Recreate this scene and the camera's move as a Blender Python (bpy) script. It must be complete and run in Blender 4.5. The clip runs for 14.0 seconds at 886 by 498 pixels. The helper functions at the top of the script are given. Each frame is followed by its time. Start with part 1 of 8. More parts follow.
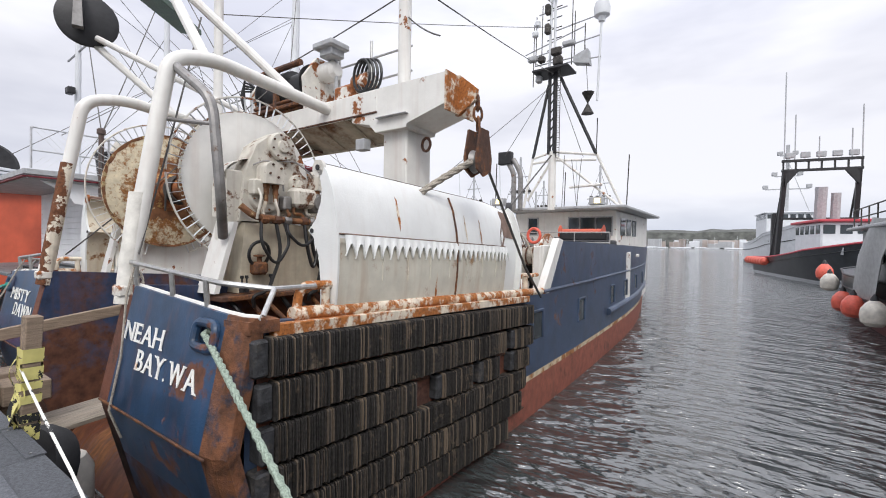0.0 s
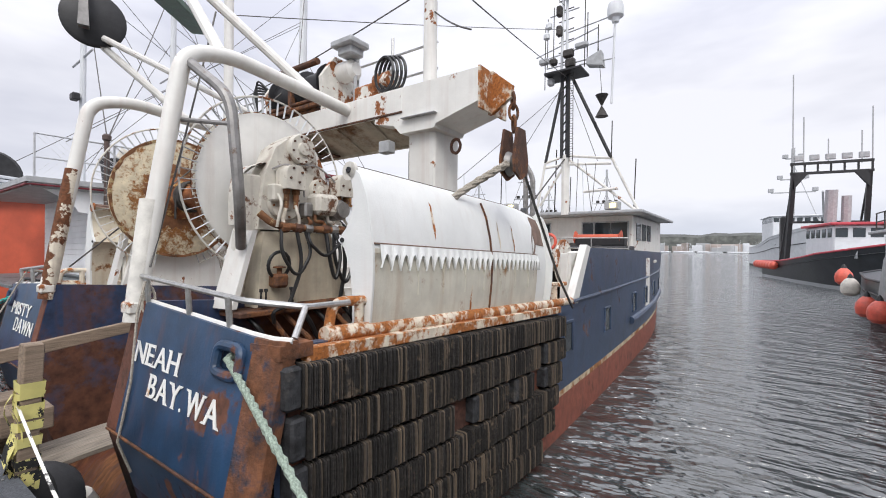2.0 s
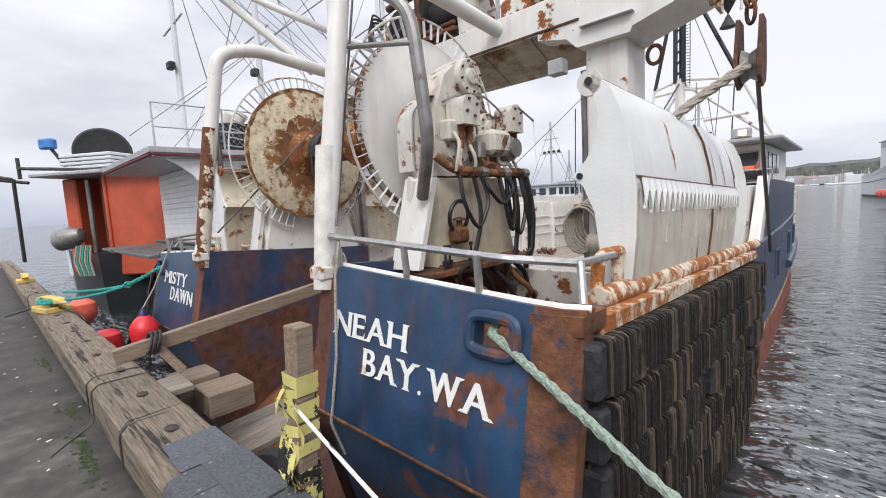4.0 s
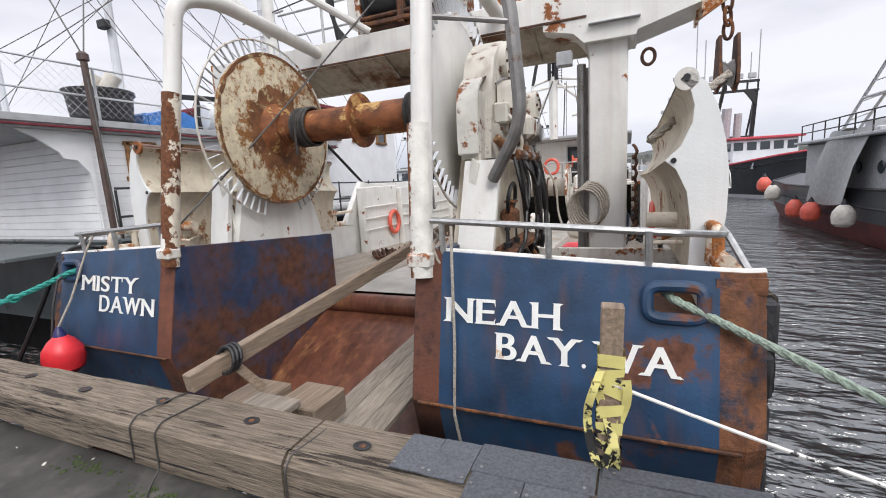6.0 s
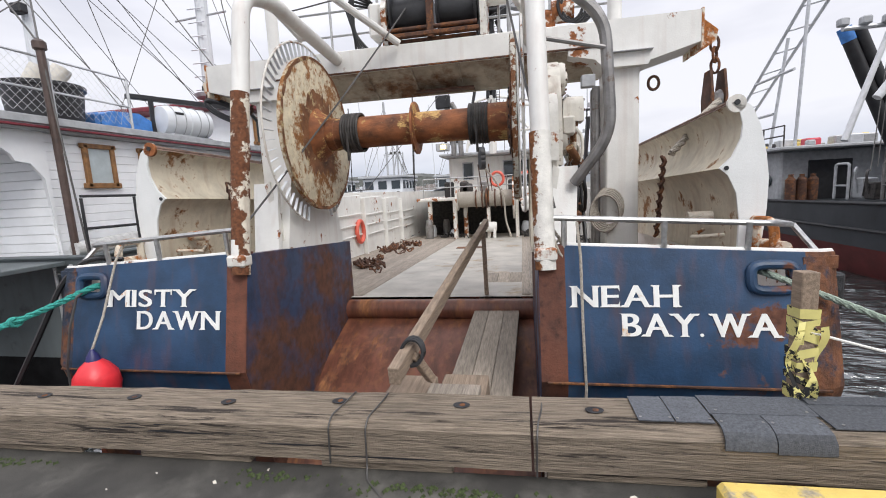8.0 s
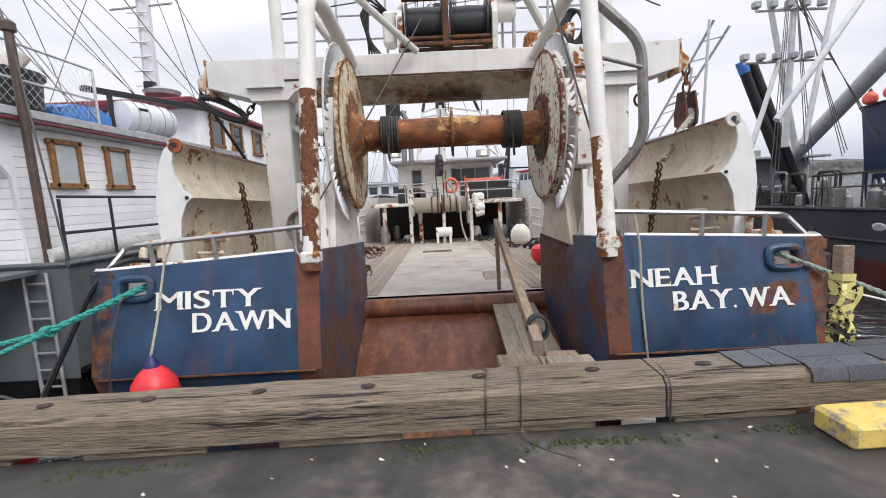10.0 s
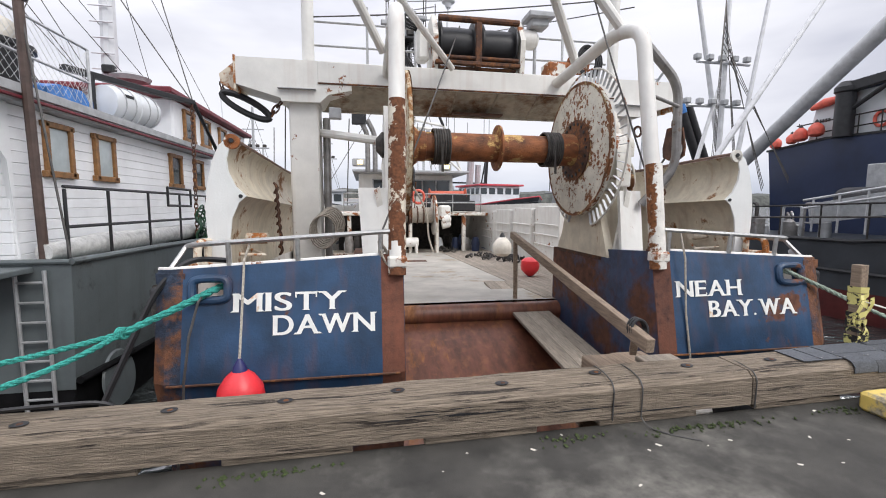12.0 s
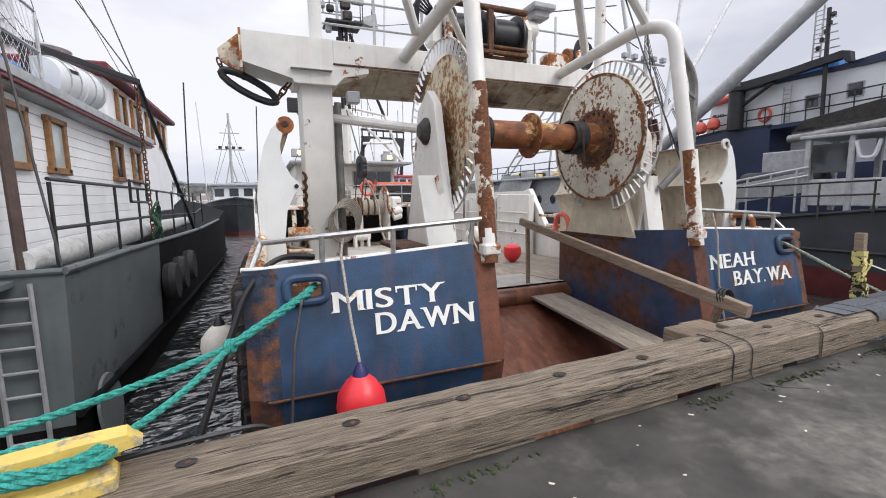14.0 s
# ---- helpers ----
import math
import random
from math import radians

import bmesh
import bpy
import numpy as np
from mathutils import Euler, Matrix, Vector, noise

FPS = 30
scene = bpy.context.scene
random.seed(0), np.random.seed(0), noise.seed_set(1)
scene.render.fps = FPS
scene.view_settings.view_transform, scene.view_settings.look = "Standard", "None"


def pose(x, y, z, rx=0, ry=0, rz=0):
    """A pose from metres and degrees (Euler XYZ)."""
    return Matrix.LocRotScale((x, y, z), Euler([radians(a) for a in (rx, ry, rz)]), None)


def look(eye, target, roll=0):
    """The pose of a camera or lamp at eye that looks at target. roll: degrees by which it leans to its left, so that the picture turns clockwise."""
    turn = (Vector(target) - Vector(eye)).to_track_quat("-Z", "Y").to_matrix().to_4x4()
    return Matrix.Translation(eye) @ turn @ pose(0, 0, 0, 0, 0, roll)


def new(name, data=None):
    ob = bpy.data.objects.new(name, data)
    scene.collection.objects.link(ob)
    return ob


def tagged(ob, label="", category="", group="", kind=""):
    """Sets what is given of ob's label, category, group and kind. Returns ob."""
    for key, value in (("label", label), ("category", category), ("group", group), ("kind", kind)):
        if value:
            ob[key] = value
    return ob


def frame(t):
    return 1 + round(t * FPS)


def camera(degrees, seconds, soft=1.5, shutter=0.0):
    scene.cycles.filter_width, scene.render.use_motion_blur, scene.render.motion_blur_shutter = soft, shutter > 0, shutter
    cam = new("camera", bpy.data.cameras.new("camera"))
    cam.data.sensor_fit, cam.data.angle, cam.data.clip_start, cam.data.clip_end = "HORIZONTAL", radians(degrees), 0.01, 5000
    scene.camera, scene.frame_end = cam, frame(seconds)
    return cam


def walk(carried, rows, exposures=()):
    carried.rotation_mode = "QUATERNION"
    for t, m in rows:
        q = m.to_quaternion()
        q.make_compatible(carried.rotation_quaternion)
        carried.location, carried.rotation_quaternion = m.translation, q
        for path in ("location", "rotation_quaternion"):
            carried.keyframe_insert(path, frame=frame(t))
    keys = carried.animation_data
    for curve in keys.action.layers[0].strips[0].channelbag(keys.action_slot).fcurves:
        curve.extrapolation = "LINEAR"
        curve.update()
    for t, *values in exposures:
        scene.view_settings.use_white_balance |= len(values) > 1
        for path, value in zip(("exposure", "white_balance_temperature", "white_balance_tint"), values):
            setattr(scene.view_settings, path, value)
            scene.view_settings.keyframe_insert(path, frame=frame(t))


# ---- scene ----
cam = camera(91.3, 14.0, soft=1.0)
PATH = [
    (0, (6.774, -1.764, 1.673), (5.625, -0.127, 1.643), 0.9),
    (0.5, (6.661, -1.795, 1.679), (5.505, -0.163, 1.672), 1.3),
    (1, (6.527, -1.827, 1.689), (5.375, -0.192, 1.702), 1.4),
    (1.5, (6.405, -1.774, 1.699), (5.255, -0.138, 1.719), 1.1),
    (2, (6.22, -1.636, 1.704), (5.063, -0.004, 1.701), 0.5),
    (2.5, (5.96, -1.578, 1.681), (4.765, 0.025, 1.629), -0.4),
    (3, (5.564, -1.676, 1.652), (4.304, -0.126, 1.54), -1.4),
    (3.5, (5.15, -1.75, 1.64), (3.83, -0.257, 1.472), -2.4),
    (4, (4.626, -1.873, 1.635), (3.259, -0.428, 1.425), -3.1),
    (4.2, (4.469, -1.958, 1.619), (3.113, -0.505, 1.396), -3.1),
    (6.3, (2.623, -3.074, 1.728), (1.924, -1.226, 1.419), -3.3),
    (6.5, (2.418, -3.158, 1.731), (1.762, -1.293, 1.429), -3.4),
    (7, (2.04, -3.408, 1.715), (1.475, -1.512, 1.422), -3.4),
    (7.5, (1.672, -3.622, 1.725), (1.203, -1.699, 1.438), -3.2),
    (8, (1.276, -3.74, 1.716), (0.911, -1.794, 1.44), -3.0),
    (8.2, (1.137, -3.833, 1.724), (0.81, -1.88, 1.443), -3.0),
    (10.3, (-0.366, -4.272, 1.671), (-0.307, -2.289, 1.419), -2.1),
    (10.5, (-0.476, -4.315, 1.697), (-0.387, -2.334, 1.437), -1.5),
    (11, (-0.873, -4.278, 1.687), (-0.708, -2.301, 1.439), -0.5),
    (11.5, (-1.352, -4.311, 1.685), (-1.096, -2.341, 1.46), 0.2),
    (12, (-1.77, -4.293, 1.692), (-1.418, -2.335, 1.486), 0.3),
    (12.5, (-2.192, -4.137, 1.698), (-1.731, -2.201, 1.495), -0.1),
    (13, (-2.647, -4.045, 1.681), (-2.07, -2.142, 1.468), -0.4),
    (13.5, (-3.087, -3.885, 1.653), (-2.406, -2.018, 1.423), -0.8),
    (14, (-3.503, -3.714, 1.65), (-2.742, -1.88, 1.405), -1.0),
]
walk(cam, [(t, look(eye, target, roll)) for t, eye, target, roll in PATH])


# ---- world and light ----
world = bpy.data.worlds.new("overcast_sky")
scene.world = world
world.use_nodes = True
wn, wl = world.node_tree.nodes, world.node_tree.links
wn.clear()
w_out = wn.new("ShaderNodeOutputWorld")
w_bg = wn.new("ShaderNodeBackground")
w_sky = wn.new("ShaderNodeTexSky")
w_sky.sky_type, w_sky.sun_disc = "NISHITA", False
w_sky.sun_elevation, w_sky.sun_rotation = radians(44), radians(141)
w_geo = wn.new("ShaderNodeTexCoord")
w_sep = wn.new("ShaderNodeSeparateXYZ")
w_map = wn.new("ShaderNodeMapping")
w_map.inputs["Scale"].default_value = (1.0, 1.0, 3.2)
w_noise = wn.new("ShaderNodeTexNoise")
w_noise.inputs["Scale"].default_value, w_noise.inputs["Detail"].default_value = 1.7, 5
w_noise.inputs["Roughness"].default_value = 0.5
w_ramp = wn.new("ShaderNodeValToRGB")
w_ramp.color_ramp.elements[0].position, w_ramp.color_ramp.elements[0].color = 0.36, (0.54, 0.55, 0.63, 1)
w_ramp.color_ramp.elements[1].position, w_ramp.color_ramp.elements[1].color = 0.58, (0.80, 0.80, 0.86, 1)
w_hor = wn.new("ShaderNodeValToRGB")
w_hor.color_ramp.elements[0].position, w_hor.color_ramp.elements[0].color = 0.0, (0.72, 0.78, 0.86, 1)
w_hor.color_ramp.elements[1].position, w_hor.color_ramp.elements[1].color = 0.10, (1, 1, 1, 1)
w_el = w_hor.color_ramp.elements.new(1.0)
w_el.color = (1.0, 1.0, 1.0, 1)
w_mul = wn.new("ShaderNodeMixRGB")
w_mul.blend_type, w_mul.inputs[0].default_value = "MULTIPLY", 1.0
w_zen = wn.new("ShaderNodeMapRange")
w_zen.inputs["From Min"].default_value, w_zen.inputs["From Max"].default_value = 0.3, 1.0
w_zen.inputs["To Min"].default_value, w_zen.inputs["To Max"].default_value = 1.0, 2.3
w_mul2 = wn.new("ShaderNodeVectorMath")
w_mul2.operation = "SCALE"
w_skys = wn.new("ShaderNodeVectorMath")
w_skys.operation = "SCALE"
w_skys.inputs["Scale"].default_value = 0.10
w_mix = wn.new("ShaderNodeMixRGB")
w_mix.inputs[0].default_value = 0.94
wl.new(w_geo.outputs["Generated"], w_sep.inputs[0])
wl.new(w_geo.outputs["Generated"], w_map.inputs["Vector"])
wl.new(w_map.outputs[0], w_noise.inputs["Vector"])
wl.new(w_noise.outputs["Fac"], w_ramp.inputs[0])
wl.new(w_sep.outputs["Z"], w_hor.inputs[0])
wl.new(w_sep.outputs["Z"], w_zen.inputs["Value"])
wl.new(w_ramp.outputs[0], w_mul.inputs[1])
wl.new(w_hor.outputs[0], w_mul.inputs[2])
wl.new(w_mul.outputs[0], w_mul2.inputs[0])
wl.new(w_zen.outputs[0], w_mul2.inputs["Scale"])
wl.new(w_sky.outputs[0], w_skys.inputs[0])
wl.new(w_skys.outputs[0], w_mix.inputs[1])
wl.new(w_mul2.outputs[0], w_mix.inputs[2])
wl.new(w_mix.outputs[0], w_bg.inputs["Color"])
w_bg.inputs["Strength"].default_value = 1.0
wl.new(w_bg.outputs[0], w_out.inputs["Surface"])
sun_data = bpy.data.lights.new("sun", "SUN")
sun_data.energy, sun_data.angle, sun_data.color = 1.5, radians(25), (1.0, 0.97, 0.93)
sun = new("sun", sun_data)
sun.matrix_world = look((9, -11, 14), (0, 0, 0))
scene.view_settings.exposure = 0.29

# ---- materials ----


def mat(name, col, rough=0.6, metal=0.0, var=0.15, scale=6.0, col2=None, lo=0.5, hi=0.6, pscale=3.0, stretch=(1, 1, 1),
        bump=0.15, bscale=40.0, spec=0.5, rand=0.0, streak=0.0, emit=0.0, odd=None, face=None, hub=None, spots=()):
    """Paint, steel, wood or stone: colour with a fine and a coarse variation, patches of col2 (rust, stain), streaks and relief."""
    m = bpy.data.materials.new(name)
    m.use_nodes = True
    nt = m.node_tree
    n, l = nt.nodes, nt.links
    b = n["Principled BSDF"]
    geo = n.new("ShaderNodeNewGeometry")
    mp = n.new("ShaderNodeMapping")
    mp.inputs["Scale"].default_value = stretch
    l.new(geo.outputs["Position"], mp.inputs["Vector"])

    def noise_node(sc, detail=6, r=0.6):
        t = n.new("ShaderNodeTexNoise")
        t.inputs["Scale"].default_value, t.inputs["Detail"].default_value = sc, detail
        t.inputs["Roughness"].default_value = r
        l.new(mp.outputs[0], t.inputs["Vector"])
        return t

    def mixed(a, bcol, fac):
        x = n.new("ShaderNodeMixRGB")
        for sock, v in ((x.inputs[1], a), (x.inputs[2], bcol), (x.inputs[0], fac)):
            if isinstance(v, (int, float)):
                sock.default_value = v
            elif isinstance(v, tuple):
                sock.default_value = (*v, 1)
            else:
                l.new(v, sock)
        return x.outputs[0]

    def ramp(src, a, c):
        r = n.new("ShaderNodeMapRange")
        r.inputs["From Min"].default_value, r.inputs["From Max"].default_value = a, c
        l.new(src, r.inputs["Value"])
        return r.outputs[0]

    fine = noise_node(scale)
    dark = tuple(c * (1 - var * 1.6) for c in col)
    light = tuple(min(1, c * (1 + var)) for c in col)
    out = mixed(dark, light, ramp(fine.outputs["Fac"], 0.3, 0.7))
    if rand:
        oi = n.new("ShaderNodeObjectInfo")
        isl = geo.outputs["Random Per Island"]
        add = n.new("ShaderNodeMath")
        add.operation = "ADD"
        l.new(oi.outputs["Random"], add.inputs[0])
        l.new(isl, add.inputs[1])
        fr = n.new("ShaderNodeMath")
        fr.operation = "FRACT"
        l.new(add.outputs[0], fr.inputs[0])
        hs = n.new("ShaderNodeHueSaturation")
        l.new(out, hs.inputs["Color"])
        mr = n.new("ShaderNodeMapRange")
        mr.inputs["To Min"].default_value, mr.inputs["To Max"].default_value = 1 - rand, 1 + rand
        l.new(fr.outputs[0], mr.inputs["Value"])
        l.new(mr.outputs[0], hs.inputs["Value"])
        out = hs.outputs[0]
        if odd:
            out = mixed(out, odd, ramp(fr.outputs[0], 0.70, 1.35))
    rgh = rough
    if streak:
        mp2 = n.new("ShaderNodeMapping")
        mp2.inputs["Scale"].default_value = (9, 9, 0.5)
        l.new(geo.outputs["Position"], mp2.inputs["Vector"])
        st = n.new("ShaderNodeTexNoise")
        st.inputs["Scale"].default_value, st.inputs["Detail"].default_value = 1.0, 4
        l.new(mp2.outputs[0], st.inputs["Vector"])
        sm = n.new("ShaderNodeMath")
        sm.operation = "MULTIPLY"
        sm.inputs[1].default_value = streak
        l.new(ramp(st.outputs["Fac"], 0.52, 0.75), sm.inputs[0])
        out = mixed(out, col2 or dark, sm.outputs[0])
    if col2:
        p = noise_node(pscale, 9, 0.68)
        big = noise_node(pscale * 0.22, 3, 0.5)
        av = n.new("ShaderNodeMath")
        av.operation = "MULTIPLY_ADD"
        av.inputs[1].default_value, av.inputs[2].default_value = 0.6, -0.3
        l.new(big.outputs["Fac"], av.inputs[0])
        ad = n.new("ShaderNodeMath")
        ad.operation = "ADD"
        l.new(p.outputs["Fac"], ad.inputs[0])
        l.new(av.outputs[0], ad.inputs[1])
        msk = ad.outputs[0]
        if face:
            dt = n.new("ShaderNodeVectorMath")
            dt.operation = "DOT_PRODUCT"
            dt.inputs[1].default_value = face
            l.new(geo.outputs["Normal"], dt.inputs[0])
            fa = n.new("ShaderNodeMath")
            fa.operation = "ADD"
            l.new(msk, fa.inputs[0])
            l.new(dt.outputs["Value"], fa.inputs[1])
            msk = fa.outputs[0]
        for sx_, sy_, sr_, sg_ in spots:
            ds = n.new("ShaderNodeVectorMath")
            ds.operation = "DISTANCE"
            ds.inputs[1].default_value = (sx_, sy_, 0)
            l.new(geo.outputs["Position"], ds.inputs[0])
            sp = n.new("ShaderNodeMapRange")
            sp.inputs["From Min"].default_value, sp.inputs["From Max"].default_value = 0.0, sr_
            sp.inputs["To Min"].default_value, sp.inputs["To Max"].default_value = sg_, 0.0
            l.new(ds.outputs["Value"], sp.inputs["Value"])
            sa = n.new("ShaderNodeMath")
            sa.operation = "ADD"
            l.new(msk, sa.inputs[0])
            l.new(sp.outputs[0], sa.inputs[1])
            msk = sa.outputs[0]
        if hub:
            ds = n.new("ShaderNodeVectorMath")
            ds.operation = "DISTANCE"
            fl = n.new("ShaderNodeVectorMath")
            fl.operation = "MULTIPLY"
            fl.inputs[1].default_value = (0, 1, 1)
            l.new(geo.outputs["Position"], fl.inputs[0])
            l.new(fl.outputs[0], ds.inputs[0])
            ds.inputs[1].default_value = hub
            cr_ = n.new("ShaderNodeFloatCurve")
            for q, (px_, py_) in enumerate(((0.0, 0.78), (0.42, 0.70), (0.62, 0.50), (0.84, 0.46), (0.93, 0.66), (1.0, 0.8))):
                if q < 2:
                    cr_.mapping.curves[0].points[q].location = (px_, py_)
                else:
                    cr_.mapping.curves[0].points.new(px_, py_)
            cr_.mapping.update()
            l.new(ds.outputs["Value"], cr_.inputs["Value"])
            hb = n.new("ShaderNodeMath")
            hb.operation = "MULTIPLY_ADD"
            hb.inputs[1].default_value, hb.inputs[2].default_value = 0.45, -0.225
            l.new(cr_.outputs[0], hb.inputs[0])
            ha = n.new("ShaderNodeMath")
            ha.operation = "ADD"
            l.new(msk, ha.inputs[0])
            l.new(hb.outputs[0], ha.inputs[1])
            msk = ha.outputs[0]
        f = ramp(msk, lo, hi)
        q = noise_node(pscale * 5, 5)
        c2 = mixed(tuple(c * 0.45 for c in col2), tuple(min(1, c * 1.25) for c in col2), ramp(q.outputs["Fac"], 0.3, 0.7))
        out = mixed(out, c2, f)
        rr = n.new("ShaderNodeMapRange")
        rr.inputs["To Min"].default_value, rr.inputs["To Max"].default_value = rough, 0.9
        l.new(f, rr.inputs["Value"])
        l.new(rr.outputs[0], b.inputs["Roughness"])
        if metal:
            mm = n.new("ShaderNodeMapRange")
            mm.inputs["To Min"].default_value, mm.inputs["To Max"].default_value = metal, 0.0
            l.new(f, mm.inputs["Value"])
            l.new(mm.outputs[0], b.inputs["Metallic"])
    else:
        b.inputs["Roughness"].default_value = rgh
        b.inputs["Metallic"].default_value = metal
    l.new(out, b.inputs["Base Color"])
    b.inputs["Specular IOR Level"].default_value = spec
    if bump:
        bn = noise_node(bscale, 6, 0.65)
        bp = n.new("ShaderNodeBump")
        bp.inputs["Strength"].default_value, bp.inputs["Distance"].default_value = bump, 0.02
        l.new(bn.outputs["Fac"], bp.inputs["Height"])
        l.new(bp.outputs[0], b.inputs["Normal"])
    if emit:
        b.inputs["Emission Color"].default_value, b.inputs["Emission Strength"].default_value = (*col, 1), emit
    return m


RUST = (0.30, 0.105, 0.035)
BLUE = mat("blue_hull_paint", (0.021, 0.056, 0.118), 0.40, col2=(0.15, 0.06, 0.035), lo=0.63, hi=0.69, pscale=2.2, streak=0.32, var=0.3, scale=2.5)
BLUE_SIDE = mat("navy_side_paint", (0.050, 0.078, 0.135), 0.4, col2=(0.16, 0.08, 0.05), lo=0.64, hi=0.72, pscale=2.0, streak=0.2, var=0.25, scale=2)
RUSTBLUE = mat("rusted_blue_plate", (0.028, 0.05, 0.11), 0.5, col2=(0.12, 0.048, 0.027), lo=0.40, hi=0.56, pscale=1.6, streak=0.5, var=0.3)
CORNER = mat("rusting_corner_plate", (0.17, 0.068, 0.030), 0.8, col2=(0.030, 0.045, 0.075), lo=0.52, hi=0.64, pscale=3.4, streak=0.3, var=0.45, scale=8, bump=0.6)
RUSTBROWN = mat("rusted_steel_plate", (0.16, 0.055, 0.03), 0.75, col2=(0.09, 0.04, 0.028), lo=0.45, hi=0.6, pscale=3, streak=0.5, var=0.3, bump=0.3)
RAMPRUST = mat("ramp_rust", (0.15, 0.055, 0.033), 0.42, col2=(0.28, 0.12, 0.05), lo=0.58, hi=0.7, pscale=4, streak=0.55, var=0.35, stretch=(1, 0.35, 0.35))
WHITE = mat("white_ship_paint", (0.74, 0.73, 0.69), 0.45, col2=RUST, lo=0.655, hi=0.69, pscale=4.5, streak=0.16, var=0.06, scale=3)
WHITERUST = mat("white_paint_rusting", (0.70, 0.68, 0.62), 0.5, col2=RUST, lo=0.53, hi=0.57, pscale=3.2, streak=0.3, var=0.1)
DISC_A = mat("disc_ochre_rust", (0.64, 0.56, 0.40), 0.6, col2=(0.30, 0.13, 0.040), lo=0.47, hi=0.60, pscale=11, var=0.16, scale=9, hub=(0, 1.56, 2.46), bump=0.35)
DISC_B = mat("disc_pale_rust", (0.66, 0.63, 0.54), 0.6, col2=(0.24, 0.10, 0.04), lo=0.555, hi=0.59, pscale=17, var=0.12, hub=(0, 1.56, 2.46), bump=0.3)
DRUM = mat("drum_rust", (0.25, 0.085, 0.028), 0.7, col2=(0.58, 0.37, 0.14), lo=0.53, hi=0.60, pscale=9, var=0.45, bump=0.5, stretch=(0.6, 1, 1))
DARKRUST = mat("dark_rust", (0.09, 0.042, 0.026), 0.8, col2=(0.22, 0.09, 0.035), lo=0.5, hi=0.62, pscale=8, var=0.35, bump=0.4)
CAPRUST = mat("rusty_rail_cap", (0.70, 0.63, 0.51), 0.6, col2=(0.40, 0.14, 0.034), lo=0.47, hi=0.56, pscale=6.5, streak=0.35, var=0.15, bump=0.4)
CREAM = mat("stained_cream_paint", (0.60, 0.54, 0.42), 0.55, col2=(0.26, 0.12, 0.045), lo=0.57, hi=0.66, pscale=4.0, streak=0.35, var=0.14, scale=4)
DOORWHITE = mat("door_white_paint", (0.76, 0.77, 0.75), 0.35, col2=(0.33, 0.16, 0.08), lo=0.71, hi=0.75, pscale=3.0, streak=0.08, var=0.05, scale=2)
SCRAPE = mat("scraped_paint", (0.20, 0.13, 0.10), 0.8, var=0.3)
ANTIFOUL = mat("red_antifouling", (0.27, 0.085, 0.055), 0.7, col2=(0.12, 0.07, 0.05), lo=0.58, hi=0.75, pscale=2.5, streak=0.3, var=0.2)
BOOT = mat("boot_stripe", (0.60, 0.52, 0.36), 0.7, col2=(0.35, 0.16, 0.06), lo=0.46, hi=0.56, pscale=2.5, streak=0.5, var=0.2)
RUBBER = mat("laminated_rubber", (0.030, 0.026, 0.023), 0.8, var=0.5, scale=30, rand=0.6, odd=(0.34, 0.25, 0.165), col2=(0.16, 0.12, 0.085), lo=0.60, hi=0.74, pscale=9, bump=0.5, bscale=60)
TYRE = mat("black_rubber", (0.025, 0.025, 0.027), 0.8, var=0.3)
RAILWOOD = mat("weathered_timber", (0.255, 0.205, 0.152), 0.88, var=0.40, scale=9, stretch=(0.45, 9, 9), col2=(0.045, 0.034, 0.026), lo=0.585, hi=0.64, pscale=3.6, bump=1.0, bscale=14)
PLANK = mat("grey_plank", (0.31, 0.265, 0.215), 0.85, var=0.25, scale=8, stretch=(7, 0.4, 7), bump=0.6, bscale=16, rand=0.12)
LUMBER = mat("brown_lumber", (0.26, 0.195, 0.14), 0.8, var=0.25, scale=8, stretch=(6, 0.4, 6), bump=0.4, bscale=16, rand=0.1)
ASPHALT = mat("dock_asphalt", (0.050, 0.047, 0.041), 0.75, var=0.3, scale=3, col2=(0.145, 0.137, 0.120), lo=0.56, hi=0.80, pscale=1.6, bump=0.4, bscale=120, spots=((-0.1, -2.75, 1.4, 0.42), (2.1, -2.9, 1.0, 0.25), (4.4, -4.8, 1.6, 0.2)))
MOSS = mat("moss", (0.05, 0.07, 0.022), 0.95, var=0.5, scale=50, bump=0.8)
SHINGLE = mat("roofing_mat", (0.105, 0.112, 0.125), 0.9, var=0.25, scale=60, rand=0.25, bump=0.5, bscale=150)
DECK = mat("worn_deck", (0.40, 0.375, 0.33), 0.6, var=0.18, scale=1.5, col2=(0.33, 0.24, 0.14), lo=0.56, hi=0.72, pscale=1.2, bump=0.15, bscale=30)
GALV = mat("galvanised_steel", (0.50, 0.50, 0.49), 0.38, 0.85, var=0.15, scale=20, col2=RUST, lo=0.70, hi=0.76, pscale=9)
STEEL = mat("dull_steel", (0.30, 0.29, 0.28), 0.5, 0.7, var=0.2, col2=(0.17, 0.09, 0.05), lo=0.62, hi=0.72, pscale=7)
BLACK = mat("black_paint", (0.018, 0.018, 0.02), 0.5, var=0.3)
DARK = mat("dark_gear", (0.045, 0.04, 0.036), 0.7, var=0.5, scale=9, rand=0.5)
HOSE = mat("black_hose", (0.014, 0.014, 0.015), 0.4, var=0.2)
TEAL = mat("teal_rope", (0.045, 0.36, 0.30), 0.85, var=0.35, scale=50, bump=0.8, bscale=90)
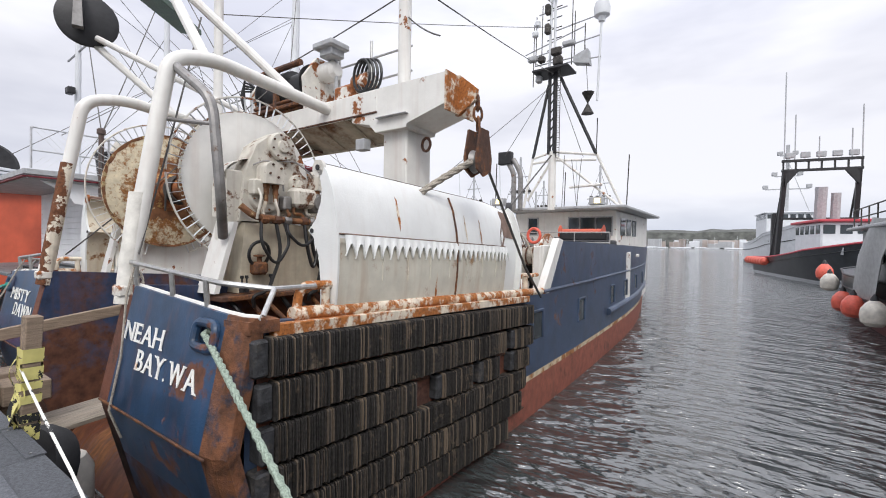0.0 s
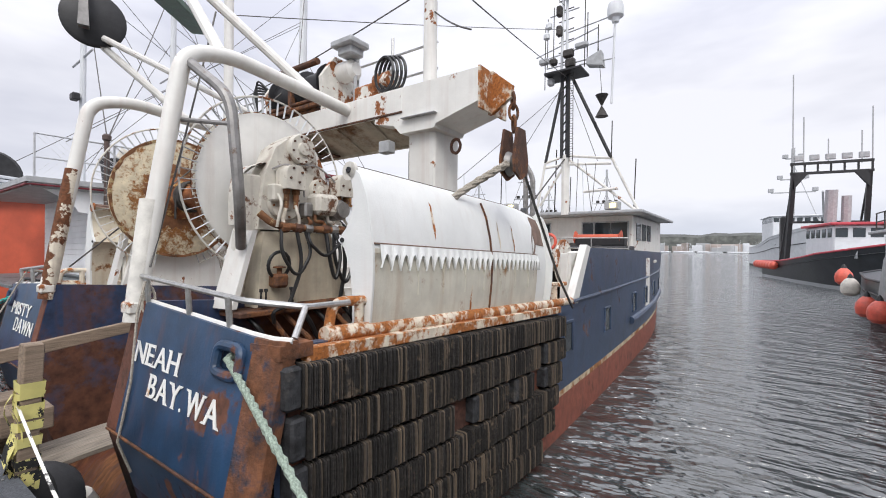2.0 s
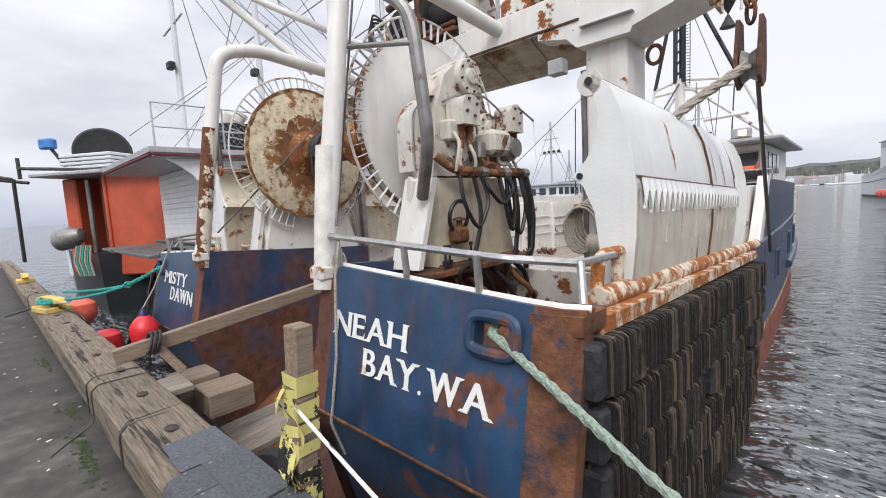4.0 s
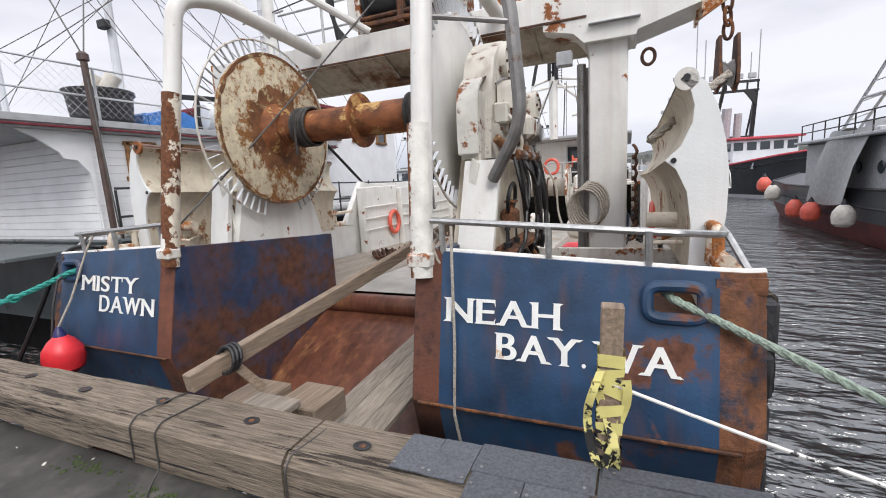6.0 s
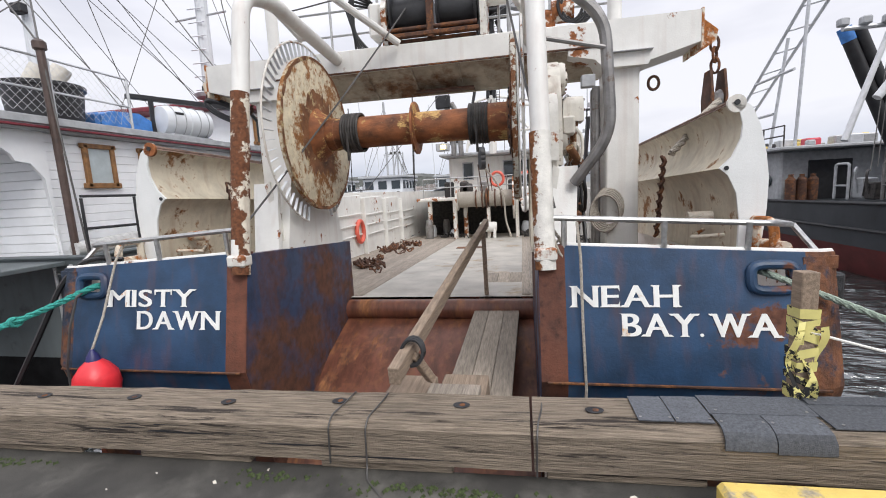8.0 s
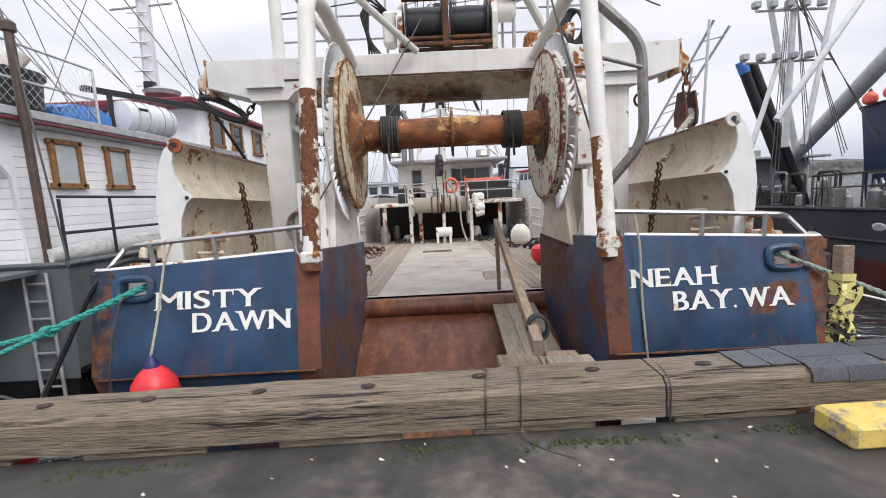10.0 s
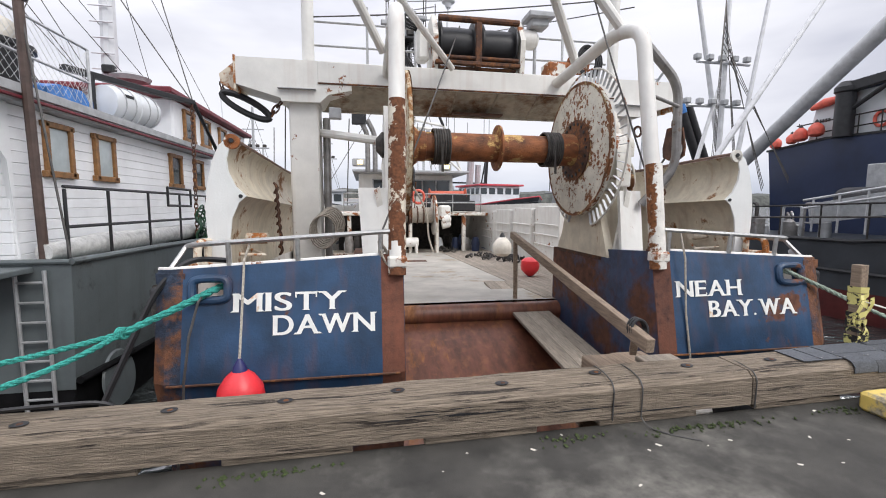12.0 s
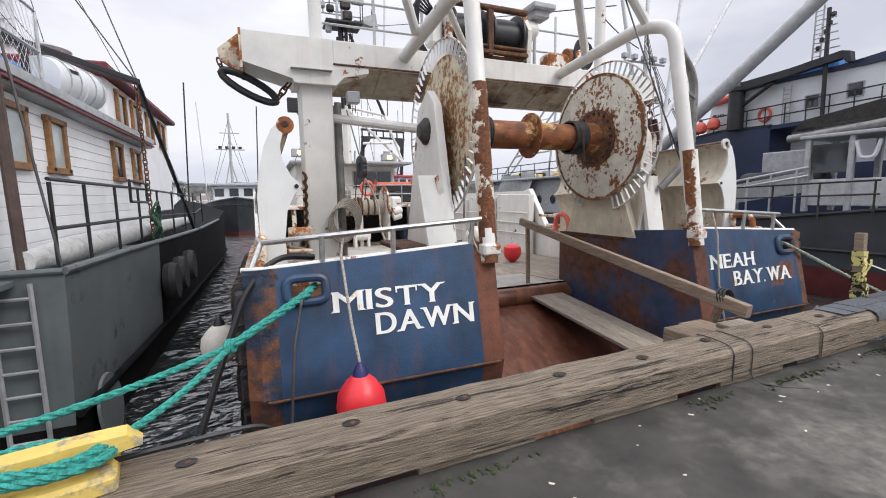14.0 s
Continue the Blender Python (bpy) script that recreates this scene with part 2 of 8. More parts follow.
PALEROPE = mat("pale_green_rope", (0.36, 0.44, 0.36), 0.9, var=0.3, scale=60, bump=0.8, bscale=90)
ROPE = mat("grey_rope", (0.42, 0.38, 0.32), 0.9, var=0.3, scale=60, bump=0.6, bscale=90)
WIRE = mat("wire_rope", (0.11, 0.105, 0.10), 0.5, 0.5, var=0.2)
YELLOW = mat("yellow_cleat_paint", (0.68, 0.50, 0.13), 0.6, col2=(0.36, 0.31, 0.22), lo=0.52, hi=0.62, pscale=7, var=0.12)
TAPE = mat("caution_tape", (0.66, 0.60, 0.22), 0.45, var=0.12, col2=(0.02, 0.02, 0.02), lo=0.54, hi=0.55, pscale=16, bump=0)
WHITETAPE = mat("white_line", (0.75, 0.73, 0.68), 0.6, var=0.08, col2=(0.05, 0.05, 0.05), lo=0.62, hi=0.63, pscale=25, bump=0)
REDBUOY = mat("red_buoy_vinyl", (0.75, 0.035, 0.045), 0.35, var=0.12, scale=5)
ORANGEBUOY = mat("faded_orange_buoy", (0.72, 0.13, 0.085), 0.45, var=0.15)
WHITEBUOY = mat("white_buoy", (0.68, 0.64, 0.56), 0.5, var=0.15, scale=6)
NAVYCAP = mat("navy_buoy_cap", (0.02, 0.02, 0.10), 0.4)
GREYHULL = mat("grey_hull_paint", (0.12, 0.14, 0.145), 0.42, var=0.15, scale=1.5, streak=0.2, col2=(0.05, 0.045, 0.04), lo=0.62, hi=0.75, pscale=1.2)
HOUSEWHITE = mat("white_planking", (0.85, 0.86, 0.87), 0.5, var=0.05, scale=2, streak=0.06, rand=0.03)
MAROON = mat("maroon_trim", (0.17, 0.02, 0.03), 0.5, var=0.2)
FRAMEWOOD = mat("varnished_window_frame", (0.25, 0.12, 0.04), 0.5, var=0.25, scale=12)
BLUETARP = mat("blue_tarp", (0.06, 0.22, 0.58), 0.5, var=0.2, bump=0.5, bscale=9)
GREYTARP = mat("grey_tarp", (0.33, 0.34, 0.34), 0.45, var=0.12, bump=0.5, bscale=6)
CLEARWRAP = mat("plastic_wrap", (0.62, 0.62, 0.60), 0.3, var=0.2, scale=9, bump=0.9, bscale=14)
ORANGERED = mat("orange_red_paint", (0.52, 0.095, 0.045), 0.5, var=0.12, scale=2, streak=0.15, rand=0.05)
BROWNPOLE = mat("brown_mast_paint", (0.085, 0.055, 0.045), 0.5, var=0.25)
BLACKHULL = mat("matt_black_hull", (0.009, 0.009, 0.010), 0.9, var=0.4, scale=3, spec=0.12)
DARKHULL = mat("black_hull_paint", (0.035, 0.04, 0.046), 0.4, var=0.25, streak=0.15, scale=1.2)
DARKRED = mat("dark_red_bottom", (0.15, 0.03, 0.028), 0.6, var=0.25, streak=0.2, scale=1.5)
NAVY = mat("deep_navy_paint", (0.018, 0.030, 0.075), 0.4, var=0.2, streak=0.2, scale=0.8)
FARWHITE = mat("distant_white_paint", (0.66, 0.68, 0.70), 0.5, var=0.08, streak=0.12, scale=1)
FARGREY = mat("distant_grey_paint", (0.40, 0.41, 0.42), 0.6, var=0.15, streak=0.1)
REDROOF = mat("red_roof_paint", (0.52, 0.06, 0.08), 0.5, var=0.1)
ALU = mat("bare_aluminium", (0.56, 0.57, 0.58), 0.45, 0.6, var=0.12)
SHORE = mat("wooded_shore", (0.10, 0.105, 0.095), 0.95, var=0.4, scale=0.08, bump=0)
SHOREBUILD = mat("shore_buildings", (0.36, 0.31, 0.28), 0.9, var=0.2, scale=0.05, rand=0.4, bump=0)
GREEN = mat("green_panel", (0.02, 0.07, 0.035), 0.5, var=0.2)
LAMPGLASS = mat("lit_lamp_glass", (1.0, 0.80, 0.35), 0.3, var=0.0, bump=0, emit=2.5)
LETTER = mat("white_lettering", (0.80, 0.80, 0.76), 0.5, var=0.06, col2=(0.62, 0.36, 0.16), lo=0.66, hi=0.72, pscale=4)
GLASS = mat("dark_window_glass", (0.03, 0.04, 0.045), 0.06, var=0.1, bump=0, spec=0.8)
CURTAIN = mat("curtained_glass", (0.42, 0.47, 0.48), 0.10, var=0.12, scale=3, bump=0)
MESHWIRE = mat("chainlink_wire", (0.62, 0.63, 0.64), 0.5, 0.0, var=0.1, bump=0)

WATER = bpy.data.materials.new("harbour_water")
WATER.use_nodes = True
_n, _l = WATER.node_tree.nodes, WATER.node_tree.links
_b = _n["Principled BSDF"]
_b.inputs["Base Color"].default_value = (0.050, 0.057, 0.057, 1)
_b.inputs["Roughness"].default_value = 0.05
_b.inputs["IOR"].default_value = 2.25
_g = _n.new("ShaderNodeNewGeometry")
_m = _n.new("ShaderNodeMapping")
_m.inputs["Scale"].default_value = (0.8, 1.9, 1.0)
_l.new(_g.outputs["Position"], _m.inputs["Vector"])
_prev = None
for _sc, _st, _di in ((0.7, 0.9, 0.50), (2.2, 1.0, 0.26), (7.0, 0.9, 0.05)):
    _t = _n.new("ShaderNodeTexNoise")
    _t.inputs["Scale"].default_value, _t.inputs["Detail"].default_value = _sc, 2
    _t.inputs["Distortion"].default_value = 0.15
    _l.new(_m.outputs[0], _t.inputs["Vector"])
    _p = _n.new("ShaderNodeBump")
    _p.inputs["Strength"].default_value, _p.inputs["Distance"].default_value = _st, _di
    _l.new(_t.outputs["Fac"], _p.inputs["Height"])
    if _prev:
        _l.new(_prev.outputs[0], _p.inputs["Normal"])
    _prev = _p
_l.new(_prev.outputs[0], _b.inputs["Normal"])

# ---- mesh helpers ----


class Mesh:
    """Collects boxes, pipes and sheets into one mesh."""

    def __init__(self):
        self.v, self.f = [], []

    def add(self, vs, fs, m=None):
        k = len(self.v)
        self.v += [tuple(m @ Vector(p)) if m else tuple(p) for p in vs]
        self.f += [tuple(i + k for i in f) for f in fs]
        return self

    def box(self, c, s, b=0.01, m=None):
        """A box of size s round c with its edges chamfered by b."""
        h = [x / 2 for x in s]
        b = min(b, *(x * 0.45 for x in h))
        vs, idx = [], {}
        for sx in (-1, 1):
            for sy in (-1, 1):
                for sz in (-1, 1):
                    for a in range(3):
                        d = [h[i] - (0 if i == a else b) for i in range(3)]
                        idx[sx, sy, sz, a] = len(vs)
                        vs.append((c[0] + sx * d[0], c[1] + sy * d[1], c[2] + sz * d[2]))
        fs = []
        for a in range(3):
            u, w = (a + 1) % 3, (a + 2) % 3
            for s_ in (-1, 1):
                q = []
                for p, r in ((-1, -1), (1, -1), (1, 1), (-1, 1)):
                    k = [0, 0, 0]
                    k[a], k[u], k[w] = s_, p, r
                    q.append(idx[(*k, a)])
                fs.append(tuple(q if s_ > 0 else q[::-1]))
            for p in (-1, 1):
                for r in (-1, 1):
                    k0, k1 = [0, 0, 0], [0, 0, 0]
                    k0[a], k0[u], k0[w] = -1, p, r
                    k1[a], k1[u], k1[w] = 1, p, r
                    q = [idx[(*k0, u)], idx[(*k1, u)], idx[(*k1, w)], idx[(*k0, w)]]
                    fs.append(tuple(q if p * r < 0 else q[::-1]))
        for sx in (-1, 1):
            for sy in (-1, 1):
                for sz in (-1, 1):
                    q = [idx[sx, sy, sz, a] for a in range(3)]
                    fs.append(tuple(q if sx * sy * sz > 0 else q[::-1]))
        return self.add(vs, fs, m)

    def bar(self, p, q, w, h=None, b=0.006):
        """A square bar from p to q."""
        p, q = Vector(p), Vector(q)
        d = q - p
        return self.box((0, 0, d.length / 2), (w, h or w, d.length), b, Matrix.Translation(p) @ d.to_track_quat("Z", "Y").to_matrix().to_4x4())

    def pipe(self, pts, r, seg=10, caps=True):
        """A round pipe or rope along pts; r is a radius or a list of radii."""
        pts = [Vector(p) for p in pts]
        n, vs, fs, up = len(pts), [], [], None
        for i, p in enumerate(pts):
            d = (pts[min(i + 1, n - 1)] - pts[max(i - 1, 0)])
            d = d.normalized() if d.length > 1e-9 else Vector((0, 0, 1))
            if up is None:
                up = d.orthogonal().normalized()
            else:
                up = up - d * up.dot(d)
                up = up.normalized() if up.length > 1e-6 else d.orthogonal().normalized()
            w = d.cross(up)
            rr = r[i] if isinstance(r, (list, tuple)) else r
            vs += [tuple(p + rr * (math.cos(2 * math.pi * k / seg) * up + math.sin(2 * math.pi * k / seg) * w)) for k in range(seg)]
        for i in range(n - 1):
            for k in range(seg):
                a, b = i * seg + k, i * seg + (k + 1) % seg
                fs.append((a, b, b + seg, a + seg))
        if caps:
            fs.append(tuple(range(seg))[::-1])
            fs.append(tuple((n - 1) * seg + k for k in range(seg)))
        return self.add(vs, fs)

    def lathe(self, prof, m=None, seg=32):
        """A turned form about z from (radius, height) rows."""
        vs, fs = [], []
        for r, z in prof:
            vs += [(r * math.cos(2 * math.pi * k / seg), r * math.sin(2 * math.pi * k / seg), z) for k in range(seg)]
        for i in range(len(prof) - 1):
            for k in range(seg):
                a, b = i * seg + k, i * seg + (k + 1) % seg
                fs.append((a, b, b + seg, a + seg))
        fs.append(tuple(range(seg))[::-1])
        fs.append(tuple((len(prof) - 1) * seg + k for k in range(seg)))
        return self.add(vs, fs, m)

    def prism(self, poly, depth, m=None):
        """A plate: the outline poly in (u, v), extruded along w by depth."""
        n = len(poly)
        vs = [(u, v, 0) for u, v in poly] + [(u, v, depth) for u, v in poly]
        fs = [tuple(range(n))[::-1], tuple(range(n, 2 * n))]
        fs += [(i, (i + 1) % n, n + (i + 1) % n, n + i) for i in range(n)]
        return self.add(vs, fs, m)

    def loft(self, rows, close=False):
        """A sheet through rows of points."""
        k = len(rows[0])
        vs = [p for r in rows for p in r]
        fs = []
        for i in range(len(rows) - 1):
            for j in range(k if close else k - 1):
                a, b = i * k + j, i * k + (j + 1) % k
                fs.append((a, b, b + k, a + k))
        return self.add(vs, fs)

    def done(self, name, material, parent=None, label="", smooth=35, weld=False):
        me = bpy.data.meshes.new(name)
        me.from_pydata(self.v, [], self.f)
        bm = bmesh.new()
        bm.from_mesh(me)
        if weld:
            bmesh.ops.remove_doubles(bm, verts=bm.verts, dist=0.0005)
        bmesh.ops.recalc_face_normals(bm, faces=bm.faces)
        bm.to_mesh(me)
        bm.free()
        me.materials.append(material)
        if smooth:
            me.shade_smooth()
            me.set_sharp_from_angle(angle=radians(smooth))
        ob = new(name, me)
        if parent:
            ob.parent = parent
        if label:
            tagged(ob, label)
        return ob


def thing(name, label, category, group="", kind=""):
    return tagged(new(name), label, category, group, kind)


def arc(p0, p1, p2, n=6):
    """A bend from p0 to p2 round the corner p1."""
    p0, p1, p2 = Vector(p0), Vector(p1), Vector(p2)
    return [((1 - t) ** 2) * p0 + 2 * t * (1 - t) * p1 + t * t * p2 for t in (i / n for i in range(n + 1))]


def bent(pts, r, n=6):
    """pts with every inner corner rounded by about r."""
    pts = [Vector(p) for p in pts]
    out = [pts[0]]
    for a, b, c in zip(pts, pts[1:], pts[2:]):
        k = min(r, (a - b).length * 0.45, (c - b).length * 0.45)
        out += arc(b + (a - b).normalized() * k, b, b + (c - b).normalized() * k, n)
    return out + [pts[-1]]


def sag(p, q, drop, n=10):
    p, q = Vector(p), Vector(q)
    return [p.lerp(q, i / n) - Vector((0, 0, drop * 4 * (i / n) * (1 - i / n))) for i in range(n + 1)]


def strands(pts, r, turns=6.0, n=3):
    """The strands of a laid rope along pts."""
    pts = [Vector(p) for p in pts]
    fine = []
    for a, b in zip(pts, pts[1:]):
        fine += [a.lerp(b, k / 6) for k in range(6)]
    fine.append(pts[-1])
    out = []
    for s in range(n):
        row, dist = [], 0.0
        for i, p in enumerate(fine):
            d = (fine[min(i + 1, len(fine) - 1)] - fine[max(i - 1, 0)]).normalized()
            u = d.cross(Vector((0.3, 0.2, 1))).normalized()
            w = d.cross(u)
            if i:
                dist += (p - fine[i - 1]).length
            a = dist * turns * 2 * math.pi + s * 2 * math.pi / n
            row.append(p + r * 0.5 * (math.cos(a) * u + math.sin(a) * w))
        out.append(row)
    return out


def rope(pts, r, material, label, category="rope", lay=True, name="rope"):
    g = Mesh()
    if lay:
        for row in strands(pts, r, 0.12 / r if r > 0.012 else 6, 3):
            g.pipe(row, r * 0.6, 6)
    else:
        g.pipe(pts, r, 6)
    return tagged(g.done(name, material), label, category)


SERIFS = {"M": ((0, 0), (1, 0), (0, 1), (1, 1)), "I": ((0.5, 0), (0.5, 1)), "T": ((0.5, 0),), "Y": ((0.5, 0), (0, 1), (1, 1)), "D": ((0.12, 0), (0.12, 1)),
          "A": ((0, 0), (1, 0)), "W": ((0, 1), (1, 1)), "N": ((0, 0), (0, 1), (1, 1)), "E": ((0.12, 0), (0.12, 1)), "H": ((0, 0), (1, 0), (0, 1), (1, 1)), "B": ((0.12, 0), (0.12, 1))}


def glyph(ch):
    """One letter of the built-in font as vertices and faces, its box scaled to 1 x 1."""
    cu = bpy.data.curves.new("glyph", "FONT")
    cu.body, cu.size, cu.extrude, cu.resolution_u = ch, 1.0, 0.003, 6
    tmp = new("glyph", cu)
    bpy.context.view_layer.update()
    me = bpy.data.meshes.new_from_object(tmp.evaluated_get(bpy.context.evaluated_depsgraph_get()))
    bpy.data.objects.remove(tmp)
    vs, fs = [v.co.copy() for v in me.vertices], [tuple(p.vertices) for p in me.polygons]
    x0, x1 = min(v.x for v in vs), max(v.x for v in vs)
    y0, y1 = min(v.y for v in vs), max(v.y for v in vs)
    return [((v.x - x0) / max(0.01, x1 - x0), (v.y - y0) / (y1 - y0), v.z) for v in vs], fs


def lettering(text, widths, width, height, m, parent, label=""):
    """Painted serif capitals over a given width and height; widths are shares of the height."""
    total = sum(widths) + 0.19 * (len(text) - 1)
    k = width / total
    g, x = Mesh(), 0.0
    for ch, w in zip(text, widths):
        if ch == ".":
            g.lathe([(0.014, 0), (0.014, 0.003)], Matrix.Translation((x + w * k * 0.4, 0.014, 0)), 12)
        elif ch != " ":
            vs, fs = glyph(ch)
            for q, dx in enumerate((-0.007, 0.0, 0.007)):
                g.add([(x + dx + u * w * k, v * height, z + 0.0006 * q) for u, v, z in vs], fs)
            for u, v in SERIFS.get(ch, ()):
                cx, zz = x + u * w * k + (0.007 if u == 0 and ch not in "AYW" else -0.007 if u == 1 and ch not in "AYW" else 0), v * height
                hw, d = 0.036, 0.016 * (1 if v == 0 else -1)
                g.prism([(cx - hw, zz), (cx + hw, zz), (cx + hw * 0.45, zz + d), (cx - hw * 0.45, zz + d)], 0.0048)
            if ch == "T":
                for u in (0, 1):
                    cx = x + u * w * k
                    g.prism([(cx - 0.008, height), (cx + 0.008, height), (cx + 0.006, height - 0.055), (cx - 0.006, height - 0.055)], 0.0052)
            if ch == "E":
                for v in (0, 1):
                    cx, zz = x + w * k, v * height
                    g.prism([(cx - 0.012, zz), (cx + 0.006, zz), (cx + 0.010, zz + (0.05 if v == 0 else -0.05))], 0.0052)
        x += (w + 0.19) * k
    ob = g.done("lettering", LETTER, parent, label, smooth=0)
    ob.matrix_basis = m
    return ob

# ---- water, shore, dock ----
WATER_Z = -1.45
g = Mesh()
g.loft([[(-3000, -300, WATER_Z), (3000, -300, WATER_Z)], [(-3000, 3000, WATER_Z), (3000, 3000, WATER_Z)]])
tagged(g.done("water", WATER, smooth=0), "dark rippled harbour water under an overcast sky", "water", kind="structure")

DOCK = pose(0, 0, 0, 0, -0.85, 0)       # the float leans a little
g = Mesh()
g.box((-3.0, -6.0, -0.15), (46, 9.3, 0.3), 0.02)
floor_ob = tagged(g.done("dock", ASPHALT, smooth=0), "worn dark asphalt dock with pale scuffed patches", "dock", kind="structure")
floor_ob.matrix_basis = DOCK
random.seed(4)
rail_y0, rail_y1 = -1.42, -1.03
edges = [-26, -20, -14, -8.2, 1.3, 9.0, 14]
for i, (x0, x1) in enumerate(zip(edges, edges[1:])):
    rail = thing("bull_rail", "weathered grey squared timber rail bolted along the dock edge", "timber rail", "dock edge timbers")
    rail.matrix_basis = DOCK
    g = Mesh()
    n = max(6, int((x1 - x0) / 0.25))
    rows = []
    for k in range(n + 1):
        x = x0 + 0.008 + (x1 - x0 - 0.016) * k / n
        j = [random.uniform(-0.006, 0.006) for _ in range(8)]
        rows.append([(x, rail_y0 + j[0], 0.07), (x, rail_y0 + j[1], 0.29 + j[5]), (x, rail_y0 + 0.05 + j[2], 0.335 + j[6]), (x, rail_y1 - 0.03, 0.345 + j[7]), (x, rail_y1 + j[3], 0.31), (x, rail_y1 + j[4], 0.07)])
    g.loft(rows, close=True)
    k = len(rows[0])
    g.f += [tuple(range(k)), tuple(len(g.v) - k + q for q in range(k))]
    g.done("timber", RAILWOOD, rail)
    x = x0 + 0.35
    while x < x1 - 0.2:
        # nothing is bored: a black disc paints the shade inside the bolt hole
        b = Mesh()
        hx, hy_ = x + random.uniform(-0.06, 0.06), -1.215 + random.uniform(-0.03, 0.03)
        b.lathe([(0.05, 0.0), (0.054, 0.005), (0.046, 0.008), (0.0, 0.003)], Matrix.Translation((hx, hy_, 0.3435)) @ Matrix.Diagonal((1.0, 0.7, 1, 1)), 16)
        hole = b.done("bolt_hole", BLACK, rail, "black disc coloured as the shade in a counterbored bolt hole")
        b = Mesh()
        b.lathe([(0.02, 0.0), (0.018, 0.006), (0.0, 0.008)], Matrix.Translation((hx + 0.006, hy_ - 0.006, 0.347)), 6)
        b.done("bolt_head", DARKRUST, hole, "rusty bolt head")
        x += 0.79
    x = x0 + 0.5
    while x < x1:
        b = Mesh()
        b.box((x, -1.22, 0.036), (0.85, 0.34, 0.072), 0.008)
        b.done("spacer_block", RAILWOOD, rail)
        x += 1.35
    for c in range(int((x1 - x0) * 1.2)):
        b = Mesh()
        xx, ln = random.uniform(x0 + 0.2, x1 - 1.2), random.uniform(0.3, 1.0)
        zz = random.uniform(0.10, 0.28)
        b.prism([(0, 0), (ln * 0.5, 0.007), (ln, 0.002), (ln * 0.5, -0.004)], 0.003, pose(xx, rail_y0 + 0.0, zz, 90, 0, 0))
        b.done("crack", BLACK, rail)
# fascia under the rail
g = Mesh()
g.box((-3, -1.30, -0.75), (46, 0.2, 1.1), 0.02)
f_ob = tagged(g.done("dock_fascia", RAILWOOD, smooth=0), "dark wet timber face below the dock edge", "dock face", kind="structure")
f_ob.matrix_basis = DOCK
# moss and litter along the rail
g = Mesh()
random.seed(8)
for cx, cy, sp, cnt in ((0.75, -1.52, 0.25, 110), (-0.3, -1.47, 0.16, 40), (2.2, -1.5, 0.2, 60), (-2.4, -1.5, 0.2, 50)):
    for _ in range(cnt):
        x, y = cx + random.gauss(0, sp), cy - abs(random.gauss(0, 0.05))
        s = random.uniform(0.006, 0.02)
        g.add([(x - s, y, 0.001), (x + s, y + s * 0.3, 0.001), (x, y + s, s * 0.9)], [(0, 1, 2)])
        g.add([(x, y - s, 0.001), (x + s * 0.4, y + s, 0.001), (x - s, y, s * 0.8)], [(0, 1, 2)])
ob = tagged(g.done("moss", MOSS, smooth=0), "low green moss growing along the timber rail", "moss", kind="stuff")
ob.matrix_basis = DOCK
g = Mesh()
for _ in range(70):
    x, y = random.uniform(-6, 6), -1.45 - abs(random.gauss(0, 0.8))
    s, a = random.uniform(0.008, 0.024), random.uniform(0, 6)
    g.prism([(-s, -s * 0.3), (s, -s * 0.4), (s * 0.8, s * 0.4), (-s * 0.5, s * 0.5)], 0.003, pose(x, y, 0.002, 0, 0, math.degrees(a)))
ob = tagged(g.done("litter", WHITEBUOY, smooth=0), "scattered pale shell chips and gull litter on asphalt", "litter", kind="stuff")
ob.matrix_basis = DOCK

# roofing mats on the rail
random.seed(3)
def roofing_mat(x0, x1, yb, yf, drop=0.0, lift=0.0):
    """A sheet lying across the rail from its back yb to its front yf, turned down over the edge by drop."""
    sec = [(yb, 0.353), ((yb + yf) / 2, 0.355), (max(yf, -1.36), 0.352)]
    if drop:
        sec += [(-1.405, 0.338), (-1.432, 0.300), (-1.436, 0.300 - drop)]
    n = 7
    rows, low = [], []
    for k in range(n + 1):
        x = x0 + (x1 - x0) * k / n
        j = [random.uniform(-0.0025, 0.0025) for _ in sec]
        rows.append([(x + 0.6 * j[q], y, z + lift + abs(j[q])) for q, (y, z) in enumerate(sec)])
    g = Mesh()
    m = len(sec)
    g.loft(rows)
    g.loft([[(x, y + (0.006 if q > 2 else 0), z - 0.007) for q, (x, y, z) in enumerate(r)] for r in rows])
    base = (n + 1) * m
    for k in range(n):
        for q in (0, m - 1):
            a, b = k * m + q, (k + 1) * m + q
            g.f.append((a, b, b + base, a + base))
    for k in (0, n):
        for q in range(m - 1):
            a, b = k * m + q, k * m + q + 1
            g.f.append((a, b, b + base, a + base))
    ob = g.done("roofing_mat", SHINGLE)
    tagged(ob, "dark grey gritty roofing mat nailed on the timber rail", "mat", "mats on the rail")
    ob.matrix_basis = DOCK
    for q in (0, 3):
        b = Mesh()
        b.lathe([(0.006, 0.0), (0.008, 0.003), (0.0, 0.004)], pose(x0 + (x1 - x0) * (0.08 + 0.28 * q), max(yf, -1.36) + 0.03, 0.356 + lift), 8)
        b.done("nail_head", STEEL, ob, "nail head")


